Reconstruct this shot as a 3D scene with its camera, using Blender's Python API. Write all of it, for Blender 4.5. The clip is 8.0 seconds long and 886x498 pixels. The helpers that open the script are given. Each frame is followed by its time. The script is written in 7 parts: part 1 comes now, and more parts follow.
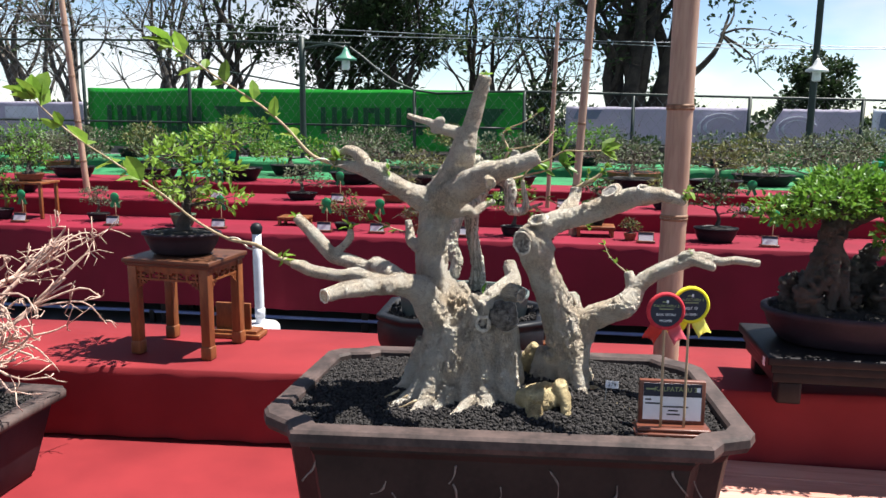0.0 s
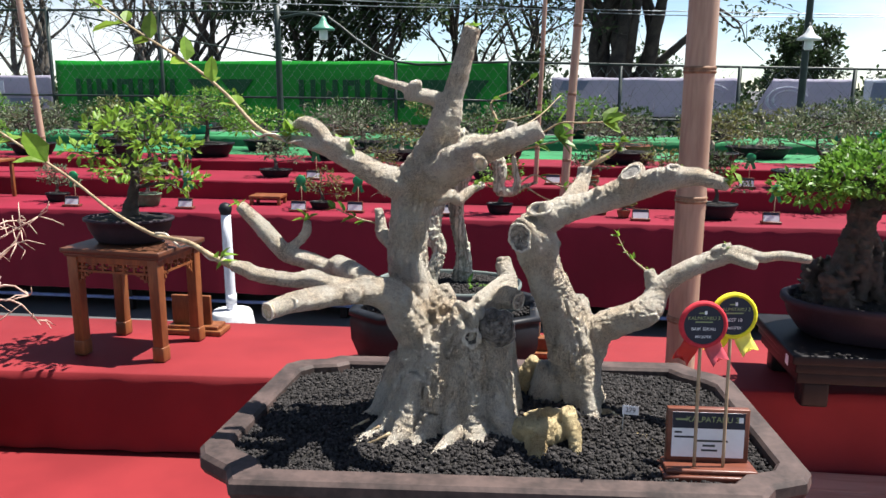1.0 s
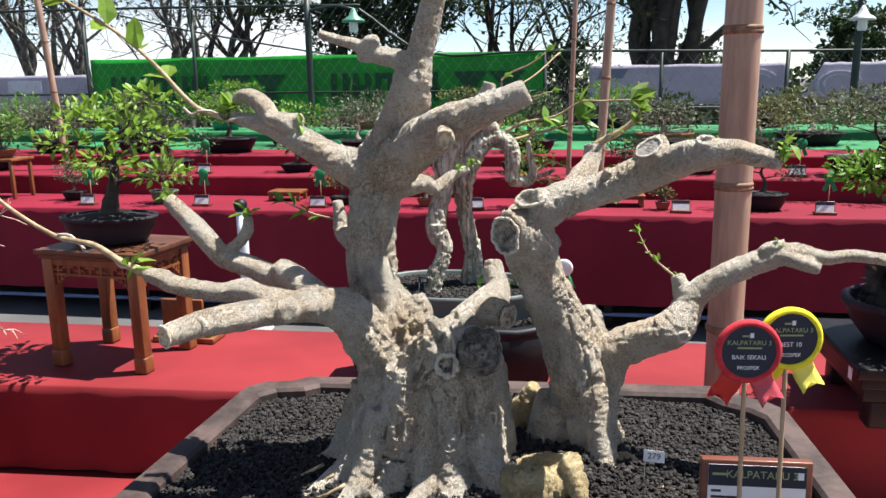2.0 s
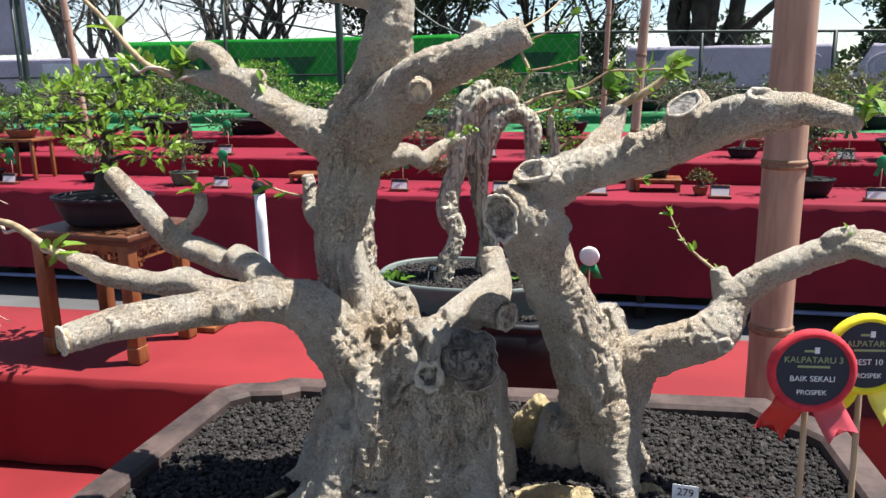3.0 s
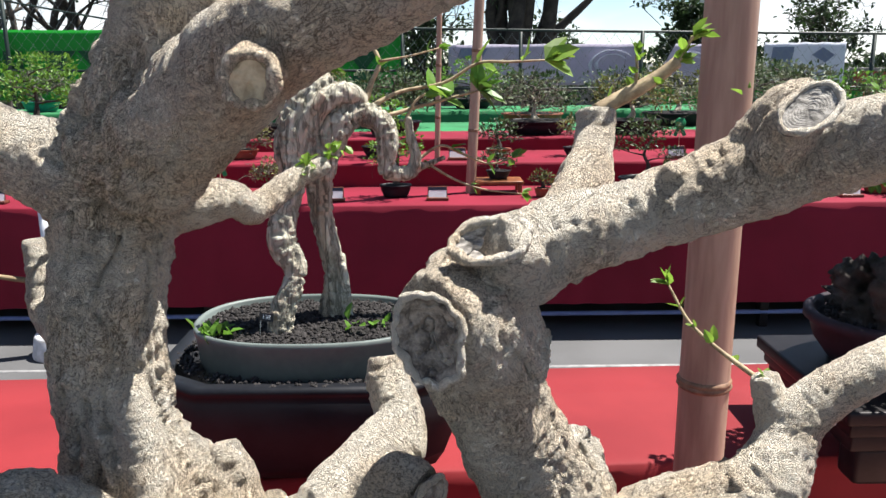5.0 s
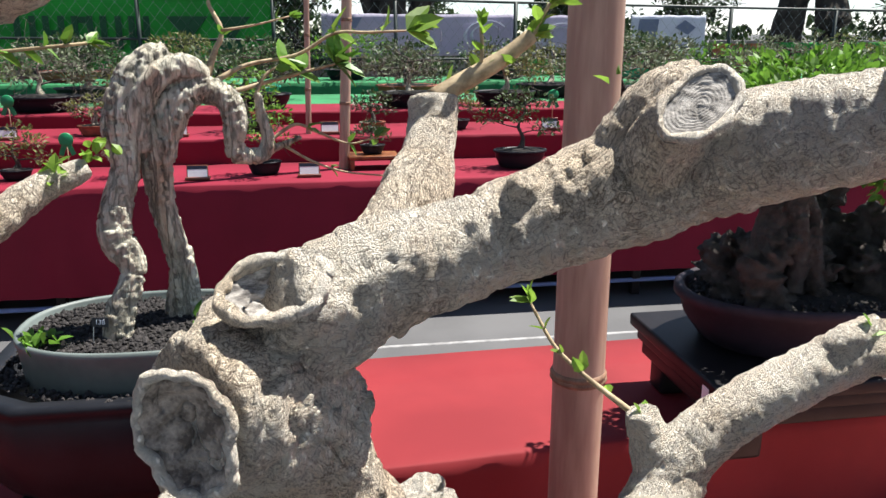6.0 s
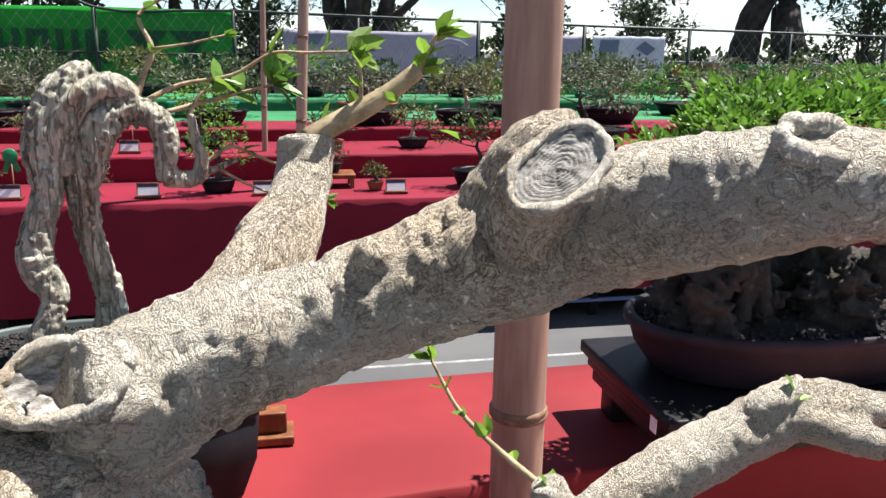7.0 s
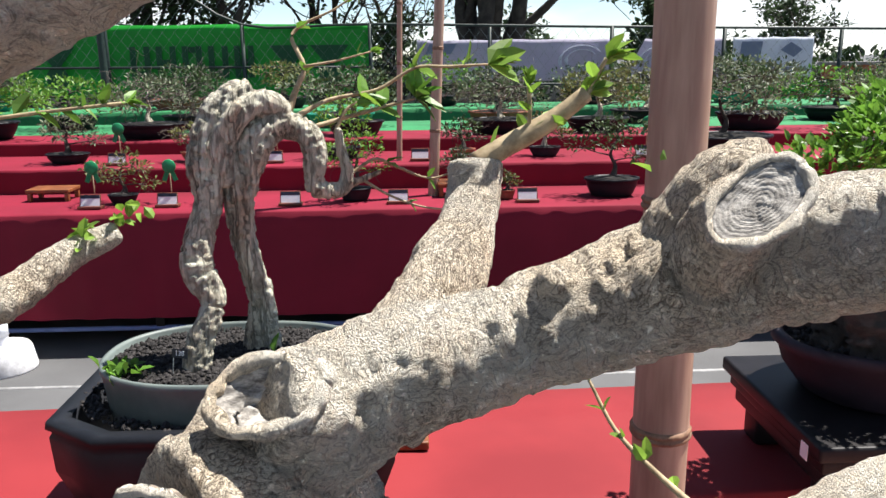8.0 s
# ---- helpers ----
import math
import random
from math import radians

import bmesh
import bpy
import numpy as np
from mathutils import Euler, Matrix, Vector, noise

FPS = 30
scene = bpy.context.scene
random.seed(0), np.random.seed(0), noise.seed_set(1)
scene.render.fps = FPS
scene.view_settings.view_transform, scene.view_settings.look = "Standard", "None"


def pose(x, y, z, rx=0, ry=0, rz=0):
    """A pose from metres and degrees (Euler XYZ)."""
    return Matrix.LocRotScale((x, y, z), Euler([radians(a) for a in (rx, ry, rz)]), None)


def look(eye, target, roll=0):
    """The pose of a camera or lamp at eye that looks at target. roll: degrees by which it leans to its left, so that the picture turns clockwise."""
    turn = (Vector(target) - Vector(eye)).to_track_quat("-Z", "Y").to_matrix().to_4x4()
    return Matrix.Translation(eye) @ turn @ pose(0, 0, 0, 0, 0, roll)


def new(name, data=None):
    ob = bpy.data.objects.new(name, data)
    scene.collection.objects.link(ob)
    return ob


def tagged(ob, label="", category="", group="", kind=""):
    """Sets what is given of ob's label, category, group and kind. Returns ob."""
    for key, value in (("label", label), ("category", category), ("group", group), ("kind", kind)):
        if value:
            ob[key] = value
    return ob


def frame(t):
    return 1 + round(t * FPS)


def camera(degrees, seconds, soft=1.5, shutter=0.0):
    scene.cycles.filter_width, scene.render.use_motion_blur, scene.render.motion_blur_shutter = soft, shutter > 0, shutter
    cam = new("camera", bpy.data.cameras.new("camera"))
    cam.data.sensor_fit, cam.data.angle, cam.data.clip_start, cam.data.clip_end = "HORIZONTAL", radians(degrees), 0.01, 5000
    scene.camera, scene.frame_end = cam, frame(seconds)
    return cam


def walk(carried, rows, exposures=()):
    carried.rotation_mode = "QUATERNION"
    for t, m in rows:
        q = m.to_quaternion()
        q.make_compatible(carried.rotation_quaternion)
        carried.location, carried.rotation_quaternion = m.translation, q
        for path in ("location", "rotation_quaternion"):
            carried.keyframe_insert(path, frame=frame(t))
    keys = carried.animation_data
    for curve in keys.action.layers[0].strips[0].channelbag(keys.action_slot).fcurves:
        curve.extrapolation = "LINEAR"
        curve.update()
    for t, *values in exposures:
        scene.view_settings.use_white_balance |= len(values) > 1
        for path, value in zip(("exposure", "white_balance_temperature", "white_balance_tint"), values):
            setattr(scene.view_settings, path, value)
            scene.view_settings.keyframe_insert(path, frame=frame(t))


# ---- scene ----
cam = camera(59.0, 8.0)
PATH = [
    (0, (0.077, 0.104, 1.49), (-0.201, 2.055, 1.146), 0.6),
    (0.5, (0.058, 0.293, 1.477), (-0.199, 2.236, 1.081), 0.6),
    (1, (0.04, 0.438, 1.471), (-0.196, 2.382, 1.062), 0.3),
    (1.2, (0.044, 0.505, 1.465), (-0.201, 2.443, 1.038), 0.5),
    (2.3, (0.13, 0.806, 1.402), (-0.251, 2.724, 0.981), -1.2),
    (2.5, (0.138, 0.842, 1.392), (-0.264, 2.753, 0.961), -1.0),
    (3, (0.127, 0.943, 1.376), (-0.298, 2.843, 0.92), -0.9),
    (3.5, (0.085, 1.089, 1.372), (-0.295, 3.003, 0.935), -0.5),
    (4, (0.03, 1.209, 1.363), (-0.264, 3.135, 0.912), -0.0),
    (4.2, (0.018, 1.253, 1.363), (-0.244, 3.183, 0.909), -0.4),
    (5.3, (0.017, 1.39, 1.358), (0.148, 3.329, 0.883), -0.1),
    (5.5, (0.03, 1.418, 1.359), (0.225, 3.348, 0.871), -0.0),
    (6, (0.062, 1.471, 1.36), (0.371, 3.373, 0.823), 0.1),
    (6.5, (0.095, 1.502, 1.369), (0.494, 3.39, 0.844), 0.8),
    (7, (0.112, 1.512, 1.368), (0.51, 3.408, 0.872), 0.9),
    (7.5, (0.113, 1.515, 1.367), (0.367, 3.435, 0.866), 0.2),
    (8, (0.093, 1.51, 1.376), (0.17, 3.451, 0.897), -0.6),
]
walk(cam, [(t, look(eye, target, roll)) for t, eye, target, roll in PATH])
scene.view_settings.exposure = 1.32

# world, sun
world = bpy.data.worlds.new("sky")
scene.world = world
world.use_nodes = True
wn = world.node_tree.nodes
SUN_DIR = Vector((0.43, 0.15, 1.0)).normalized()
sky = wn.new("ShaderNodeTexSky")
sky.sky_type, sky.sun_disc = "NISHITA", False
sky.sun_elevation = math.asin(SUN_DIR.z)
sky.sun_rotation = math.atan2(SUN_DIR.x, SUN_DIR.y)
sky.air_density, sky.dust_density, sky.ozone_density = 0.85, 0.15, 1.8
sky.altitude = 900
wn["Background"].inputs["Strength"].default_value = 0.066
wl = world.node_tree.links
# thin white clouds all over the sky
wcoord, wmap, wcloud = wn.new("ShaderNodeTexCoord"), wn.new("ShaderNodeMapping"), wn.new("ShaderNodeTexNoise")
wmap.inputs["Scale"].default_value = (1.0, 1.0, 2.6)
wcloud.inputs["Scale"].default_value, wcloud.inputs["Detail"].default_value = 2.6, 7
wramp, wgrey, wwhite, wmix = wn.new("ShaderNodeMapRange"), wn.new("ShaderNodeRGBToBW"), wn.new("ShaderNodeVectorMath"), wn.new("ShaderNodeMix")
wramp.inputs["From Min"].default_value, wramp.inputs["From Max"].default_value = 0.46, 0.64
wramp.inputs["To Max"].default_value = 0.8
wwhite.operation = "SCALE"
wwhite.inputs[0].default_value = (1.30, 1.30, 1.32)
wmix.data_type = "RGBA"
wl.new(wcoord.outputs["Generated"], wmap.inputs["Vector"])
wl.new(wmap.outputs[0], wcloud.inputs["Vector"])
wl.new(wcloud.outputs["Fac"], wramp.inputs["Value"])
wl.new(sky.outputs[0], wgrey.inputs[0])
wl.new(wgrey.outputs[0], wwhite.inputs["Scale"])
wl.new(wramp.outputs[0], wmix.inputs["Factor"])
wl.new(sky.outputs[0], wmix.inputs["A"])
wl.new(wwhite.outputs[0], wmix.inputs["B"])
wl.new(wmix.outputs["Result"], wn["Background"].inputs["Color"])
sun = new("sun", bpy.data.lights.new("sun", "SUN"))
sun.data.energy, sun.data.angle, sun.data.color = 5.0, radians(0.5), (1.0, 0.96, 0.9)
sun.matrix_world = look(SUN_DIR * 30, (0, 0, 0))

GROUND = -0.15

# ---- materials ----


def mat(name, col, col2=None, scale=30.0, rough=0.7, metal=0.0, bump=0.2, fine=6.0, dist=0.002, spec=0.4, rand=0.0, translucent=0.0,
        lo=0.35, hi=0.65, stretch=(1, 1, 1)):
    """A node material: two noise scales mix two colours; a fine noise gives relief."""
    m = bpy.data.materials.new(name)
    m.use_nodes = True
    n, l = m.node_tree.nodes, m.node_tree.links
    p = n["Principled BSDF"]
    tc = n.new("ShaderNodeTexCoord")
    mp = n.new("ShaderNodeMapping")
    mp.inputs["Scale"].default_value = stretch
    l.new(tc.outputs["Object"], mp.inputs["Vector"])
    a = n.new("ShaderNodeTexNoise")
    a.inputs["Scale"].default_value, a.inputs["Detail"].default_value = scale, 6
    b = n.new("ShaderNodeTexNoise")
    b.inputs["Scale"].default_value, b.inputs["Detail"].default_value = scale * fine, 3
    l.new(mp.outputs[0], a.inputs["Vector"])
    l.new(mp.outputs[0], b.inputs["Vector"])
    add = n.new("ShaderNodeMath")
    add.operation = "MULTIPLY_ADD"
    add.inputs[1].default_value = 0.35
    l.new(b.outputs["Fac"], add.inputs[0])
    l.new(a.outputs["Fac"], add.inputs[2])
    ramp = n.new("ShaderNodeMapRange")
    ramp.inputs["From Min"].default_value, ramp.inputs["From Max"].default_value = lo + 0.17, hi + 0.17
    l.new(add.outputs[0], ramp.inputs["Value"])
    mix = n.new("ShaderNodeMix")
    mix.data_type = "RGBA"
    l.new(ramp.outputs[0], mix.inputs["Factor"])
    mix.inputs["A"].default_value = (*col, 1)
    mix.inputs["B"].default_value = (*(col2 or [c * 0.7 for c in col]), 1)
    out = mix.outputs["Result"]
    if rand:
        info = n.new("ShaderNodeNewGeometry")
        hsv = n.new("ShaderNodeHueSaturation")
        mr = n.new("ShaderNodeMapRange")
        mr.inputs["To Min"].default_value, mr.inputs["To Max"].default_value = 1 - rand, 1 + rand
        l.new(info.outputs["Random Per Island"], mr.inputs["Value"])
        l.new(mr.outputs[0], hsv.inputs["Value"])
        l.new(out, hsv.inputs["Color"])
        out = hsv.outputs["Color"]
    l.new(out, p.inputs["Base Color"])
    p.inputs["Roughness"].default_value, p.inputs["Metallic"].default_value = rough, metal
    p.inputs["Specular IOR Level"].default_value = spec
    if bump:
        bp = n.new("ShaderNodeBump")
        bp.inputs["Strength"].default_value, bp.inputs["Distance"].default_value = bump, dist
        l.new(add.outputs[0], bp.inputs["Height"])
        l.new(bp.outputs[0], p.inputs["Normal"])
    if translucent:
        tr = n.new("ShaderNodeBsdfTranslucent")
        l.new(out, tr.inputs["Color"])
        ms = n.new("ShaderNodeMixShader")
        ms.inputs[0].default_value = translucent
        l.new(p.outputs[0], ms.inputs[1])
        l.new(tr.outputs[0], ms.inputs[2])
        l.new(ms.outputs[0], n["Material Output"].inputs["Surface"])
    return m


def bark_mat(name, pale, tan, dark, crack=95.0, depth=0.0030, specks=0.45, stretch=(1, 1, 1), line=1.0, grain=False):
    """Wrinkled pale bark: large tan clouds, small dark specks, a fine net of wrinkles as relief; grain: wrinkles round and cracks along each limb."""
    m = bpy.data.materials.new(name)
    m.use_nodes = True
    n, l = m.node_tree.nodes, m.node_tree.links
    p = n["Principled BSDF"]
    tc = n.new("ShaderNodeTexCoord")
    mp = n.new("ShaderNodeMapping")
    mp.inputs["Scale"].default_value = stretch
    l.new(tc.outputs["Object"], mp.inputs["Vector"])

    def noise_node(scale, detail, distortion=0.0, rough=0.6):
        t = n.new("ShaderNodeTexNoise")
        t.inputs["Scale"].default_value, t.inputs["Detail"].default_value = scale, detail
        t.inputs["Distortion"].default_value, t.inputs["Roughness"].default_value = distortion, rough
        l.new(mp.outputs[0], t.inputs["Vector"])
        return t.outputs["Fac"]

    def remap(src, lo, hi, a=0.0, b=1.0):
        r = n.new("ShaderNodeMapRange")
        for k, v in zip(("From Min", "From Max", "To Min", "To Max"), (lo, hi, a, b)):
            r.inputs[k].default_value = v
        l.new(src, r.inputs["Value"])
        return r.outputs[0]

    def blend(f, a, b):
        x = n.new("ShaderNodeMix")
        x.data_type = "RGBA"
        l.new(f, x.inputs["Factor"])
        for k, v in (("A", a), ("B", b)):
            if isinstance(v, tuple):
                x.inputs[k].default_value = (*v, 1)
            else:
                l.new(v, x.inputs[k])
        return x.outputs["Result"]

    def calc(op, a, b):
        x = n.new("ShaderNodeMath")
        x.operation = op
        for k, v in ((0, a), (1, b)):
            if isinstance(v, float):
                x.inputs[k].default_value = v
            else:
                l.new(v, x.inputs[k])
        return x.outputs[0]

    clouds = noise_node(14, 5)
    wrinkle = noise_node(crack, 8, 2.5 / line, 0.72 if line == 1.0 else 0.5)
    fine = noise_node(crack * 6, 5, 1.2, 0.7)
    speck = noise_node(crack * 3.2, 2, 0.4)
    mid = noise_node(crack * 2.6, 6, 1.6, 0.7)
    ridge = calc("ABSOLUTE", calc("SUBTRACT", wrinkle, 0.5), 0.0)
    ridge2 = calc("ABSOLUTE", calc("SUBTRACT", mid, 0.5), 0.0)
    patch = remap(clouds, 0.40, 0.58, 0.28 if line == 1.0 else 0.7, 1.0)
    c = blend(remap(clouds, 0.44, 0.66), pale, tan)
    c = blend(remap(wrinkle, 0.34, 0.46, 0.45, 0.0), c, tan)
    c = blend(calc("MULTIPLY", remap(ridge, 0.0, 0.021 * line, 0.82, 0.0), patch), c, dark)
    c = blend(calc("MULTIPLY", remap(ridge2, 0.0, 0.014, 0.65, 0.0), patch), c, dark)
    c = blend(remap(fine, 0.31, 0.38, 0.3, 0.0), c, dark)
    c = blend(calc("MULTIPLY", remap(speck, 0.60, 0.68, 0.0, specks), remap(clouds, 0.3, 0.55)), c, dark)
    h = calc("ADD", calc("ADD", calc("MULTIPLY", remap(ridge, 0.0, 0.05), 0.34), calc("MULTIPLY", remap(ridge2, 0.0, 0.04), 0.16)), calc("MULTIPLY", fine, 0.22))
    if grain:
        around, length = n.new("ShaderNodeAttribute"), n.new("ShaderNodeAttribute")
        around.attribute_name, length.attribute_name = "limb_around", "limb_length"

        def limb_noise(scale, per_metre, detail, distortion):
            t = n.new("ShaderNodeTexNoise")
            t.noise_dimensions = "4D"
            t.inputs["Scale"].default_value, t.inputs["Detail"].default_value = 1.0, detail
            t.inputs["Distortion"].default_value, t.inputs["Roughness"].default_value = distortion, 0.62
            v = n.new("ShaderNodeVectorMath")
            v.operation = "SCALE"
            v.inputs["Scale"].default_value = scale
            l.new(around.outputs["Vector"], v.inputs[0])
            l.new(v.outputs[0], t.inputs["Vector"])
            l.new(calc("MULTIPLY", length.outputs["Fac"], per_metre), t.inputs["W"])
            return t.outputs["Fac"]

        rings = calc("ABSOLUTE", calc("SUBTRACT", limb_noise(85.0, 430.0, 3, 0.5), 0.5), 0.0)
        along = calc("ABSOLUTE", calc("SUBTRACT", limb_noise(290.0, 75.0, 4, 0.9), 0.5), 0.0)
        where = remap(clouds, 0.42, 0.60, 1.0, 0.15)
        c = blend(calc("MULTIPLY", remap(along, 0.0, 0.026, 0.92, 0.0), remap(clouds, 0.42, 0.56, 0.12, 1.0)), c, dark)
        c = blend(calc("MULTIPLY", remap(rings, 0.0, 0.022, 0.50, 0.0), where), c, tan)
        h = calc("ADD", h, calc("MULTIPLY", remap(along, 0.0, 0.05), 0.55))
        h = calc("ADD", h, calc("MULTIPLY", calc("MULTIPLY", remap(rings, 0.0, 0.05), where), 0.40))
    l.new(c, p.inputs["Base Color"])
    p.inputs["Roughness"].default_value, p.inputs["Specular IOR Level"].default_value = 0.72, 0.3
    bp = n.new("ShaderNodeBump")
    bp.inputs["Strength"].default_value, bp.inputs["Distance"].default_value = 1.0, depth
    l.new(h, bp.inputs["Height"])
    l.new(bp.outputs[0], p.inputs["Normal"])
    return m


M_BARK = bark_mat("pale_bark", (0.95, 0.88, 0.75), (0.85, 0.69, 0.50), (0.21, 0.14, 0.088), 115.0, 0.0070, specks=0.45, line=1.4, grain=True)
M_CALLUS = bark_mat("callus_bark", (0.92, 0.85, 0.73), (0.76, 0.61, 0.43), (0.10, 0.066, 0.042), 150.0, 0.0026)
M_ROOTWOOD = bark_mat("old_root_wood", (0.62, 0.50, 0.28), (0.38, 0.27, 0.13), (0.10, 0.065, 0.035), 60)
M_DEADWOOD = bark_mat("weathered_deadwood", (0.64, 0.61, 0.49), (0.42, 0.32, 0.22), (0.03, 0.024, 0.016), 46, 0.006, stretch=(1, 1, 0.16), line=3.8)
M_DARKBARK = bark_mat("dark_bark", (0.085, 0.07, 0.06), (0.045, 0.036, 0.03), (0.02, 0.016, 0.012), 40)
M_TREEBARK = mat("tree_bark", (0.06, 0.05, 0.04), (0.022, 0.019, 0.016), 6, 0.9, bump=0.6, dist=0.02)
M_GREYBARK = mat("grey_tree_bark", (0.14, 0.12, 0.10), (0.05, 0.045, 0.04), 8, 0.9, bump=0.5, dist=0.02)
M_TWIG = mat("twig_bark", (0.42, 0.33, 0.20), (0.22, 0.16, 0.09), 80, 0.7)
M_PALETWIG = mat("pale_pink_twig", (0.56, 0.42, 0.34), (0.34, 0.21, 0.16), 80, 0.7)
M_CUT = mat("cut_grey_wood", (0.40, 0.375, 0.34), (0.10, 0.09, 0.08), 200, 0.85, bump=0.6, dist=0.0012, stretch=(1, 1, 2.5))
M_OLDCUT = mat("old_brown_cut_wood", (0.40, 0.34, 0.28), (0.10, 0.08, 0.065), 110, 0.9, bump=0.7, dist=0.002)
M_CUTPALE = mat("cut_pale_wood", (0.56, 0.45, 0.30), (0.36, 0.27, 0.17), 120, 0.8, bump=0.4, dist=0.001)
# dark wood of knot holes and slits; on the burr it paints shading
M_HOLLOWSHADE = mat("dark_hollow_shaded_wood", (0.19, 0.165, 0.14), (0.045, 0.038, 0.032), 90, 0.9, bump=0.7, dist=0.002)
M_RED = mat("red_cloth", (0.22, 0.020, 0.024), (0.165, 0.013, 0.017), 3.0, 0.75, bump=0.25, fine=300, dist=0.002, spec=0.25)
M_REDDEEP = mat("crimson_cloth", (0.20, 0.008, 0.026), (0.15, 0.006, 0.019), 2.0, 0.8, bump=0.25, fine=300, dist=0.002, spec=0.25)
M_GREENCLOTH = mat("green_cloth", (0.02, 0.19, 0.065), (0.015, 0.13, 0.045), 3.0, 0.8, bump=0.2)
M_POT = mat("dark_brown_glaze", (0.024, 0.0155, 0.0135), (0.010, 0.007, 0.0065), 9, 0.6, bump=0.35, fine=9, dist=0.003, spec=0.3)
M_RIM = mat("worn_clay_rim", (0.082, 0.054, 0.048), (0.030, 0.020, 0.018), 16, 0.7, bump=0.4, dist=0.003)
M_STAIN = mat("lime_stain", (0.24, 0.21, 0.19), (0.12, 0.10, 0.09), 50, 0.85)
M_POTDARK = mat("black_glazed_pot", (0.012, 0.013, 0.017), (0.007, 0.008, 0.011), 14, 0.5, bump=0.2, spec=0.25)
M_POTPURPLE = mat("purple_brown_clay", (0.032, 0.022, 0.030), (0.020, 0.014, 0.020), 14, 0.6, bump=0.25, spec=0.2)
M_POTGREY = mat("grey_green_plastic_pot", (0.13, 0.155, 0.145), (0.09, 0.11, 0.105), 10, 0.5, bump=0.1)
M_POTGREEN = mat("green_glazed_pot", (0.10, 0.16, 0.10), (0.05, 0.09, 0.05), 14, 0.4)
M_TEAL = mat("teal_crate_plastic", (0.02, 0.30, 0.20), (0.015, 0.22, 0.15), 4, 0.5, bump=0.1)
M_POTRED = mat("terracotta_pot", (0.30, 0.09, 0.05), (0.20, 0.06, 0.035), 14, 0.7)
M_SOIL = mat("dark_soil", (0.022, 0.019, 0.017), (0.010, 0.009, 0.008), 60, 0.95, bump=0.8, dist=0.004)
M_GRIT = mat("volcanic_grit", (0.034, 0.030, 0.029), (0.014, 0.012, 0.012), 90, 0.9, rand=0.6, bump=0.4, dist=0.001)
M_LEAF = mat("fresh_leaf", (0.13, 0.26, 0.035), (0.09, 0.20, 0.025), 40, 0.45, rand=0.35, bump=0.0, translucent=0.4)
M_LEAFLIME = mat("lime_leaf", (0.22, 0.36, 0.05), (0.15, 0.27, 0.035), 40, 0.45, rand=0.3, bump=0.0, translucent=0.45)
M_LEAFDARK = mat("dark_leaf", (0.045, 0.085, 0.025), (0.03, 0.055, 0.018), 40, 0.5, rand=0.45, bump=0.0, translucent=0.25)
M_LEAFTREE = mat("tree_leaf", (0.035, 0.065, 0.02), (0.02, 0.04, 0.013), 4, 0.6, rand=0.5, bump=0.0, translucent=0.3)
M_LEAFGREY = mat("grey_green_leaf", (0.13, 0.16, 0.09), (0.08, 0.10, 0.055), 30, 0.55, rand=0.4, bump=0.0, translucent=0.3)
M_LEAFOLIVE = mat("olive_leaf", (0.15, 0.17, 0.05), (0.10, 0.10, 0.035), 30, 0.55, rand=0.45, bump=0.0, translucent=0.3)
M_BAMBOO = mat("dry_bamboo", (0.42, 0.285, 0.21), (0.29, 0.18, 0.13), 26, 0.5, bump=0.2, fine=4, dist=0.0015, stretch=(1, 1, 0.12))
M_BAMBOONODE = mat("bamboo_node", (0.26, 0.15, 0.09), (0.14, 0.075, 0.045), 60, 0.7, bump=0.5)
M_WOOD = mat("red_brown_wood", (0.24, 0.085, 0.030), (0.13, 0.042, 0.016), 30, 0.4, bump=0.2, stretch=(1, 1, 0.2))
M_WOODTOP = mat("dark_stained_wood", (0.12, 0.045, 0.022), (0.065, 0.026, 0.014), 20, 0.45, bump=0.2, stretch=(0.2, 1, 1))
M_PALEWOOD = mat("weathered_pink_wood", (0.62, 0.33, 0.26), (0.46, 0.20, 0.15), 16, 0.75, bump=0.3, stretch=(0.10, 1, 1))
M_BLACKWOOD = mat("black_lacquered_wood", (0.014, 0.012, 0.013), (0.008, 0.007, 0.008), 20, 0.45, bump=0.1, spec=0.2)
M_PLATEWOOD = mat("plaque_wood", (0.17, 0.055, 0.032), (0.09, 0.028, 0.018), 22, 0.35, bump=0.15, stretch=(0.15, 1, 1))
M_WHITE = mat("white_card", (0.78, 0.78, 0.80), (0.70, 0.70, 0.73), 20, 0.6, bump=0.0)
M_PVC = mat("white_pvc", (0.74, 0.76, 0.80), (0.62, 0.64, 0.68), 12, 0.4, bump=0.05)
M_CONCRETE = mat("painted_concrete", (0.68, 0.68, 0.70), (0.50, 0.50, 0.51), 30, 0.8, bump=0.5, dist=0.003)
M_NAVY = mat("navy_print", (0.012, 0.016, 0.035), (0.009, 0.012, 0.028), 10, 0.5, bump=0.0)
M_OLIVEINK = mat("olive_ink", (0.30, 0.34, 0.16), (0.26, 0.30, 0.14), 10, 0.6, bump=0.0)
M_INK = mat("black_ink", (0.02, 0.02, 0.025), (0.03, 0.03, 0.03), 10, 0.6, bump=0.0)
M_REDFELT = mat("red_felt", (0.55, 0.035, 0.05), (0.42, 0.02, 0.035), 120, 0.9, bump=0.3, dist=0.001)
M_YELLOW = mat("yellow_felt", (0.80, 0.72, 0.03), (0.66, 0.58, 0.02), 120, 0.9, bump=0.3, dist=0.001)
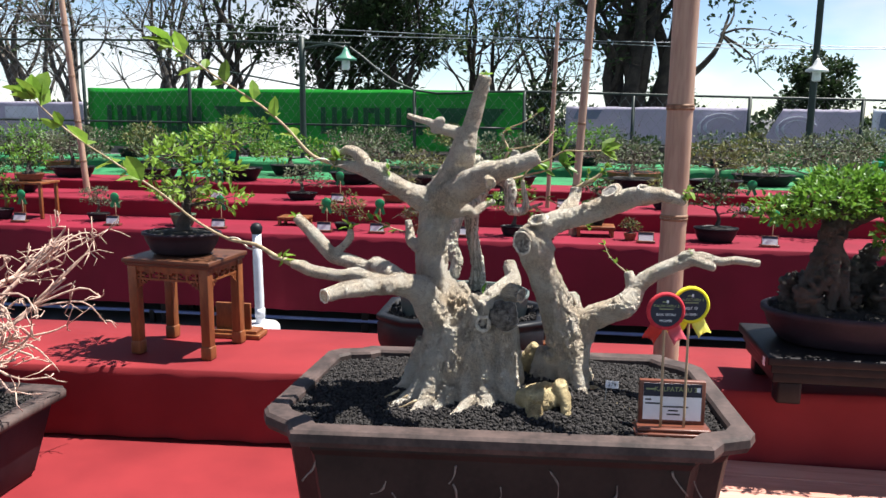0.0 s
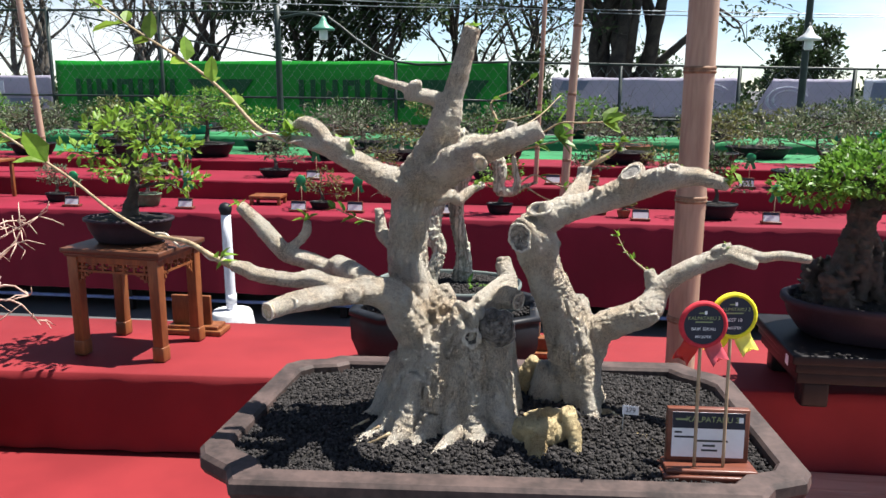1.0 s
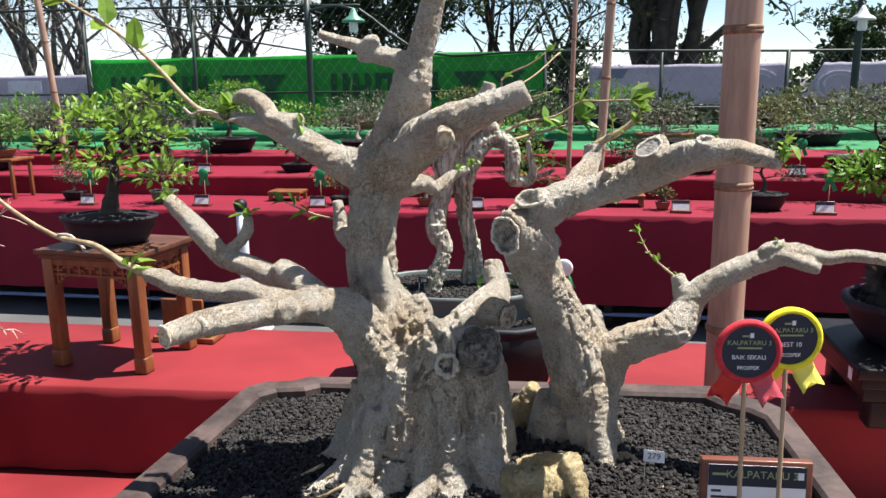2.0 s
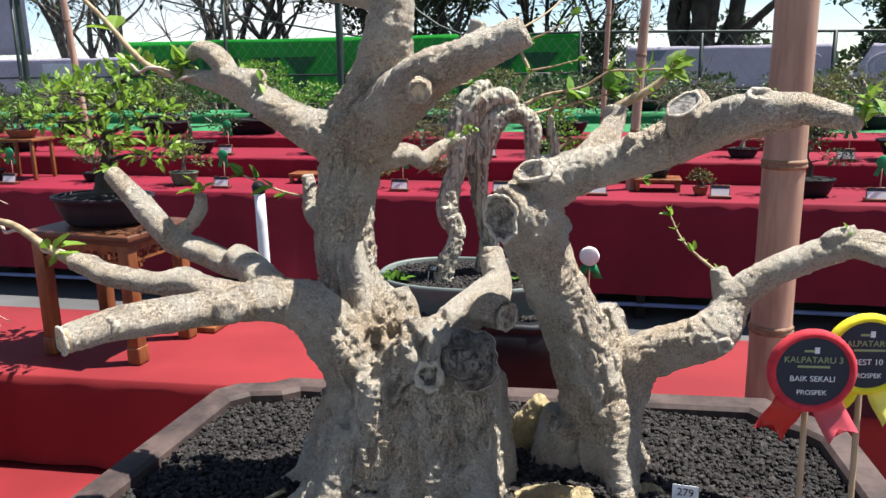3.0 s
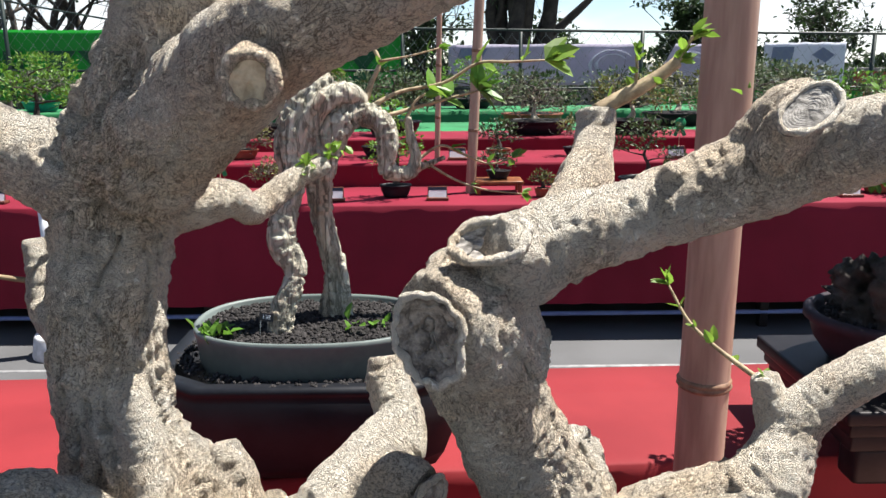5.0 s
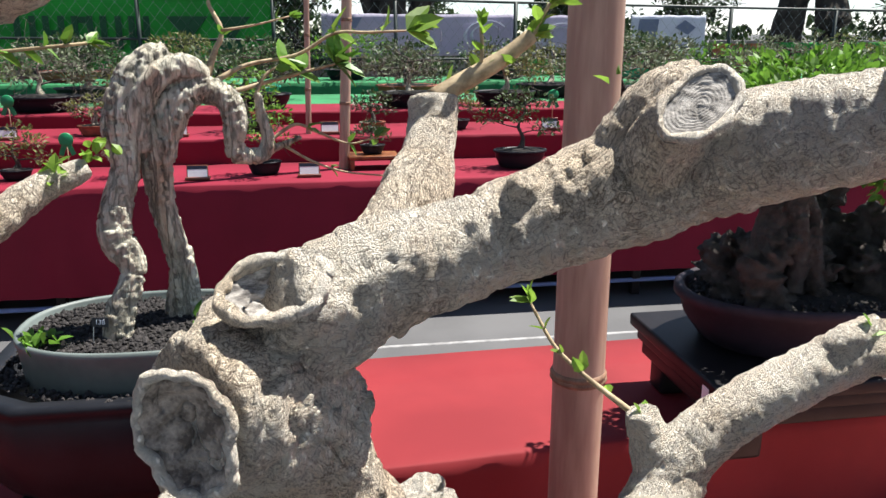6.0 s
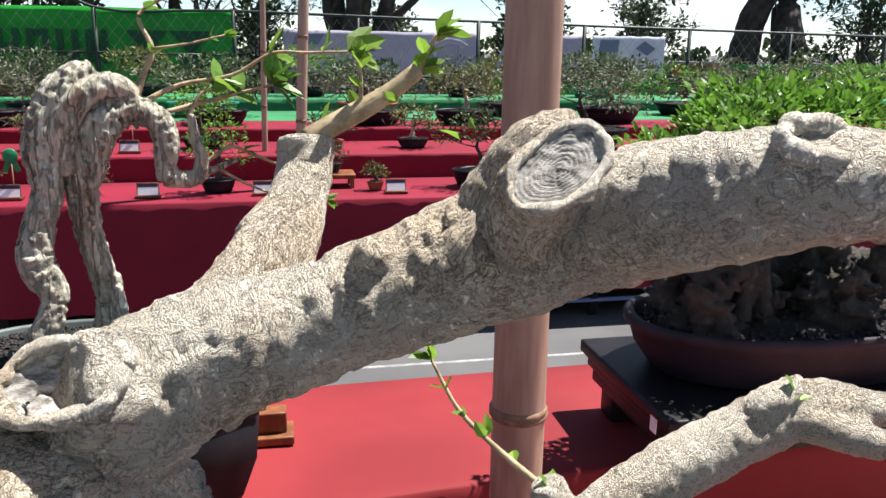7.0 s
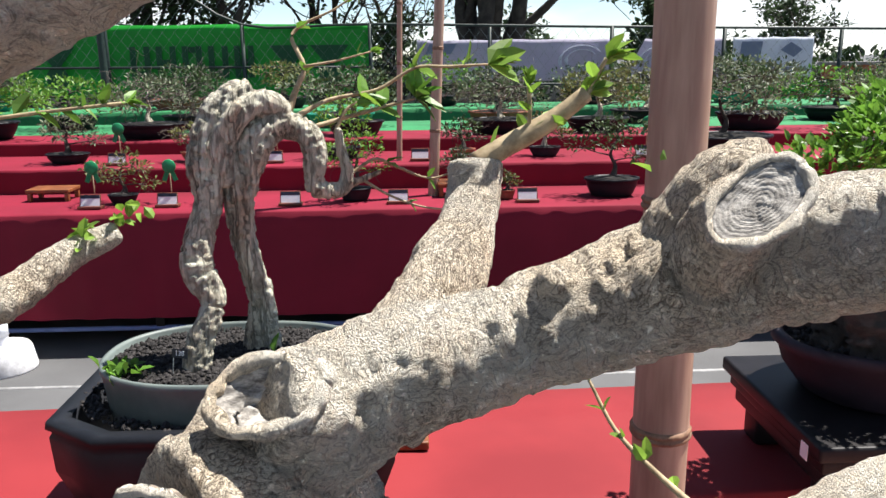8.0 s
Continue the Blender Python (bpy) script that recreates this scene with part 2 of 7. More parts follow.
M_REDRIBBON = mat("red_satin", (0.62, 0.03, 0.02), (0.50, 0.02, 0.015), 20, 0.35, bump=0.05, translucent=0.2)
M_PINKRIBBON = mat("rose_satin", (0.62, 0.10, 0.13), (0.50, 0.07, 0.10), 20, 0.35, bump=0.05, translucent=0.2)
M_YELRIBBON = mat("yellow_satin", (0.85, 0.78, 0.16), (0.70, 0.62, 0.08), 20, 0.35, bump=0.05, translucent=0.2)
M_GREENRIBBON = mat("green_satin", (0.02, 0.25, 0.10), (0.015, 0.18, 0.07), 20, 0.4, bump=0.05, translucent=0.2)
M_STICK = mat("bamboo_skewer", (0.42, 0.30, 0.19), (0.30, 0.20, 0.12), 80, 0.6, stretch=(1, 1, 0.1))
M_ASPHALT = mat("asphalt", (0.105, 0.105, 0.108), (0.065, 0.065, 0.067), 1.2, 0.9, bump=0.5, fine=200, dist=0.004)
M_LINE = mat("road_paint", (0.30, 0.30, 0.30), (0.18, 0.18, 0.18), 20, 0.7)
M_BANNER = mat("green_banner_vinyl", (0.012, 0.34, 0.030), (0.010, 0.26, 0.024), 1.2, 0.5, bump=0.3, fine=4, dist=0.02, translucent=0.3)
M_BANNERDARK = mat("dark_green_print", (0.008, 0.085, 0.03), (0.006, 0.065, 0.024), 1.2, 0.5, bump=0.0, translucent=0.2)
M_BANNERGREY = mat("pale_violet_mesh_banner", (0.50, 0.47, 0.58), (0.42, 0.39, 0.50), 1.5, 0.7, bump=0.1, translucent=0.35)
M_BANNERLITE = mat("pale_print", (0.68, 0.70, 0.78), (0.60, 0.62, 0.70), 1.5, 0.7, bump=0.0, translucent=0.35)
M_BANNERBLUE = mat("grey_blue_print", (0.22, 0.25, 0.36), (0.18, 0.21, 0.31), 1.5, 0.7, bump=0.0, translucent=0.3)
M_FENCE = mat("dark_green_steel", (0.02, 0.035, 0.03), (0.012, 0.022, 0.02), 10, 0.5, bump=0.05)
M_GALV = mat("galvanised_steel", (0.35, 0.37, 0.38), (0.25, 0.27, 0.28), 10, 0.45, 0.6, bump=0.05)
M_BLUEPIPE = mat("pale_blue_pipe", (0.20, 0.28, 0.55), (0.16, 0.22, 0.45), 10, 0.5, bump=0.05)
M_LAMPWHITE = mat("white_enamel", (0.7, 0.72, 0.72), (0.6, 0.62, 0.62), 8, 0.35, bump=0.0)
M_LAMPGREEN = mat("green_enamel", (0.10, 0.28, 0.20), (0.08, 0.22, 0.16), 8, 0.35, bump=0.0)
M_BRICKRED = mat("orange_painted_wall", (0.42, 0.13, 0.06), (0.32, 0.10, 0.05), 2, 0.85)
M_WALLGREY = mat("grey_wall", (0.30, 0.29, 0.28), (0.22, 0.21, 0.2), 2, 0.85)
M_HEDGE = mat("far_foliage", (0.05, 0.085, 0.03), (0.025, 0.045, 0.016), 1.5, 0.8, rand=0.5, bump=0.0, translucent=0.2)
M_WIRE = mat("bronze_wire", (0.50, 0.45, 0.38), (0.38, 0.33, 0.27), 60, 0.5, 0.3, bump=0.0)

# ---- helpers for building ----


def origin(ob):
    p = Vector((0, 0, 0))
    while ob is not None:
        p += ob.location
        ob = ob.parent
    return p


def thing(name, base, label, category, group="", kind=""):
    ob = new(name)
    ob.location = base
    ob.empty_display_size = 0.1
    return tagged(ob, label, category, group, kind)


def smooth(me):
    me.polygons.foreach_set("use_smooth", [True] * len(me.polygons))


def part(name, bm, material, parent=None, label="", soft=True):
    """Links a bmesh, given in world places, as one mesh object under a thing or part."""
    if parent is not None:
        bmesh.ops.translate(bm, verts=bm.verts, vec=-origin(parent))
    me = bpy.data.meshes.new(name)
    bmesh.ops.recalc_face_normals(bm, faces=bm.faces)
    bm.to_mesh(me)
    bm.free()
    if soft:
        smooth(me)
    me.materials.append(material)
    ob = new(name, me)
    ob.parent = parent
    if label:
        ob["label"] = label
    return ob


def part_np(name, verts, faces, material, parent=None, label="", soft=False):
    me = bpy.data.meshes.new(name)
    v = np.asarray(verts, dtype=float)
    if parent is not None:
        v = v - np.array(origin(parent))
    me.from_pydata(v.tolist(), [], faces if isinstance(faces, list) else faces.tolist())
    if soft:
        smooth(me)
    me.materials.append(material)
    ob = new(name, me)
    ob.parent = parent
    if label:
        ob["label"] = label
    return ob


def box(bm, x0, x1, y0, y1, z0, z1, bevel=0.0, m=None):
    r = bmesh.ops.create_cube(bm, size=1.0)
    vs = r["verts"]
    mm = Matrix.Translation(((x0 + x1) / 2, (y0 + y1) / 2, (z0 + z1) / 2)) @ Matrix.Diagonal((x1 - x0, y1 - y0, z1 - z0, 1))
    bmesh.ops.transform(bm, matrix=(m or Matrix()) @ mm, verts=vs)
    if bevel:
        es = list({e for v in vs for e in v.link_edges})
        bmesh.ops.bevel(bm, geom=es, offset=bevel, segments=2, affect="EDGES", profile=0.6)


def catmull(pts, n):
    """A smooth curve through rows of numbers, with n steps between two rows."""
    p = np.array(pts, dtype=float)
    q = np.vstack([2 * p[0] - p[1], p, 2 * p[-1] - p[-2]])
    out = []
    for i in range(1, len(q) - 2):
        a, b, c, d = q[i - 1], q[i], q[i + 1], q[i + 2]
        for k in range(n):
            t = k / n
            out.append(0.5 * (2 * b + (c - a) * t + (2 * a - 5 * b + 4 * c - d) * t * t + (3 * b - a - 3 * c + d) * t ** 3))
    out.append(p[-1])
    return np.array(out)


def tube(bm, pts, n=6, seg=12, rough=0.0, seed=0, freq=30.0, flat=1.0):
    """A closed, tapered limb through rows of x, y, z, radius."""
    c = catmull(pts, n)
    rings = []
    ref = Vector((0.13, 0.31, 0.94))
    for i, row in enumerate(c):
        a, b = c[max(i - 1, 0)], c[min(i + 1, len(c) - 1)]
        t = Vector(b[:3] - a[:3]).normalized()
        u = t.cross(ref)
        if u.length < 0.05:
            u = t.cross(Vector((1, 0, 0)))
        u.normalize()
        w = t.cross(u)
        ring = []
        for k in range(seg):
            ang = 2 * math.pi * k / seg
            d = u * math.cos(ang) + w * math.sin(ang) * flat
            p = Vector(row[:3])
            r = max(row[3], 0.0004)
            if rough:
                q = (p + d * r) * freq + Vector((seed * 3.1, 0, seed))
                r *= 1 + rough * noise.noise(q) + rough * 0.5 * noise.noise(q * 2.7)
            ring.append(bm.verts.new(p + d * r))
        rings.append(ring)
    for i in range(len(rings) - 1):
        for k in range(seg):
            bm.faces.new((rings[i][k], rings[i][(k + 1) % seg], rings[i + 1][(k + 1) % seg], rings[i + 1][k]))
    bm.faces.new(rings[0][::-1])
    bm.faces.new(rings[-1])


def lathe(bm, profile, cx, cy, sx=1.0, sy=1.0, seg=32, power=2.0, rot=0.0):
    """Rings of radius r at height z about (cx, cy); power over 2 squares the outline."""
    rings = []
    for r, z in profile:
        ring = []
        for k in range(seg):
            a = 2 * math.pi * (k + 0.5) / seg
            ca, sa = math.cos(a), math.sin(a)
            e = (abs(ca) ** power + abs(sa) ** power) ** (-1 / power)
            x, y = r * e * ca * sx, r * e * sa * sy
            ring.append(bm.verts.new((cx + x * math.cos(rot) - y * math.sin(rot), cy + x * math.sin(rot) + y * math.cos(rot), z)))
        rings.append(ring)
    for i in range(len(rings) - 1):
        for k in range(seg):
            bm.faces.new((rings[i][k], rings[i][(k + 1) % seg], rings[i + 1][(k + 1) % seg], rings[i + 1][k]))
    bm.faces.new(rings[0][::-1])
    bm.faces.new(rings[-1])


def prism(bm, rings):
    """Walls between outlines of equal point count, closed at both ends."""
    vs = [[bm.verts.new(p) for p in ring] for ring in rings]
    n = len(vs[0])
    for i in range(len(vs) - 1):
        for k in range(n):
            bm.faces.new((vs[i][k], vs[i][(k + 1) % n], vs[i + 1][(k + 1) % n], vs[i + 1][k]))
    bm.faces.new(vs[0][::-1])
    bm.faces.new(vs[-1])


def leaf_mesh(points, dirs, size, rng, wide=0.5, droop=0.15):
    """Small folded leaves, six corners each, at the points, growing along the directions."""
    P = np.asarray(points, float)
    D = np.asarray(dirs, float)
    n = len(P)
    D = D / (np.linalg.norm(D, axis=1, keepdims=True) + 1e-9)
    R = rng.normal(size=(n, 3)) * 0.5 + np.array([0, 0, 1.0])
    S = np.cross(D, R)
    S /= np.linalg.norm(S, axis=1, keepdims=True) + 1e-9
    N = np.cross(S, D)
    L = (size * rng.uniform(0.6, 1.25, n))[:, None]
    W = L * wide * 0.5
    v = np.stack([P, P + D * L * 0.35 + S * W + N * W * 0.35, P + D * L * 0.75 + S * W * 0.75 + N * W * 0.2 - N * L * droop * 0.5,
                  P + D * L - N * L * droop, P + D * L * 0.75 - S * W * 0.75 + N * W * 0.2 - N * L * droop * 0.5,
                  P + D * L * 0.35 - S * W + N * W * 0.35, P + D * L * 0.5 - N * L * droop * 0.3], 1).reshape(-1, 3)
    b = np.arange(n)[:, None] * 7
    f = np.concatenate([b + np.array([[0, 1, 6]]), b + np.array([[1, 2, 6]]), b + np.array([[2, 3, 6]]),
                        b + np.array([[3, 4, 6]]), b + np.array([[4, 5, 6]]), b + np.array([[5, 0, 6]])])
    return v, f


def leaf_pad(rng, centre, radii, n):
    """Points and outward directions in an uneven pad, denser towards its skin."""
    d = rng.normal(size=(n, 3))
    d /= np.linalg.norm(d, axis=1, keepdims=True)
    r = rng.uniform(0.45, 1.05, n) ** 0.5
    lump = 1 + 0.25 * np.sin(d[:, 0] * 5 + centre[0] * 40) * np.cos(d[:, 1] * 4 + centre[1] * 31)
    p = np.array(centre) + d * np.array(radii) * (r * lump)[:, None]
    return p, d + np.array([0, 0, 0.5]) + rng.normal(size=(n, 3)) * 0.5


def pebbles(rng, pts, size):
    """Faceted grains, 20 faces each."""
    bm = bmesh.new()
    bmesh.ops.create_icosphere(bm, subdivisions=1, radius=1.0)
    v = np.array([q.co[:] for q in bm.verts])
    f = np.array([[q.index for q in g.verts] for g in bm.faces])
    bm.free()
    n = len(pts)
    s = size * rng.uniform(0.5, 1.3, n)[:, None, None] * rng.uniform(0.6, 1.2, (n, 1, 3))
    j = 1 + rng.normal(size=(n, len(v), 1)) * 0.15
    V = np.asarray(pts)[:, None, :] + v[None] * s * j
    F = f[None] + (np.arange(n) * len(v))[:, None, None]
    return V.reshape(-1, 3), F.reshape(-1, 3)


def words(body, size, m, material, parent, name="lettering", label="", thick=0.0003):
    c = bpy.data.curves.new(name, "FONT")
    c.body, c.size, c.extrude, c.align_x, c.align_y = body, size, thick, "CENTER", "CENTER"
    tmp = bpy.data.objects.new(name, c)
    scene.collection.objects.link(tmp)
    bpy.context.view_layer.update()
    me = bpy.data.meshes.new_from_object(tmp.evaluated_get(bpy.context.evaluated_depsgraph_get()))
    bpy.data.objects.remove(tmp)
    me.name = name
    me.transform(Matrix.Translation(-origin(parent)) @ m)
    me.materials.clear()
    me.materials.append(material)
    ob = new(name, me)
    ob.parent = parent
    if label:
        ob["label"] = label
    return ob

# ---- ground and draped tables ----
bm = bmesh.new()
bmesh.ops.create_grid(bm, x_segments=40, y_segments=40, size=300)
bmesh.ops.translate(bm, verts=bm.verts, vec=(0, 100, GROUND))
tagged(part("ground", bm, M_ASPHALT), "grey asphalt yard reaching to the distance", "ground", kind="structure")

bm = bmesh.new()
box(bm, -9, 9, 5.06, 5.085, GROUND - 0.01, GROUND + 0.004)
tagged(part("road_line", bm, M_LINE), "worn white line painted on the asphalt", "road line", kind="structure")


def draped_table(name, x0, x1, front, back, top, bottom, material, label, seed, folds=0.02, group="draped tables"):
    """A table under a cloth: top, rounded front edge, a front drop with soft folds, back drop. front and back: y at x = 0 and its slope."""
    rng = random.Random(seed)
    t = thing(name, ((x0 + x1) / 2, front[0], bottom), label, "table", group)
    nx = max(30, int((x1 - x0) / 0.04))
    prof = [(1, 0.0), (1, 0.5), (1, 1.0), (0.66, 1.0), (0.33, 1.0), (0.05, 1.0), (0.012, 0.997), (0.0, 0.985)] + [(0.0, 1 - 0.985 * k / 8 - 0.015) for k in range(1, 9)]
    ph = [rng.uniform(0, 6.28) for _ in range(6)]
    bm = bmesh.new()
    grid = []
    for i in range(nx + 1):
        x = x0 + (x1 - x0) * i / nx
        y0, y1 = front[0] + front[1] * x, back[0] + back[1] * x
        row = []
        for u, v in prof:
            y, z = y0 + (y1 - y0) * u, bottom + (top - bottom) * v
            if u < 0.001:
                k = (1 - v) ** 0.7
                w = 0.5 + 0.5 * noise.noise(Vector((x * 0.8, seed, 0)))
                y -= folds * k * w * (math.sin(x * 26 + ph[0] + 2 * math.sin(x * 3 + ph[1])) + 0.5 * math.sin(x * 47 + ph[2])) + folds * 0.6 * k
            elif u < 0.999:
                z += 0.003 * noise.noise(Vector((x * 3, y * 3, seed))) + 0.0015 * noise.noise(Vector((x * 11, y * 9, seed)))
            row.append(bm.verts.new((x, y, z)))
        grid.append(row)
    for i in range(nx):
        for k in range(len(prof) - 1):
            bm.faces.new((grid[i][k], grid[i + 1][k], grid[i + 1][k + 1], grid[i][k + 1]))
    part("cloth", bm, material, t)
    bm = bmesh.new()
    ya, yb = front[0] + 0.05, back[0] - 0.03
    sl = front[1]
    for i in range(24):
        xa, xb = x0 + 0.02 + (x1 - x0 - 0.04) * i / 24, x0 + 0.02 + (x1 - x0 - 0.04) * (i + 1) / 24
        s = sl * (xa + xb) / 2
        box(bm, xa, xb, ya + s, yb + back[1] * (xa + xb) / 2, top - 0.035, top - 0.008)
    part("tabletop", bm, M_WOODTOP, t, "plank top under the cloth", soft=False)
    for x in np.linspace(x0 + 0.2, x1 - 0.2, max(2, int((x1 - x0) / 1.6) + 1)):
        for y in (ya + sl * x + 0.04, yb + back[1] * x - 0.08):
            bm = bmesh.new()
            box(bm, x - 0.025, x + 0.025, y - 0.0, y + 0.05, GROUND, top - 0.035, 0.004)
            part("leg", bm, M_BLACKWOOD, t, soft=False)
    return t


draped_table("display_table", -4.2, 3.4, (2.83, 0.06), (3.375, 0.03), 0.53, 0.256, M_RED, "long display step draped in bright red cloth", 1, 0.012)
draped_table("display_table", -4.2, 3.4, (1.22, 0.05), (2.95, 0.06), 0.25, GROUND + 0.02, M_RED, "low front display table draped in red cloth", 2, 0.015)
draped_table("display_table", -9.5, 8.5, (5.56, 0.0), (6.2, 0.0), 0.60, 0.03, M_REDDEEP, "long crimson draped table behind the aisle", 3, 0.012)
draped_table("display_table", -9.5, 8.5, (6.22, 0.0), (6.9, 0.0), 0.745, 0.58, M_REDDEEP, "raised second step draped in crimson cloth", 4, 0.008)
draped_table("display_table", -9.5, 8.5, (6.92, 0.0), (7.5, 0.0), 0.83, 0.70, M_REDDEEP, "raised back step draped in crimson cloth", 5, 0.006)
draped_table("display_table", -11, 11, (7.9, 0.0), (8.8, 0.0), 0.80, 0.25, M_GREENCLOTH, "long table draped in green cloth", 6, 0.01)
draped_table("display_table", -12, 12, (9.9, 0.0), (10.8, 0.0), 0.84, 0.2, M_GREENCLOTH, "farther table draped in green cloth", 7, 0.01)

bm = bmesh.new()
tube(bm, [(-9.4, 5.66, -0.06, 0.014), (0, 5.66, -0.06, 0.014), (8.4, 5.66, -0.06, 0.014)], 4, 10)
p = thing("table_rail", (0, 5.66, -0.06), "thin pale blue rail low under the draped table", "rail")
part("pipe", bm, M_BLUEPIPE, p)
for x in (-9.0, -6, -3, 0, 3, 6, 8.2):
    bm = bmesh.new()
    box(bm, x - 0.02, x + 0.02, 5.645, 5.675, GROUND, -0.05, 0.003)
    part("bracket", bm, M_BLACKWOOD, p, soft=False)

boards = thing("wooden_board", (1.6, 2.5, 0.25), "pale pinkish bare wooden boards lying on the low table", "board")
rb = random.Random(8)
for k in range(7):
    bm = bmesh.new()
    y = 2.02 + 0.121 * k
    box(bm, 0.60 + rb.uniform(-0.01, 0.01), 2.9, y, y + 0.118, 0.254, 0.270 + rb.uniform(0, 0.0015), 0.002)
    part("plank", bm, M_PALEWOOD, boards, soft=False)

# ---- the large bonsai in front ----
BASE = (-0.02, 1.82, 0.25)
bonsai = thing("bonsai", BASE, "large pale-barked bonsai with pruned limbs in a dark pot", "bonsai")


def rim_outline(s, z, dx=0.0):
    """The pot's outline with cut corners, scaled about its middle."""
    o = [(-0.522, 1.62), (-0.505, 1.585), (-0.445, 1.545), (-0.425, 1.505), (0.395, 1.562), (0.42, 1.60), (0.475, 1.625), (0.492, 1.66),
         (0.462, 2.06), (0.44, 2.09), (0.395, 2.12), (0.37, 2.155), (-0.40, 2.10), (-0.425, 2.075), (-0.48, 2.06), (-0.505, 2.03)]
    return [(-0.018 + (x + 0.018) * s - (0.0 if s == 1 else 0), 1.83 + (y - 1.83) * (s * 1.0 if s >= 1 else 1 - (1 - s) * 1.7), z) for x, y in o]


bm = bmesh.new()
prism(bm, [rim_outline(0.80, 0.285), rim_outline(0.82, 0.30), rim_outline(0.86, 0.55), rim_outline(0.905, 0.76), rim_outline(0.915, 0.80), rim_outline(0.93, 0.815),
           rim_outline(0.93, 0.828), rim_outline(0.86, 0.828), rim_outline(0.85, 0.70)])
bmesh.ops.bevel(bm, geom=[e for e in bm.edges if e.is_manifold and e.calc_face_angle(0) > 0.5], offset=0.004, segments=2, affect="EDGES")
body = part("pot", bm, M_POT, bonsai, "dark brown glazed pot with lime stains", soft=False)
for sx, sy in ((-0.36, 1.62), (0.33, 1.66), (-0.36, 2.02), (0.33, 2.05)):
    bm = bmesh.new()
    box(bm, sx - 0.06, sx + 0.06, sy - 0.03, sy + 0.03, 0.252, 0.29, 0.01)
    part("foot", bm, M_POT, body)
bm = bmesh.new()
prism(bm, [rim_outline(0.93, 0.826), rim_outline(0.99, 0.834), rim_outline(1.0, 0.846), rim_outline(0.997, 0.862), rim_outline(0.985, 0.868),
           rim_outline(0.915, 0.868), rim_outline(0.905, 0.862), rim_outline(0.90, 0.82)])
bmesh.ops.bevel(bm, geom=[e for e in bm.edges if e.is_manifold and e.calc_face_angle(0) > 0.9], offset=0.002, segments=2, affect="EDGES")
part("rim", bm, M_RIM, body, "worn brown flange with pale scratches", soft=False)
rng = np.random.default_rng(5)
for k in range(26):
    x = rng.uniform(-0.40, 0.37)
    z = rng.uniform(0.60, 0.80)
    s = 0.86 + (0.905 - 0.86) * (z - 0.55) / 0.21
    yy = 1.83 + (1.505 + (x + 0.425) * 0.0695 - 1.83) * (1 - (1 - s) * 1.7)
    pts = []
    a = rng.uniform(-2.2, -0.9)
    for j in range(4):
        pts.append((x, yy - 0.0012 + (0.8 - z) * 0.0 + j * 0.0, z, 0.0016 * rng.uniform(0.6, 1.6)))
        st = rng.uniform(0.012, 0.03)
        z2 = max(0.585, min(z + math.sin(a) * st, 0.805))
        x = x + math.cos(a) * st
        s = 0.86 + 0.045 * (z2 - 0.55) / 0.21
        z = z2
        yy = 1.83 + (1.505 + (x + 0.425) * 0.0695 - 1.83) * (1 - (1 - s) * 1.7)
        a += rng.uniform(-0.7, 0.7)
    bm = bmesh.new()
    tube(bm, pts, 3, 6, 0.5, k, 300)
    part("lime_streak", bm, M_STAIN, body)


def soil_z(x, y):
    d1 = math.hypot((x + 0.10) / 0.30, (y - 1.80) / 0.22)
    d2 = math.hypot((x - 0.12) / 0.2, (y - 1.85) / 0.2)
    return 0.846 + 0.030 * math.exp(-d1 * d1) + 0.030 * math.exp(-d2 * d2) + 0.004 * noise.noise(Vector((x * 14, y * 14, 2)))


INNER = [(x, y) for x, y, z in rim_outline(0.905, 0)]


def inside(x, y, poly):
    c = False
    for i in range(len(poly)):
        (xa, ya), (xb, yb) = poly[i], poly[i - 1]
        if (ya > y) != (yb > y) and x < (xb - xa) * (y - ya) / (yb - ya) + xa:
            c = not c
    return c


bm = bmesh.new()
NXS, NYS = 72, 44
gv = {}
for i in range(NXS + 1):
    for j in range(NYS + 1):
        x, y = -0.49 + 0.95 * i / NXS, 1.54 + 0.60 * j / NYS
        if inside(x, y, INNER):
            gv[i, j] = bm.verts.new((x, y, soil_z(x, y) - 0.003))
for (i, j), v in gv.items():
    q = [gv.get(k) for k in ((i, j), (i + 1, j), (i + 1, j + 1), (i, j + 1))]
    if all(q):
        bm.faces.new(q)
part("soil", bm, M_SOIL, bonsai, "black gritty potting soil")
rng = np.random.default_rng(11)
pp = []
while len(pp) < 19000:
    x, y = rng.uniform(-0.50, 0.47), rng.uniform(1.53, 2.15)
    if inside(x, y, INNER):
        pp.append((x, y, soil_z(x, y) + rng.uniform(-0.002, 0.003)))
v, f = pebbles(rng, pp, 0.0039)
tagged(part_np("grit", v, f, M_GRIT, bonsai, "loose dark volcanic grit"), kind="stuff")

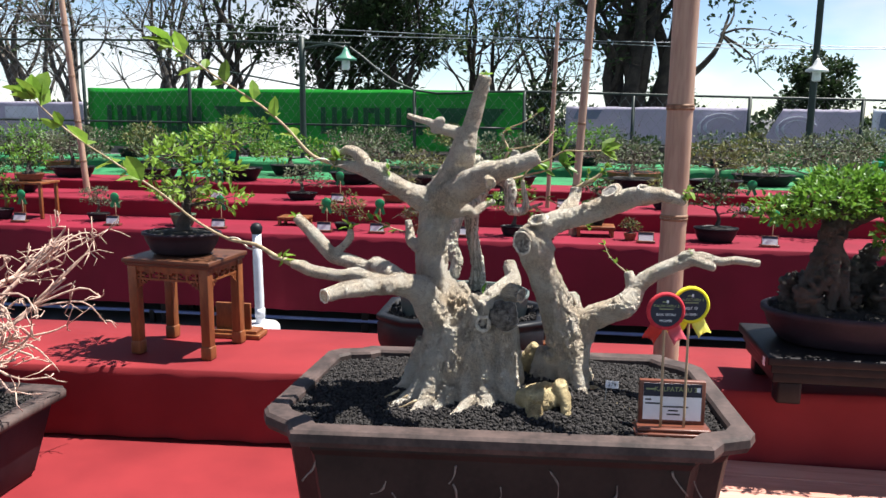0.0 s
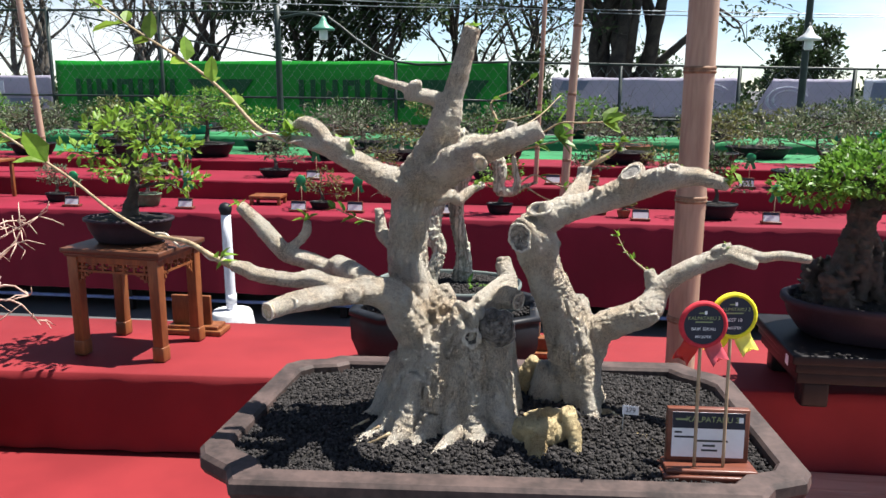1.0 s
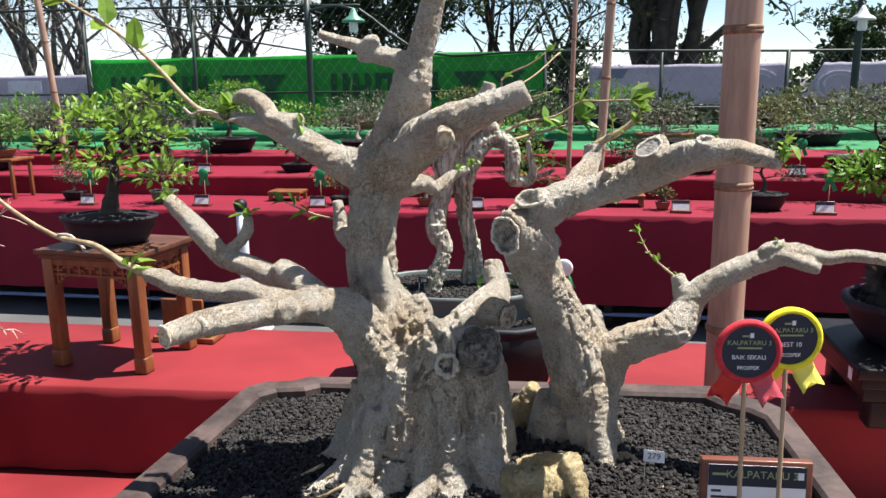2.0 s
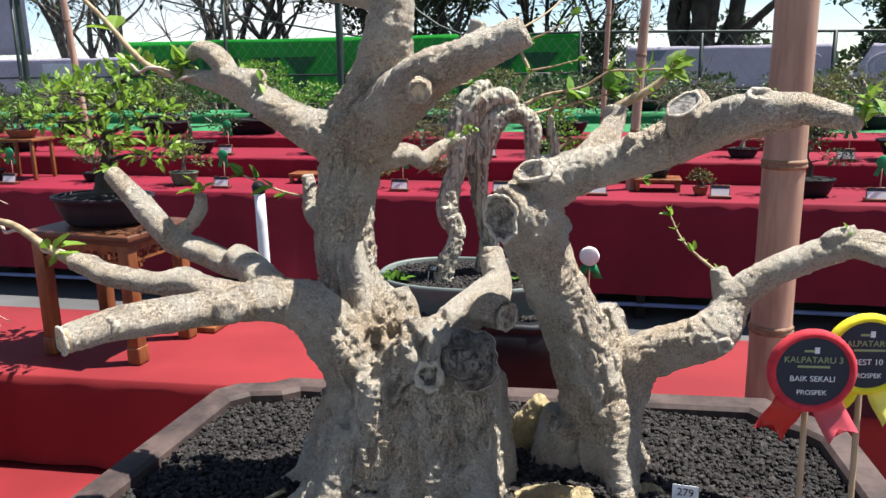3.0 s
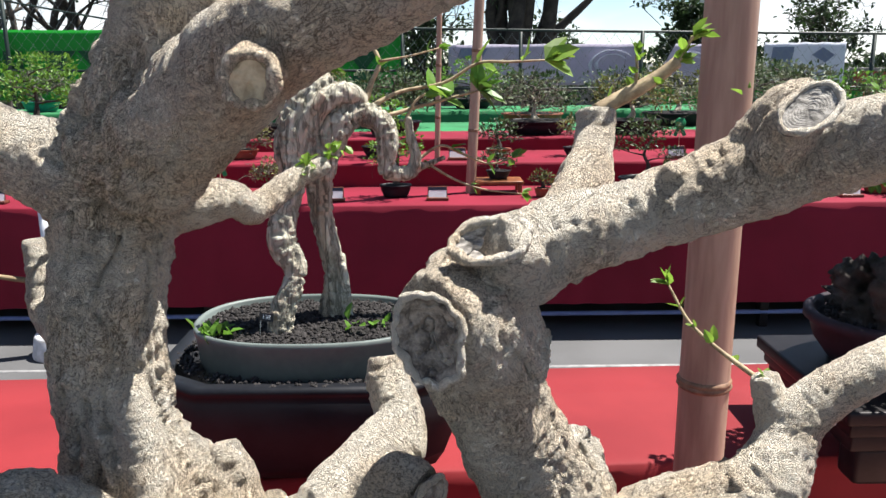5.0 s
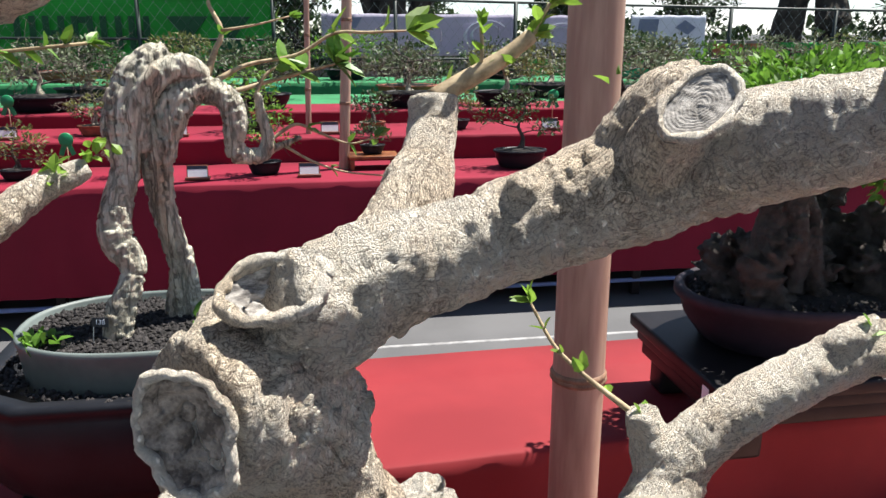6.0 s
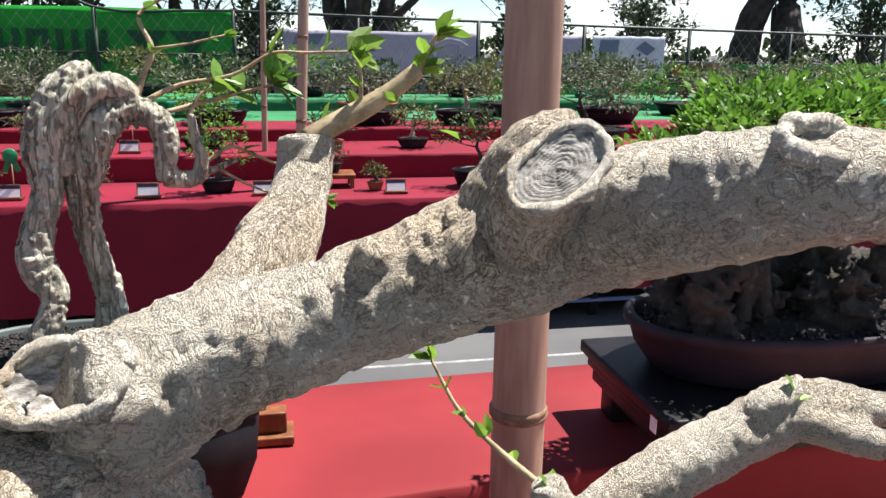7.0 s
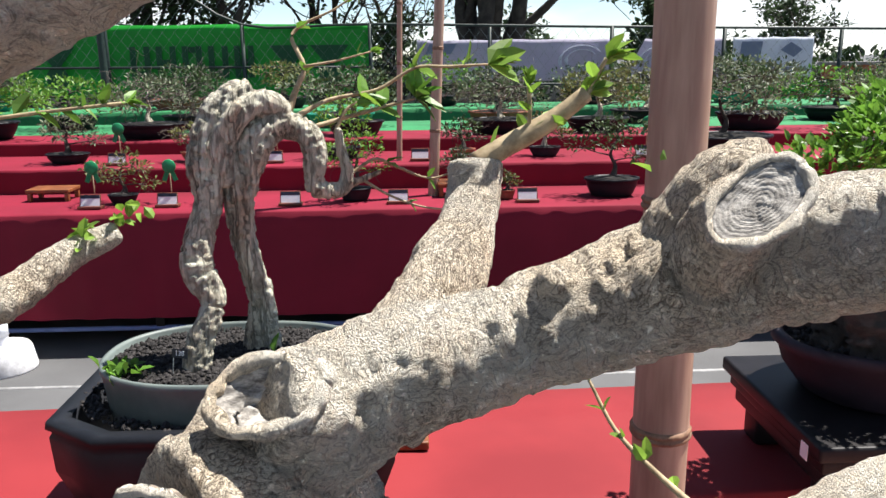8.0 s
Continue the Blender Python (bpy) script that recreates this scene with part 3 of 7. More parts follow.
# limbs of the tree: rows of x, y, z, radius
TREE_ROWS = [
    # main trunk
    [(-0.108, 1.80, 0.82, 0.100), (-0.108, 1.80, 0.88, 0.086), (-0.112, 1.80, 0.95, 0.075), (-0.132, 1.81, 1.02, 0.062), (-0.176, 1.825, 1.08, 0.047), (-0.192, 1.83, 1.13, 0.037),
     (-0.194, 1.83, 1.19, 0.034), (-0.188, 1.84, 1.25, 0.0365), (-0.167, 1.84, 1.31, 0.0425), (-0.140, 1.82, 1.36, 0.034), (-0.122, 1.80, 1.41, 0.026), (-0.112, 1.80, 1.455, 0.019)],
    [(-0.114, 1.80, 1.44, 0.018), (-0.100, 1.80, 1.485, 0.0165), (-0.088, 1.80, 1.53, 0.015), (-0.077, 1.80, 1.567, 0.0135)],
    [(-0.118, 1.80, 1.44, 0.016), (-0.145, 1.80, 1.450, 0.013), (-0.174, 1.79, 1.457, 0.011), (-0.196, 1.79, 1.469, 0.008), (-0.215, 1.785, 1.474, 0.0065), (-0.242, 1.78, 1.483, 0.0055)],
    [(-0.185, 1.79, 1.447, 0.009), (-0.176, 1.785, 1.469, 0.009), (-0.162, 1.785, 1.474, 0.007)],
    # right top limb, coming forward
    [(-0.155, 1.82, 1.305, 0.036), (-0.110, 1.775, 1.335, 0.030), (-0.055, 1.705, 1.367, 0.023), (-0.010, 1.682, 1.383, 0.0175), (0.017, 1.68, 1.395, 0.0165), (0.042, 1.68, 1.406, 0.0145)],
    [(-0.012, 1.682, 1.386, 0.014), (-0.006, 1.688, 1.402, 0.0085), (-0.002, 1.69, 1.416, 0.0075)],
    [(-0.062, 1.70, 1.358, 0.014), (-0.054, 1.672, 1.355, 0.0105), (-0.050, 1.652, 1.353, 0.0095)],
    # left upper limb
    [(-0.165, 1.835, 1.285, 0.034), (-0.205, 1.835, 1.293, 0.029), (-0.260, 1.85, 1.314, 0.022), (-0.311, 1.86, 1.339, 0.019), (-0.362, 1.88, 1.357, 0.015), (-0.400, 1.89, 1.364, 0.011), (-0.436, 1.90, 1.371, 0.007)],
    [(-0.311, 1.86, 1.340, 0.014), (-0.326, 1.852, 1.362, 0.013), (-0.352, 1.86, 1.368, 0.011), (-0.300, 1.855, 1.364, 0.010)],
    [(-0.345, 1.875, 1.352, 0.013), (-0.364, 1.88, 1.380, 0.014), (-0.385, 1.89, 1.396, 0.013), (-0.408, 1.90, 1.401, 0.010), (-0.425, 1.905, 1.392, 0.007)],
    # left lower limb, coming forward, with its two side limbs
    [(-0.150, 1.79, 1.000, 0.045), (-0.182, 1.765, 1.06, 0.036), (-0.206, 1.745, 1.106, 0.030), (-0.244, 1.72, 1.124, 0.0235), (-0.273, 1.66, 1.134, 0.0185), (-0.302, 1.61, 1.139, 0.017),
     (-0.330, 1.56, 1.144, 0.0155), (-0.352, 1.52, 1.141, 0.0125)],
    [(-0.240, 1.73, 1.124, 0.020), (-0.259, 1.74, 1.136, 0.020), (-0.312, 1.785, 1.152, 0.0175), (-0.330, 1.80, 1.140, 0.016), (-0.372, 1.815, 1.150, 0.0155), (-0.425, 1.83, 1.161, 0.0155),
     (-0.461, 1.83, 1.199, 0.0155), (-0.490, 1.835, 1.226, 0.013), (-0.515, 1.84, 1.248, 0.0105)],
    [(-0.425, 1.83, 1.165, 0.010), (-0.398, 1.83, 1.187, 0.0085), (-0.385, 1.83, 1.205, 0.0085), (-0.383, 1.83, 1.224, 0.007)],
    [(-0.262, 1.70, 1.128, 0.018), (-0.308, 1.70, 1.138, 0.0155), (-0.335, 1.70, 1.148, 0.0145), (-0.370, 1.70, 1.143, 0.013), (-0.433, 1.70, 1.151, 0.0125), (-0.456, 1.70, 1.160, 0.0125), (-0.480, 1.703, 1.164, 0.009)],
    [(-0.270, 1.68, 1.132, 0.016), (-0.258, 1.655, 1.136, 0.0155), (-0.250, 1.630, 1.139, 0.013)],
    # short stub on the left of the trunk
    [(-0.200, 1.835, 1.175, 0.018), (-0.228, 1.85, 1.184, 0.013), (-0.250, 1.87, 1.198, 0.0125), (-0.254, 1.875, 1.22, 0.0095), (-0.259, 1.88, 1.243, 0.0075)],
    # small curved branch behind the crotch on the right
    [(-0.150, 1.85, 1.27, 0.018), (-0.118, 1.865, 1.272, 0.012), (-0.108, 1.88, 1.262, 0.010), (-0.085, 1.905, 1.278, 0.0085), (-0.062, 1.92, 1.288, 0.006)],
    # burr and stub in the middle
    [(-0.110, 1.765, 1.00, 0.050), (-0.082, 1.755, 1.06, 0.036), (-0.070, 1.75, 1.095, 0.026)],
    [(-0.075, 1.79, 1.03, 0.044), (-0.040, 1.772, 1.05, 0.036), (-0.022, 1.756, 1.064, 0.020)],
    [(-0.085, 1.79, 1.055, 0.026), (-0.050, 1.81, 1.083, 0.0225), (-0.018, 1.84, 1.104, 0.0225), (-0.010, 1.86, 1.118, 0.017), (-0.018, 1.875, 1.138, 0.015), (-0.020, 1.882, 1.154, 0.013)],
    [(-0.040, 1.825, 1.095, 0.020), (-0.010, 1.805, 1.098, 0.020), (0.006, 1.795, 1.096, 0.0175)],
    [(-0.150, 1.80, 0.99, 0.030), (-0.150, 1.785, 1.06, 0.020), (-0.165, 1.80, 1.12, 0.014), (-0.175, 1.805, 1.17, 0.010)],
    [(-0.125, 1.81, 1.02, 0.022), (-0.118, 1.83, 1.075, 0.016), (-0.128, 1.84, 1.11, 0.009)],
    # flutes and roots of the main trunk
    [(-0.165, 1.775, 1.02, 0.034), (-0.172, 1.765, 0.95, 0.038), (-0.190, 1.745, 0.89, 0.036), (-0.225, 1.72, 0.858, 0.022), (-0.275, 1.70, 0.844, 0.010)],
    [(-0.125, 1.752, 1.03, 0.034), (-0.128, 1.740, 0.95, 0.038), (-0.135, 1.722, 0.89, 0.034), (-0.150, 1.69, 0.860, 0.022), (-0.168, 1.655, 0.846, 0.010)],
    [(-0.075, 1.760, 1.03, 0.036), (-0.070, 1.745, 0.95, 0.038), (-0.062, 1.725, 0.89, 0.034), (-0.055, 1.69, 0.862, 0.020), (-0.050, 1.66, 0.846, 0.010)],
    [(-0.040, 1.775, 1.04, 0.036), (-0.028, 1.765, 0.96, 0.036), (-0.018, 1.745, 0.89, 0.032), (-0.002, 1.71, 0.862, 0.020), (0.015, 1.675, 0.846, 0.010)],
    [(-0.035, 1.80, 1.02, 0.038), (-0.022, 1.80, 0.94, 0.038), (-0.005, 1.785, 0.885, 0.030), (0.02, 1.75, 0.86, 0.014)],
    [(-0.190, 1.81, 0.97, 0.034), (-0.215, 1.80, 0.90, 0.034), (-0.250, 1.785, 0.862, 0.020), (-0.305, 1.775, 0.848, 0.009)],
    [(-0.085, 1.71, 0.89, 0.018), (-0.100, 1.675, 0.868, 0.014), (-0.125, 1.64, 0.855, 0.010), (-0.150, 1.615, 0.848, 0.006)],
    [(-0.200, 1.755, 0.885, 0.020), (-0.235, 1.715, 0.865, 0.014), (-0.262, 1.675, 0.853, 0.009), (-0.30, 1.655, 0.846, 0.004)],
    [(-0.030, 1.735, 0.93, 0.022), (0.002, 1.715, 0.89, 0.019), (0.022, 1.690, 0.864, 0.013), (0.030, 1.655, 0.848, 0.007)],
    [(-0.158, 1.735, 0.97, 0.022), (-0.172, 1.715, 0.905, 0.022), (-0.190, 1.685, 0.868, 0.015), (-0.215, 1.65, 0.850, 0.008)],
    [(-0.092, 1.735, 0.98, 0.020), (-0.098, 1.716, 0.91, 0.020), (-0.092, 1.685, 0.870, 0.014), (-0.100, 1.65, 0.850, 0.008)],
    # second trunk
    [(0.128, 1.86, 0.83, 0.062), (0.122, 1.86, 0.90, 0.052), (0.113, 1.85, 0.98, 0.044), (0.090, 1.835, 1.06, 0.037), (0.060, 1.81, 1.135, 0.033), (0.038, 1.79, 1.195, 0.033), (0.030, 1.78, 1.232, 0.028)],
    [(0.055, 1.79, 1.190, 0.032), (0.040, 1.770, 1.212, 0.032), (0.022, 1.754, 1.222, 0.030), (0.013, 1.744, 1.224, 0.026)],
    [(0.130, 1.84, 0.98, 0.030), (0.140, 1.82, 0.92, 0.026), (0.150, 1.795, 0.875, 0.018), (0.170, 1.77, 0.852, 0.009)],
    [(0.085, 1.85, 0.95, 0.034), (0.065, 1.85, 0.90, 0.030), (0.045, 1.85, 0.865, 0.020)],
    # right upper limb, with its lump, twin end and upright stub
    [(0.028, 1.785, 1.225, 0.028), (0.055, 1.775, 1.246, 0.0265), (0.086, 1.775, 1.264, 0.0235), (0.115, 1.775, 1.272, 0.0205), (0.147, 1.775, 1.283, 0.0205), (0.180, 1.768, 1.297, 0.0230),
     (0.212, 1.748, 1.313, 0.0215), (0.2475, 1.705, 1.331, 0.0175), (0.285, 1.69, 1.334, 0.0135), (0.305, 1.675, 1.330, 0.0110), (0.325, 1.66, 1.325, 0.0085)],
    [(0.185, 1.768, 1.312, 0.016), (0.198, 1.760, 1.332, 0.0150), (0.208, 1.752, 1.338, 0.012)],
    [(0.189, 1.748, 1.314, 0.014), (0.187, 1.731, 1.327, 0.0125), (0.1865, 1.722, 1.3335, 0.0115)],
    [(0.060, 1.765, 1.256, 0.020), (0.050, 1.757, 1.262, 0.0185), (0.045, 1.754, 1.2645, 0.0175)],
    [(0.215, 1.785, 1.306, 0.016), (0.245, 1.80, 1.308, 0.0105), (0.270, 1.80, 1.310, 0.0100), (0.295, 1.80, 1.317, 0.0095), (0.322, 1.785, 1.329, 0.0080)],
    [(0.140, 1.766, 1.298, 0.007), (0.141, 1.760, 1.305, 0.0050)],
    [(0.085, 1.785, 1.258, 0.020), (0.100, 1.815, 1.276, 0.0175), (0.110, 1.84, 1.288, 0.0165), (0.118, 1.865, 1.298, 0.0125), (0.123, 1.88, 1.312, 0.0125), (0.124, 1.885, 1.326, 0.0130)],
    # right lower limb
    [(0.120, 1.86, 0.93, 0.040), (0.138, 1.86, 0.985, 0.035), (0.160, 1.86, 1.025, 0.030), (0.205, 1.85, 1.052, 0.026), (0.240, 1.842, 1.070, 0.026), (0.258, 1.855, 1.095, 0.021),
     (0.272, 1.86, 1.117, 0.0185), (0.300, 1.86, 1.140, 0.0165), (0.340, 1.86, 1.161, 0.016), (0.380, 1.86, 1.177, 0.0155), (0.405, 1.86, 1.180, 0.013), (0.440, 1.86, 1.174, 0.0095),
     (0.475, 1.86, 1.178, 0.0085), (0.524, 1.86, 1.172, 0.0075)],
    [(0.380, 1.855, 1.178, 0.012), (0.410, 1.845, 1.168, 0.010), (0.428, 1.84, 1.163, 0.008)],
    [(0.355, 1.86, 1.168, 0.012), (0.362, 1.855, 1.186, 0.009), (0.385, 1.858, 1.192, 0.008)],
    [(0.256, 1.862, 1.108, 0.014), (0.250, 1.868, 1.130, 0.0115), (0.247, 1.87, 1.142, 0.0100)],
    # broken stump behind
    [(0.128, 1.885, 0.98, 0.030), (0.130, 1.90, 1.03, 0.024), (0.122, 1.91, 1.062, 0.021), (0.120, 1.912, 1.078, 0.018)],
]


def bark_skin(name, limbs, parent, material, voxel, label, seed, furrow=0.006, wrinkle=0.0022, fscale=55.0, wscale=120.0, soften=5, grain=0.88, gnarl=0.0, pits=()):
    """Limbs welded into one skin, smoothed at the forks; furrows run along each limb, wrinkles across it."""
    bm = bmesh.new()
    samples, places = [], []
    for k, rows in enumerate(limbs):
        tube(bm, rows, 6, 20, 0.06, seed + k, 34)
        c = catmull(rows, 6)
        g = np.gradient(c[:, :3], axis=0)
        g /= np.linalg.norm(g, axis=1, keepdims=True) + 1e-9
        samples += [(c[i], g[i]) for i in range(len(c))]
        step = np.linalg.norm(np.diff(c[:, :3], axis=0), axis=1)
        places += list(k * 3.7 + np.concatenate([[0.0], np.cumsum(step)]))
    raw = bpy.data.meshes.new("raw")
    bm.to_mesh(raw)
    bm.free()
    tmp = new("raw", raw)
    r = tmp.modifiers.new("weld", "REMESH")
    r.mode, r.voxel_size = "VOXEL", voxel
    w = tmp.modifiers.new("blend", "SMOOTH")
    w.factor, w.iterations = 0.5, soften
    bpy.context.view_layer.update()
    me = bpy.data.meshes.new_from_object(tmp.evaluated_get(bpy.context.evaluated_depsgraph_get()))
    bpy.data.objects.remove(tmp)
    n = len(me.vertices)
    V = np.empty(n * 3)
    N = np.empty(n * 3)
    me.vertices.foreach_get("co", V)
    me.vertices.foreach_get("normal", N)
    V, N = V.reshape(-1, 3), N.reshape(-1, 3)
    S = np.array([q[0] for q in samples])
    T = np.array([q[1] for q in samples])
    near = np.empty(n, int)
    for i in range(0, n, 4000):
        d = np.linalg.norm(V[i:i + 4000, None, :] - S[None, :, :3], axis=2) / (S[None, :, 3] + 0.006)
        near[i:i + 4000] = d.argmin(1)
    t = T[near]
    R = S[near, 3]
    along = (V * t).sum(1, keepdims=True) * t
    A = ((V - along * grain) * fscale)
    B = ((along + (V - along) * 0.35) * wscale)
    nz = noise.noise
    k1 = np.array([nz(Vector(p)) + 0.5 * nz(Vector(p) * 2.3) for p in A])
    k2 = np.array([abs(nz(Vector(p))) for p in B])
    k3 = np.array([nz(Vector(p)) for p in V * 22])
    k4 = np.array([nz(Vector(p)) for p in V * 260])
    thick = np.clip(R / 0.035, 0.35, 2.0)
    disp = furrow * np.minimum(thick, 1.7) ** 1.7 * (k1 * 0.5 + np.minimum(k1, 0) * 0.6) + wrinkle * thick ** 0.5 * (k2 - 0.25) * 1.4 + furrow * (0.10 + 0.30 * np.clip(R / 0.05, 0, 1)) * thick * k3 + wrinkle * 0.3 * k4 + 0.0014 * np.clip(R / 0.02, 0.4, 1.2)
    if gnarl:
        # sharp creases that run with the limb, knobs, and rotten pits
        q = V - S[near, :3]
        length = np.array(places)[near] + (q * t).sum(1)
        around = q - (q * t).sum(1, keepdims=True) * t
        bend = np.array([noise.noise_vector(Vector(p)) for p in V * 20]) * 0.013
        around, length = around + bend, length + bend[:, 2]
        ca = np.array([nz(Vector(a * 62) + Vector((0, 0, w * 11))) + 0.35 * nz(Vector(a * 150) + Vector((w * 30, 0, 0))) for a, w in zip(around, length)])
        cb = np.array([nz(Vector(a * 24) + Vector((0, w * 75, 5))) for a, w in zip(around, length)])
        kn = np.array([nz(Vector(p)) for p in V * 40 + 7])
        big = np.clip(R / 0.038, 0.3, 1.4) ** 3
        disp -= gnarl * big * np.clip(1 - np.abs(ca) / 0.13, 0, 1) ** 1.3
        disp -= gnarl * 0.12 * np.clip(R / 0.02, 0.3, 1.0) * np.clip(1 - np.abs(cb) / 0.16, 0, 1)
        disp += gnarl * 0.8 * big * np.maximum(kn, -0.1)
        for px, py, pz, pr, depth in pits:
            d = np.linalg.norm(V - np.array((px, py, pz)), axis=1) / pr
            w = np.exp(-d ** 4)
            for i in np.nonzero(w > 0.02)[0]:
                p = Vector(V[i])
                disp[i] -= w[i] * depth * max(0.0, nz(Vector((p.x * 75, p.y * 75, p.z * 26))) + 0.15) * 1.6
    V = V + N * disp[:, None] - np.array(origin(parent))
    if gnarl:
        fa = me.attributes.new("limb_around", "FLOAT_VECTOR", "POINT")
        fa.data.foreach_set("vector", np.ascontiguousarray(around, dtype=np.float32).ravel())
        fl = me.attributes.new("limb_length", "FLOAT", "POINT")
        fl.data.foreach_set("value", length.astype(np.float32))
    me.vertices.foreach_set("co", V.ravel())
    bm = bmesh.new()
    bm.from_mesh(me)
    left, islands = set(bm.verts), []
    while left:
        todo = [left.pop()]
        isle = [todo[0]]
        while todo:
            for e in todo.pop().link_edges:
                for q in e.verts:
                    if q in left:
                        left.discard(q)
                        todo.append(q)
                        isle.append(q)
        islands.append(isle)
    islands.sort(key=len)
    bmesh.ops.delete(bm, geom=[q for isle in islands if len(isle) < 0.04 * len(islands[-1]) for q in isle], context="VERTS")
    bm.to_mesh(me)
    bm.free()
    smooth(me)
    me.materials.clear()
    me.materials.append(material)
    me.name = name
    ob = new(name, me)
    ob.parent = parent
    ob["label"] = label
    return ob


trunk = bark_skin("trunk", TREE_ROWS, bonsai, M_BARK, 0.0022, "pale wrinkled trunk and limbs with old pruning scars", 1, 0.0040, 0.0016, 58, 140, 3,
                  gnarl=0.0050, pits=((-0.105, 1.765, 1.085, 0.050, 0.022), (-0.075, 1.745, 1.10, 0.035, 0.020), (0.122, 1.90, 1.065, 0.030, 0.014), (-0.035, 1.745, 1.03, 0.040, 0.008)))


def scar(centre, normal, rx, ry, turn, material, parent, label, dish=0.0, ring=0.0017, wobble=0.09, crack=0.0012, grown=0.0):
    """An oval pruning scar with a cracked face and a swollen lip; wobble makes its outline ragged."""
    n = Vector(normal).normalized()
    q = n.to_track_quat("Z", "Y").to_matrix().to_4x4()
    m = Matrix.Translation(centre) @ q @ Matrix.Rotation(radians(turn), 4, "Z")
    nz = noise.noise

    def edge(a):
        c, d = math.cos(a), math.sin(a)
        return 1 + wobble * nz(Vector((c * 1.7, d * 1.7, rx * 90))) + wobble * 0.5 * nz(Vector((c * 4.1, d * 4.1, rx * 50)))

    bm = bmesh.new()
    rings = []
    for r in [0.02] + [k / 30 for k in range(2, 31)] + [1.02]:
        ring_v = []
        for k in range(60):
            a = 2 * math.pi * k / 60
            x, y = math.cos(a) * rx * r * edge(a), math.sin(a) * ry * r * edge(a)
            fis = nz(Vector((x * 150, y * 420, rx * 70))) + 0.5 * nz(Vector((x * 600, y * 600, 3)))
            h = -dish * (1 - r ** 3) + crack * (fis * 0.5 - 1.6 * max(0.0, 1 - abs(nz(Vector((x * 110, y * 110, ry * 300)))) / 0.09)) * (1.0 if r < 0.97 else 0.2)
            h += grown * math.sin(r * 62 + 5 * nz(Vector((x * 60, y * 60, 9))))
            if r > 1.0:
                h = -0.005
            ring_v.append(bm.verts.new(m @ Vector((x, y, h))))
        rings.append(ring_v)
    for i in range(len(rings) - 1):
        for k in range(60):
            bm.faces.new((rings[i][k], rings[i][(k + 1) % 60], rings[i + 1][(k + 1) % 60], rings[i + 1][k]))
    bm.faces.new(rings[0][::-1])
    s = part("pruning_scar", bm, material, parent, label)
    bm = bmesh.new()
    pts = []
    for k in range(49):
        a = 2 * math.pi * k / 48
        grow = 0.65 + 0.9 * abs(nz(Vector((math.cos(a) * 1.3, math.sin(a) * 1.3, rx * 40))))
        c = m @ Vector((math.cos(a) * (rx * edge(a) + ring * 0.35), math.sin(a) * (ry * edge(a) + ring * 0.35), -ring * 0.35))
        pts.append((c.x, c.y, c.z, ring * grow))
    tube(bm, pts, 2, 12, 0.45 if ring > 0.003 else 0.3, 3, 160)
    part("callus_lip", bm, M_CALLUS, s, "pale swollen callus round the scar")
    return s


scar((0.1860, 1.7125, 1.3375), (-0.10, -0.80, 0.60), 0.0165, 0.0090, 42, M_CUT, trunk, "grey weathered cut face with fine cracks", 0.0012, 0.0017, 0.10, 0.0003, 0.00022)
scar((0.0438, 1.7507, 1.2692), (-0.25, -0.58, 0.78), 0.0195, 0.0125, 20, M_CUT, trunk, "hollowed grey cut face", 0.008, 0.0030, 0.15, 0.002)
scar((0.0118, 1.7295, 1.222), (-0.38, -0.92, 0.05), 0.0185, 0.0225, 10, M_OLDCUT, trunk, "dark hollow scar", 0.009, 0.0022, 0.26, 0.003)
scar((-0.0495, 1.6425, 1.3525), (0.12, -0.98, -0.12), 0.0082, 0.0086, 0, M_CUTPALE, trunk, "pale round cut face", 0.001, 0.0024, 0.12, 0.0008)
scar((0.012, 1.789, 1.095), (0.75, -0.60, -0.1), 0.0140, 0.0140, 0, M_OLDCUT, trunk, "dark round cut face", -0.002, 0.0020, 0.2, 0.0025)
scar((-0.353, 1.517, 1.141), (-0.55, -0.83, -0.05), 0.0120, 0.0120, 0, M_CUTPALE, trunk, "pale sawn limb end", 0.001, 0.0015)
scar((-0.325, 1.545, 1.146), (0.15, -0.95, 0.2), 0.0065, 0.0060, 0, M_HOLLOWSHADE, trunk, "small dark knot hole", 0.003, 0.003)
scar((-0.300, 1.594, 1.141), (0.1, -0.95, 0.25), 0.0060, 0.0055, 0, M_HOLLOWSHADE, trunk, "small dark knot hole", 0.003, 0.003)
scar((-0.066, 1.722, 1.045), (0.05, -0.98, 0.1), 0.0130, 0.0130, 0, M_HOLLOWSHADE, trunk, "round knot with a ring of callus", 0.006, 0.0036, 0.2, 0.002)
# the burr's shading is put into its dark wood colour
scar((-0.024, 1.741, 1.062), (0.12, -0.95, 0.30), 0.0310, 0.0330, 30, M_HOLLOWSHADE, trunk, "large burr face with dark shading in its colour", -0.016, 0.0005, 0.22, 0.0035)
scar((0.252, 1.818, 1.066), (0.25, -0.95, -0.1), 0.0065, 0.0060, 0, M_HOLLOWSHADE, trunk, "small dark knot hole", 0.004, 0.003)
scar((0.2500, 1.692, 1.3465), (0.0, -0.70, 0.72), 0.0090, 0.0050, -8, M_HOLLOWSHADE, trunk, "small open hollow", 0.004, 0.003)
scar((0.112, 1.805, 1.008), (0.0, -0.98, 0.05), 0.006, 0.012, 20, M_HOLLOWSHADE, trunk, "dark slit in the bark", 0.006, 0.003)
scar((-0.005, 1.735, 0.965), (0.2, -0.95, 0.05), 0.005, 0.009, 0, M_HOLLOWSHADE, trunk, "dark slit in the bark", 0.005, 0.002)

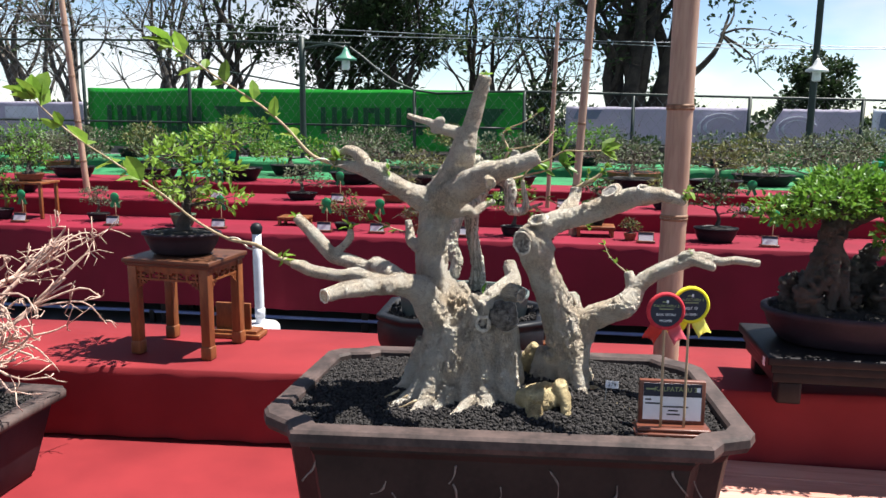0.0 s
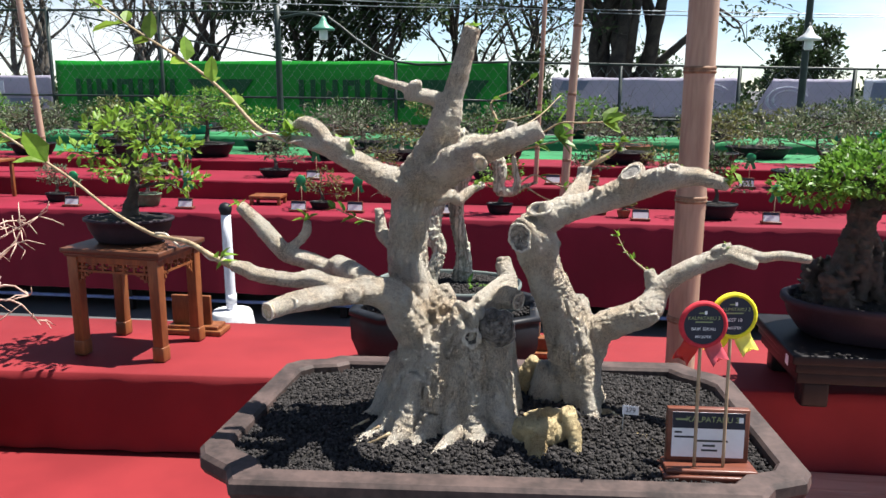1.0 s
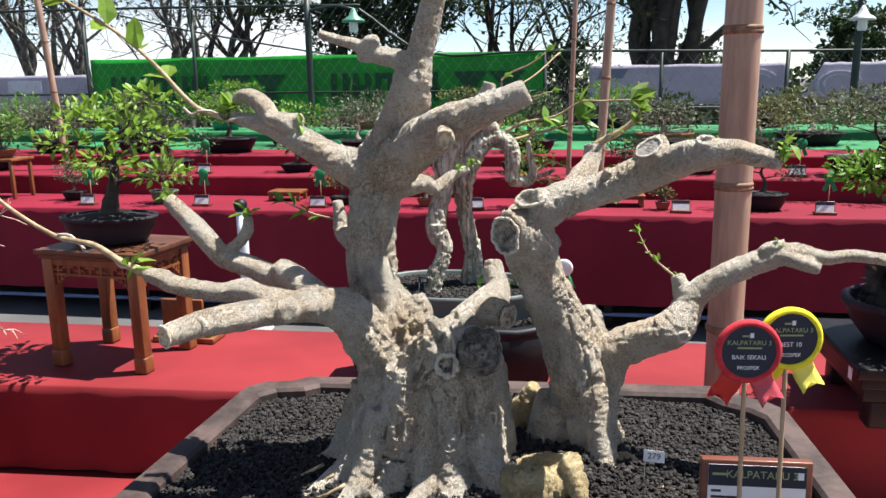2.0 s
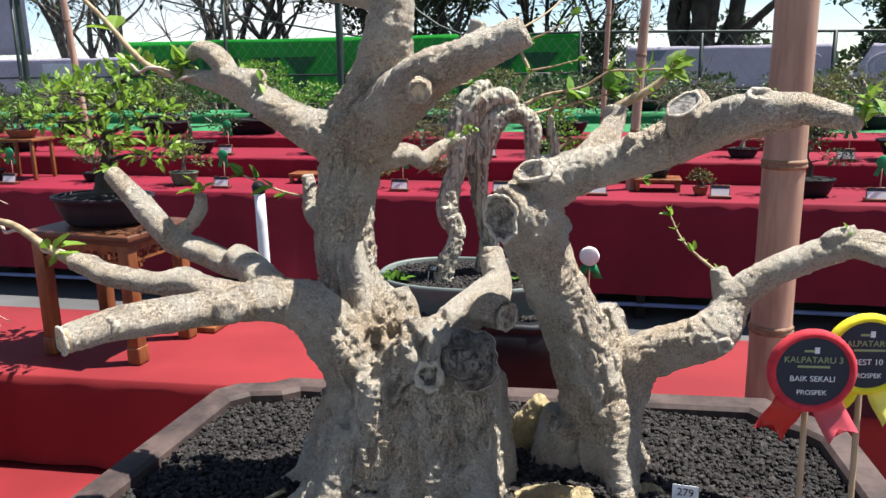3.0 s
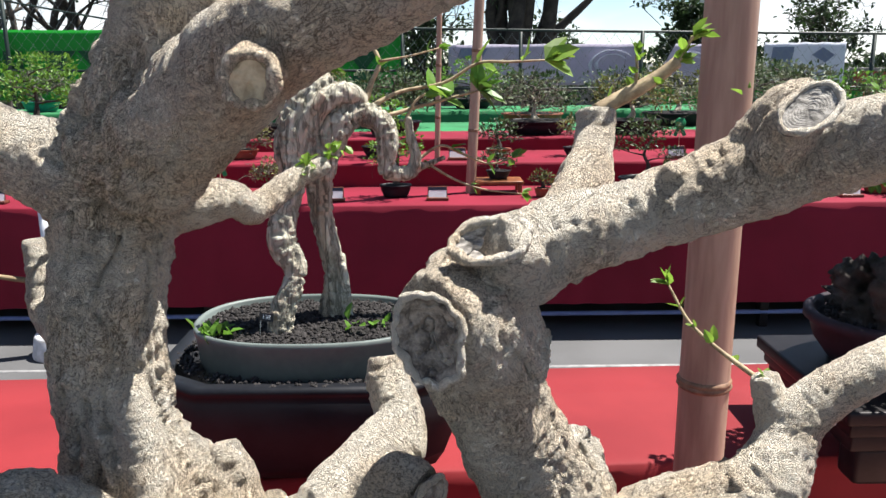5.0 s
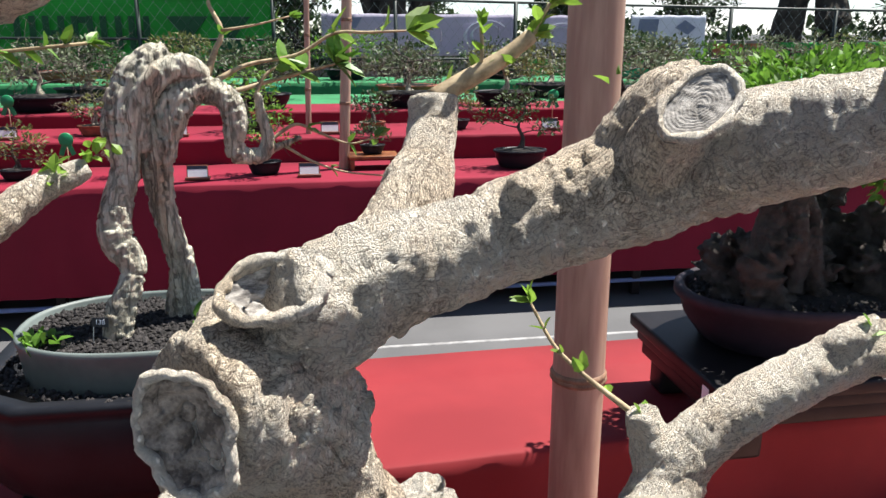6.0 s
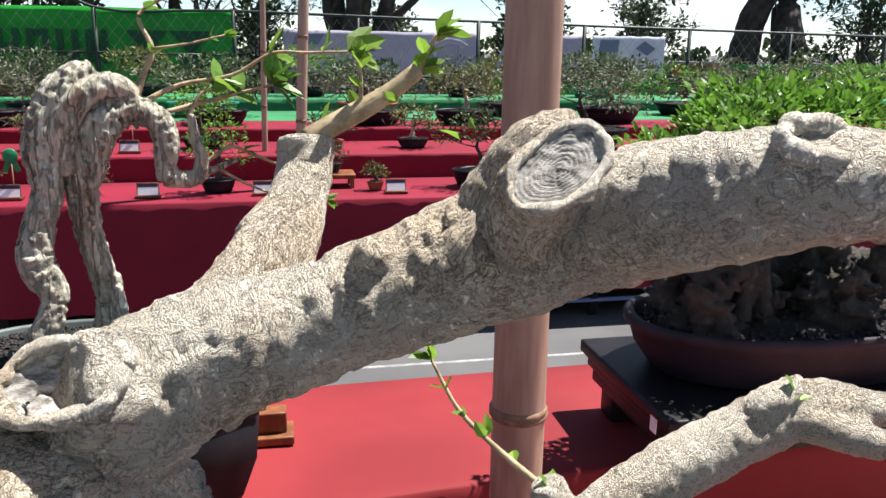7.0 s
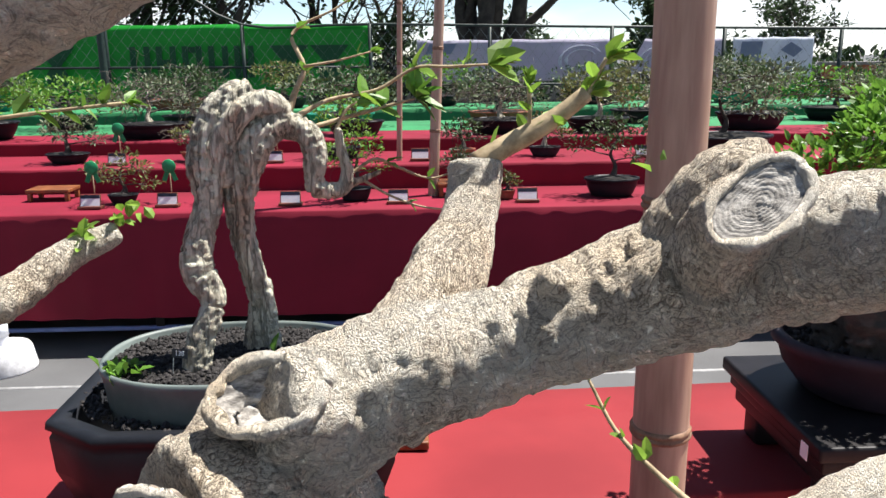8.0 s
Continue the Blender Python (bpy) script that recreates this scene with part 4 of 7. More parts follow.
# old root wood between the two trunks
bark_skin("exposed_root", [
    [(0.020, 1.72, 0.885, 0.020), (0.045, 1.69, 0.895, 0.024), (0.075, 1.70, 0.892, 0.022), (0.100, 1.715, 0.905, 0.017), (0.104, 1.70, 0.93, 0.013)],
    [(0.050, 1.69, 0.885, 0.020), (0.050, 1.665, 0.872, 0.018), (0.052, 1.645, 0.852, 0.013)],
    [(0.100, 1.71, 0.92, 0.014), (0.112, 1.69, 0.90, 0.013), (0.116, 1.675, 0.872, 0.010), (0.118, 1.668, 0.85, 0.007)],
    [(0.030, 1.74, 0.89, 0.016), (0.070, 1.745, 0.90, 0.015), (0.110, 1.75, 0.89, 0.014)],
    [(0.180, 1.78, 0.862, 0.010), (0.215, 1.765, 0.864, 0.008), (0.262, 1.752, 0.862, 0.005)],
    [(0.150, 1.81, 0.872, 0.014), (0.180, 1.815, 0.876, 0.013), (0.205, 1.81, 0.866, 0.008)],
], bonsai, M_ROOTWOOD, 0.0028, "yellowish gnarled old root wood", 60, 0.016, 0.003, 70)
bark_skin("exposed_root", [
    [(0.010, 1.885, 0.86, 0.026), (0.020, 1.885, 0.90, 0.024), (0.035, 1.88, 0.935, 0.018), (0.045, 1.875, 0.96, 0.010)],
    [(0.060, 1.875, 0.86, 0.024), (0.058, 1.87, 0.90, 0.020), (0.050, 1.872, 0.95, 0.010)],
], bonsai, M_ROOTWOOD, 0.003, "dark brown gnarled root stub", 70, 0.010, 0.003)
for k in range(5):
    bm = bmesh.new()
    x, y = -0.25 + 0.03 * k * (1 if k % 2 else 0.4), 1.735 - 0.013 * k
    tube(bm, [(x, y, 0.880, 0.003), (x - 0.03, y - 0.01, 0.866, 0.0024), (x - 0.055 - 0.01 * (k % 3), y - 0.02, 0.857, 0.0018), (x - 0.09 - 0.02 * (k % 4), y - 0.03 + 0.03 * (k % 3 - 1), 0.850, 0.0010)], 4, 6, 0.2, k, 80)
    part("rootlet", bm, M_TWIG, bonsai)


def twig_with_leaves(rows, material, parent, leaf_size, leaf_every, leafmat, seed, name="twig", tip=3, wide=0.5, start=0):
    rng = np.random.default_rng(seed)
    bm = bmesh.new()
    tube(bm, rows, 5, 7, 0.1, seed, 60)
    tw = part(name, bm, material, parent)
    c = catmull(rows, 5)
    P, D = [], []
    for i in range(start, len(c), leaf_every):
        t = c[min(i + 1, len(c) - 1)][:3] - c[max(i - 1, 0)][:3]
        t = t / (np.linalg.norm(t) + 1e-9)
        for s in (1, -1):
            side = np.cross(t, rng.normal(size=3))
            side /= np.linalg.norm(side) + 1e-9
            P.append(c[i][:3])
            D.append(side * 0.8 + t * 0.5 + np.array([0, 0, 0.35]))
    for k in range(tip):
        t = c[-1][:3] - c[-3][:3]
        t = t / (np.linalg.norm(t) + 1e-9)
        P.append(c[-1][:3])
        D.append(t + rng.normal(size=3) * 0.55)
    v, f = leaf_mesh(P, D, leaf_size, rng, wide)
    part_np("leaves", v, f, leafmat, tw)
    return tw


# long wired shoot at the upper left
twig_with_leaves([(-0.420, 1.90, 1.366, 0.0060), (-0.470, 1.90, 1.376, 0.0045), (-0.510, 1.915, 1.396, 0.0040), (-0.565, 1.92, 1.453, 0.0032), (-0.630, 1.93, 1.503, 0.0028), (-0.716, 1.93, 1.555, 0.0024), (-0.780, 1.935, 1.595, 0.002),
                  (-0.850, 1.94, 1.640, 0.0016)], M_TWIG, bonsai, 0.062, 4, M_LEAFLIME, 21, tip=12, wide=0.6, start=13)
bm = bmesh.new()
tube(bm, [(-0.33 - 0.018 * k, 1.875 + 0.002 * k + 0.006 * math.cos(k * 1.9), 1.349 + 0.0034 * k + 0.006 * math.sin(k * 1.9), 0.0022) for k in range(11)], 4, 6)
part("training_wire", bm, M_WIRE, bonsai)
# long wired shoot at the lower left
twig_with_leaves([(-0.470, 1.702, 1.161, 0.0075), (-0.515, 1.71, 1.176, 0.0055), (-0.562, 1.72, 1.198, 0.0045), (-0.60, 1.73, 1.203, 0.004), (-0.645, 1.74, 1.210, 0.0036), (-0.725, 1.76, 1.244, 0.003), (-0.816, 1.78, 1.302, 0.0026),
                  (-0.935, 1.80, 1.367, 0.0023), (-1.056, 1.82, 1.434, 0.002), (-1.15, 1.83, 1.51, 0.0015)], M_TWIG, bonsai, 0.070, 3, M_LEAFLIME, 22, tip=10, wide=0.55, start=32)
bm = bmesh.new()
tube(bm, [(-0.48 - 0.017 * k, 1.704 + 0.004 * k + 0.006 * math.cos(k * 1.7), 1.164 + 0.005 * k + 0.006 * math.sin(k * 1.7), 0.0022) for k in range(10)], 4, 6)
part("training_wire", bm, M_WIRE, bonsai)
for j, (x, y, z, s, n) in enumerate((( -0.518, 1.838, 1.25, 0.018, 5), (-0.383, 1.83, 1.226, 0.026, 4), (-0.50, 1.70, 1.176, 0.026, 6), (-0.30, 1.85, 1.366, 0.016, 4), (-0.335, 1.865, 1.372, 0.016, 4), (-0.43, 1.90, 1.38, 0.030, 12),
                                    (-0.455, 1.84, 1.19, 0.016, 3), (-0.075, 1.91, 1.288, 0.009, 16), (-0.058, 1.925, 1.294, 0.009, 12), (0.262, 1.698, 1.349, 0.006, 2), (0.326, 1.66, 1.33, 0.014, 8), (0.332, 1.668, 1.342, 0.020, 10),
                                    (0.03, 1.735, 1.21, 0.006, 2), (-0.020, 1.86, 1.125, 0.010, 5), (0.166, 1.735, 1.345, 0.006, 2), (0.378, 1.85, 1.196, 0.010, 4), (-0.075, 1.803, 1.57, 0.012, 8), (0.05, 1.775, 1.27, 0.006, 3))):
    rng = np.random.default_rng(100 + j)
    P = np.array([(x, y, z)] * n) + rng.normal(size=(n, 3)) * 0.003
    D = rng.normal(size=(n, 3)) + np.array([0, -0.2, 0.5])
    v, f = leaf_mesh(P, D, s, rng, 0.6)
    part_np("leaf_tuft", v, f, M_LEAFLIME, bonsai, "small fresh green leaf tuft")
# shoots
twig_with_leaves([(-0.215, 1.88, 1.315, 0.0016), (-0.180, 1.925, 1.338, 0.0013), (-0.120, 1.945, 1.347, 0.0011), (-0.062, 1.95, 1.353, 0.0009)], M_TWIG, bonsai, 0.013, 1, M_LEAF, 37, tip=5, start=3)
twig_with_leaves([(0.249, 1.87, 1.135, 0.0022), (0.225, 1.90, 1.15, 0.0017), (0.208, 1.92, 1.165, 0.0014), (0.195, 1.935, 1.19, 0.001)], M_TWIG, bonsai, 0.013, 3, M_LEAFLIME, 31, tip=7)
twig_with_leaves([(0.124, 1.886, 1.325, 0.0060), (0.140, 1.888, 1.334, 0.0055), (0.162, 1.89, 1.346, 0.0048), (0.178, 1.89, 1.358, 0.0042)], M_TWIG, bonsai, 0.012, 6, M_LEAFLIME, 32, tip=8, start=3)
twig_with_leaves([(0.178, 1.89, 1.356, 0.0016), (0.182, 1.888, 1.366, 0.0012), (0.186, 1.886, 1.374, 0.001)], M_TWIG, bonsai, 0.014, 4, M_LEAFLIME, 33, tip=7)
twig_with_leaves([(0.150, 1.888, 1.34, 0.0012), (0.150, 1.886, 1.352, 0.001), (0.149, 1.885, 1.362, 0.001)], M_TWIG, bonsai, 0.011, 4, M_LEAFLIME, 34, tip=6)
twig_with_leaves([(-0.258, 1.872, 1.215, 0.0020), (-0.285, 1.865, 1.222, 0.0016), (-0.31, 1.86, 1.232, 0.0014), (-0.335, 1.855, 1.244, 0.001)], M_TWIG, bonsai, 0.026, 4, M_LEAF, 35, tip=4, start=4)
twig_with_leaves([(-0.05, 1.70, 1.38, 0.0016), (0.03, 1.79, 1.415, 0.0012), (0.075, 1.86, 1.455, 0.0009)], M_TWIG, bonsai, 0.008, 9, M_LEAF, 36, tip=2)

# ---- card, rosettes and tag in the pot ----


def frame_on(p, yaw=0.0, lean=0.0):
    """Flat things face the front: x right, y up, z towards the viewer."""
    return Matrix.Translation(p) @ Matrix.Rotation(radians(yaw), 4, "Z") @ Matrix.Rotation(radians(90 - lean), 4, "X")


def slab(bm, m, x0, x1, y0, y1, z0, z1, bevel=0.0):
    box(bm, x0, x1, y0, y1, z0, z1, bevel, m)


plaque = thing("name_plaque", (0.325, 1.655, 0.85), "dark red wooden plaque with a white printed card on soil", "plaque")
m = frame_on((0.328, 1.672, 0.872), 3, 4)
bm = bmesh.new()
slab(bm, m, -0.078, 0.078, -0.030, -0.012, -0.020, 0.045, 0.003)
slab(bm, m, -0.072, 0.072, -0.012, -0.004, -0.016, 0.038, 0.003)
part("base", bm, M_PLATEWOOD, plaque)
bm = bmesh.new()
slab(bm, m, -0.066, 0.066, -0.006, 0.086, -0.012, 0.002, 0.002)
part("backboard", bm, M_PLATEWOOD, plaque)
bm = bmesh.new()
slab(bm, m, -0.058, 0.058, 0.004, 0.080, 0.002, 0.0028)
card = part("card", bm, M_WHITE, plaque, "white printed card", soft=False)
bm = bmesh.new()
slab(bm, m, -0.058, 0.058, 0.053, 0.080, 0.0028, 0.0034)
part("header", bm, M_NAVY, card, "navy header strip", soft=False)
words("KALPATARU 3", 0.0135, m @ Matrix.Translation((0.006, 0.068, 0.0036)), M_OLIVEINK, card)
for x0, x1, y in ((-0.054, -0.042, 0.046), (-0.054, -0.022, 0.038), (-0.018, 0.032, 0.032), (-0.008, 0.012, 0.024), (-0.010, 0.016, 0.016), (-0.053, -0.035, 0.068)):
    bm = bmesh.new()
    slab(bm, m, x0, x1, y - 0.0016, y + 0.0016, 0.0028 if y < 0.05 else 0.0034, 0.0032 if y < 0.05 else 0.0038)
    part("print_bar", bm, M_INK if y < 0.05 else M_OLIVEINK, card, soft=False)
bm = bmesh.new()
slab(bm, m, 0.048, 0.055, 0.064, 0.073, 0.0034, 0.0038)
part("print_bar", bm, M_WHITE, card, soft=False)


def rosette(p, stick, felt, tail_l, tail_r, label, lines, yaw):
    t = thing("award_rosette", (stick[0], stick[1], stick[2]), label, "rosette", "award rosettes in the pot")
    m = frame_on(p, yaw, 3)
    bm = bmesh.new()
    tube(bm, [(*stick, 0.0028), ((stick[0] + p[0]) / 2, (stick[1] + p[1]) / 2 + 0.004, (stick[2] + p[2]) / 2, 0.0028), (p[0], p[1] + 0.008, p[2], 0.0028)], 4, 8)
    part("stick", bm, M_STICK, t)
    bm = bmesh.new()
    rings = []
    for r, h in ((0.0315, 0.0), (0.0365, 0.0), (0.0375, 0.002), (0.037, 0.006), (0.034, 0.0085), (0.031, 0.008), (0.030, 0.005)):
        rings.append([m @ Vector((math.cos(2 * math.pi * k / 48) * r, math.sin(2 * math.pi * k / 48) * r, h)) for k in range(48)])
    prism(bm, rings)
    part("felt_ring", bm, felt, t)
    bm = bmesh.new()
    prism(bm, [[m @ Vector((math.cos(2 * math.pi * k / 48) * 0.0312, math.sin(2 * math.pi * k / 48) * 0.0312, h)) for k in range(48)] for h in (0.003, 0.0064)])
    disc = part("disc", bm, M_NAVY, t, "dark navy printed disc", soft=False)
    for body, size, y, ink in lines:
        words(body, size, m @ Matrix.Translation((0, y, 0.0068)), ink, disc)
    for x0, x1, y in ((-0.008, 0.001, 0.0185), (-0.013, 0.014, 0.0045)):
        bm = bmesh.new()
        slab(bm, m, x0, x1, y - 0.0010, y + 0.0010, 0.0064, 0.0067)
        part("print_bar", bm, M_OLIVEINK, disc, soft=False)
    bm = bmesh.new()
    slab(bm, m, 0.0005, 0.0045, 0.0165, 0.0220, 0.0064, 0.0068)
    part("emblem", bm, M_WHITE, disc, soft=False)
    for s, material in ((-1, tail_l), (1, tail_r)):
        a = radians(-90 + s * 27)
        d, w = Vector((math.cos(a), math.sin(a), 0)), Vector((-math.sin(a), math.cos(a), 0))
        bm = bmesh.new()
        N = 8
        rows = []
        for i in range(N + 1):
            u = 0.026 + 0.044 * i / N
            wave = 0.003 * math.sin(i * 0.9 + s)
            row = []
            for k in (-1, -0.5, 0, 0.5, 1):
                notch = 0.010 * (1 - abs(k)) * (i == N)
                for h in (0.0, 0.0008):
                    row.append(bm.verts.new(m @ (d * (u - notch) + w * (0.0135 * k) + Vector((0, 0, -0.001 + wave + h)))))
            rows.append(row)
        for i in range(N):
            for k in range(4):
                a0 = 2 * k
                bm.faces.new((rows[i][a0], rows[i][a0 + 2], rows[i + 1][a0 + 2], rows[i + 1][a0]))
                bm.faces.new((rows[i][a0 + 1], rows[i + 1][a0 + 1], rows[i + 1][a0 + 3], rows[i][a0 + 3]))
            for e in (0, 8):
                bm.faces.new((rows[i][e], rows[i + 1][e], rows[i + 1][e + 1], rows[i][e + 1]))
        part("ribbon_tail", bm, material, t, "satin ribbon tail with a notched end")
    return t


rosette((0.299, 1.640, 1.112), (0.304, 1.647, 0.868), M_REDFELT, M_REDRIBBON, M_PINKRIBBON, "red felt award rosette on a bamboo stick",
        (("KALPATARU 3", 0.0078, 0.0105, M_OLIVEINK), ("BAIK SEKALI", 0.0070, -0.0065, M_WHITE), ("PROSPEK", 0.0062, -0.0190, M_WHITE)), 6)
rosette((0.350, 1.668, 1.120), (0.350, 1.652, 0.868), M_YELLOW, M_YELLOW, M_YELRIBBON, "yellow felt award rosette on a bamboo stick",
        (("KALPATARU 3", 0.0078, 0.0105, M_OLIVEINK), ("BEST 10", 0.0075, -0.0065, M_WHITE), ("PROSPEK", 0.0062, -0.0190, M_WHITE)), 8)


def number_tag(p, yaw, body, w, h, label, dark=False):
    t = thing("number_tag", (p[0], p[1], p[2] - 0.03), label, "tag")
    m = frame_on(p, yaw, 12)
    bm = bmesh.new()
    slab(bm, m, -w / 2, w / 2, -h / 2, h / 2, 0, 0.0008)
    c = part("card", bm, M_INK if dark else M_WHITE, t, soft=False)
    words(body, h * 0.75, m @ Matrix.Translation((0, 0, 0.0011)), M_WHITE if dark else M_INK, c)
    bm = bmesh.new()
    tube(bm, [(*(m @ Vector((-w * 0.4, 0, -0.001))), 0.001), (*(m @ Vector((-w * 0.45, -h * 1.6, -0.002))), 0.001), (*(m @ Vector((-w * 0.45, -h * 2.6, -0.004))), 0.001)], 2, 6)
    part("wire_pin", bm, M_GALV, t)


number_tag((0.214, 1.763, 0.912), -6, "279", 0.028, 0.016, "small white number tag on a wire pin")

# ---- bamboo poles, white post ----


def bamboo(base, top, r, nodes, label, seed, group=""):
    t = thing("bamboo_pole", base, label, "pole", group)
    b, e = Vector(base), Vector(top)
    cuts = [0.0] + list(nodes) + [1.0]
    for i in range(len(cuts) - 1):
        bm = bmesh.new()
        rows = []
        for u, k in ((0, 1.06), (0.03, 1.0), (0.3, 0.985), (0.7, 0.985), (0.97, 1.0), (1.0, 1.06)):
            q = b.lerp(e, cuts[i] + (cuts[i + 1] - cuts[i]) * u)
            rows.append((*q, r * k * (1 - 0.12 * (cuts[i] + (cuts[i + 1] - cuts[i]) * u))))
        tube(bm, rows, 3, 28)
        part("culm", bm, M_BAMBOO, t)
        if i:
            bm = bmesh.new()
            q = b.lerp(e, cuts[i])
            d = (e - b).normalized()
            rr = r * (1 - 0.12 * cuts[i])
            tube(bm, [(*(q - d * 0.008), rr * 1.02), (*(q - d * 0.003), rr * 1.10), (*(q + d * 0.001), rr * 1.04), (*(q + d * 0.005), rr * 1.09), (*(q + d * 0.010), rr * 1.01)], 2, 28, 0.03, seed + i, 60)
            part("node_ring", bm, M_BAMBOONODE, t)
    return t


bamboo((0.432, 2.49, 0.252), (0.424, 2.49, 3.6), 0.039, (0.097, 0.185, 0.28, 0.376, 0.48, 0.59, 0.71, 0.845), "thick dry bamboo pole standing on the low table", 1)
bamboo((0.215, 5.95, 0.58), (0.36, 5.95, 3.8), 0.030, (0.12, 0.26, 0.4, 0.55, 0.7, 0.85), "thin pinkish dry bamboo pole behind the table edge", 2, "thin bamboo poles")
bamboo((0.02, 6.4, 0.72), (0.055, 6.4, 2.18), 0.018, (0.2, 0.42, 0.66), "thin cut bamboo pole on the stepped table", 3, "thin bamboo poles")
bamboo((-4.08, 6.6, 0.72), (-4.24, 6.6, 2.9), 0.028, (0.14, 0.3, 0.48, 0.68, 0.86), "pale thin bamboo pole on the stepped table", 4, "thin bamboo poles")

post = thing("white_post", (-1.99, 5.33, GROUND), "white plastic post in a round white concrete foot", "post")
bm = bmesh.new()
lathe(bm, [(0.15, GROUND), (0.152, GROUND + 0.01), (0.135, GROUND + 0.11), (0.125, GROUND + 0.125), (0.03, GROUND + 0.13)], -1.99, 5.33)
part("foot", bm, M_CONCRETE, post)
bm = bmesh.new()
tube(bm, [(-1.99, 5.33, GROUND + 0.1, 0.034), (-1.992, 5.33, 0.05, 0.034), (-1.994, 5.33, 0.12, 0.034), (-2.0, 5.33, 0.64, 0.032)], 3, 20)
part("pipe", bm, M_PVC, post)
bm = bmesh.new()
tube(bm, [(-1.991, 5.33, 0.03, 0.037), (-1.992, 5.33, 0.09, 0.037)], 2, 20)
part("coupling", bm, M_PVC, post)
bm = bmesh.new()
lathe(bm, [(0.032, 0.63), (0.038, 0.645), (0.044, 0.675), (0.032, 0.70), (0.008, 0.71)], -2.0, 5.33, seg=20)
part("cap", bm, M_POTDARK, post, "black rounded cap")

# ---- second bonsai: twisted twin trunk in an oval tub set in a dark pot ----
b2 = thing("bonsai", (-0.255, 2.95, 0.53), "arching twisted deadwood bonsai in a grey tub inside a black pot", "bonsai")
bm = bmesh.new()


def octagon(cx, cy, ax, ay, z, cut=0.35):
    kx, ky = ax * (1 - cut), ay * (1 - cut)
    return [(cx - ax, cy - ky, z), (cx - kx, cy - ay, z), (cx + kx, cy - ay, z), (cx + ax, cy - ky, z), (cx + ax, cy + ky, z), (cx + kx, cy + ay, z), (cx - kx, cy + ay, z), (cx - ax, cy + ky, z)]


C2 = (-0.245, 2.955)
prism(bm, [octagon(*C2, 0.25, 0.15, 0.565), octagon(*C2, 0.268, 0.175, 0.60), octagon(*C2, 0.295, 0.200, 0.68), octagon(*C2, 0.298, 0.203, 0.745), octagon(*C2, 0.292, 0.198, 0.755),
           octagon(*C2, 0.302, 0.207, 0.762), octagon(*C2, 0.300, 0.205, 0.775), octagon(*C2, 0.268, 0.175, 0.775), octagon(*C2, 0.28, 0.175, 0.72)])
bmesh.ops.bevel(bm, geom=[e for e in bm.edges if e.is_manifold and e.calc_face_angle(0) > 0.5], offset=0.006, segments=2, affect="EDGES")
outer = part("outer_pot", bm, M_POTDARK, b2, "black glazed eight-sided pot")
for sx, sy in ((-0.2, -0.12), (0.2, -0.12), (-0.2, 0.12), (0.2, 0.12)):
    bm = bmesh.new()
    box(bm, C2[0] + sx - 0.035, C2[0] + sx + 0.035, C2[1] + sy - 0.02, C2[1] + sy + 0.02, 0.532, 0.57, 0.008)
    part("foot", bm, M_POTDARK, outer)
bm = bmesh.new()
lathe(bm, [(0.9, 0.73), (0.955, 0.74), (1.0, 0.832), (1.012, 0.836), (1.012, 0.846), (0.985, 0.848), (0.965, 0.842), (0.96, 0.80)], *C2, 0.236, 0.165, 56, 2.4)
part("tub", bm, M_POTGREY, b2, "oval grey-green plastic tub")
bm = bmesh.new()
lathe(bm, [(0.97, 0.79), (0.965, 0.826), (0.6, 0.836), (0.05, 0.842)], *C2, 0.236, 0.165, 48, 2.4)
part("soil", bm, M_SOIL, b2)
rng = np.random.default_rng(12)
pp = []
while len(pp) < 3200:
    x, y = rng.uniform(-1, 1), rng.uniform(-1, 1)
    if abs(x) ** 2.4 + abs(y) ** 2.4 < 0.93:
        pp.append((C2[0] + x * 0.236, C2[1] + y * 0.165, 0.832 + 0.010 * (1 - math.hypot(x, y)) + rng.uniform(-0.002, 0.003)))
v, f = pebbles(rng, pp, 0.0052)
tagged(part_np("grit", v, f, M_GRIT, b2, "loose dark grit"), kind="stuff")
pp = []
for k in range(700):
    a = rng.uniform(0, 6.283)
    r = rng.uniform(1.04, 1.22)
    pp.append((C2[0] + math.cos(a) * 0.236 * r, C2[1] + math.sin(a) * 0.160 * r, 0.772 + rng.uniform(-0.003, 0.003)))
v, f = pebbles(rng, pp, 0.0055)
tagged(part_np("grit", v, f, M_GRIT, b2, "grit between tub and pot"), kind="stuff")
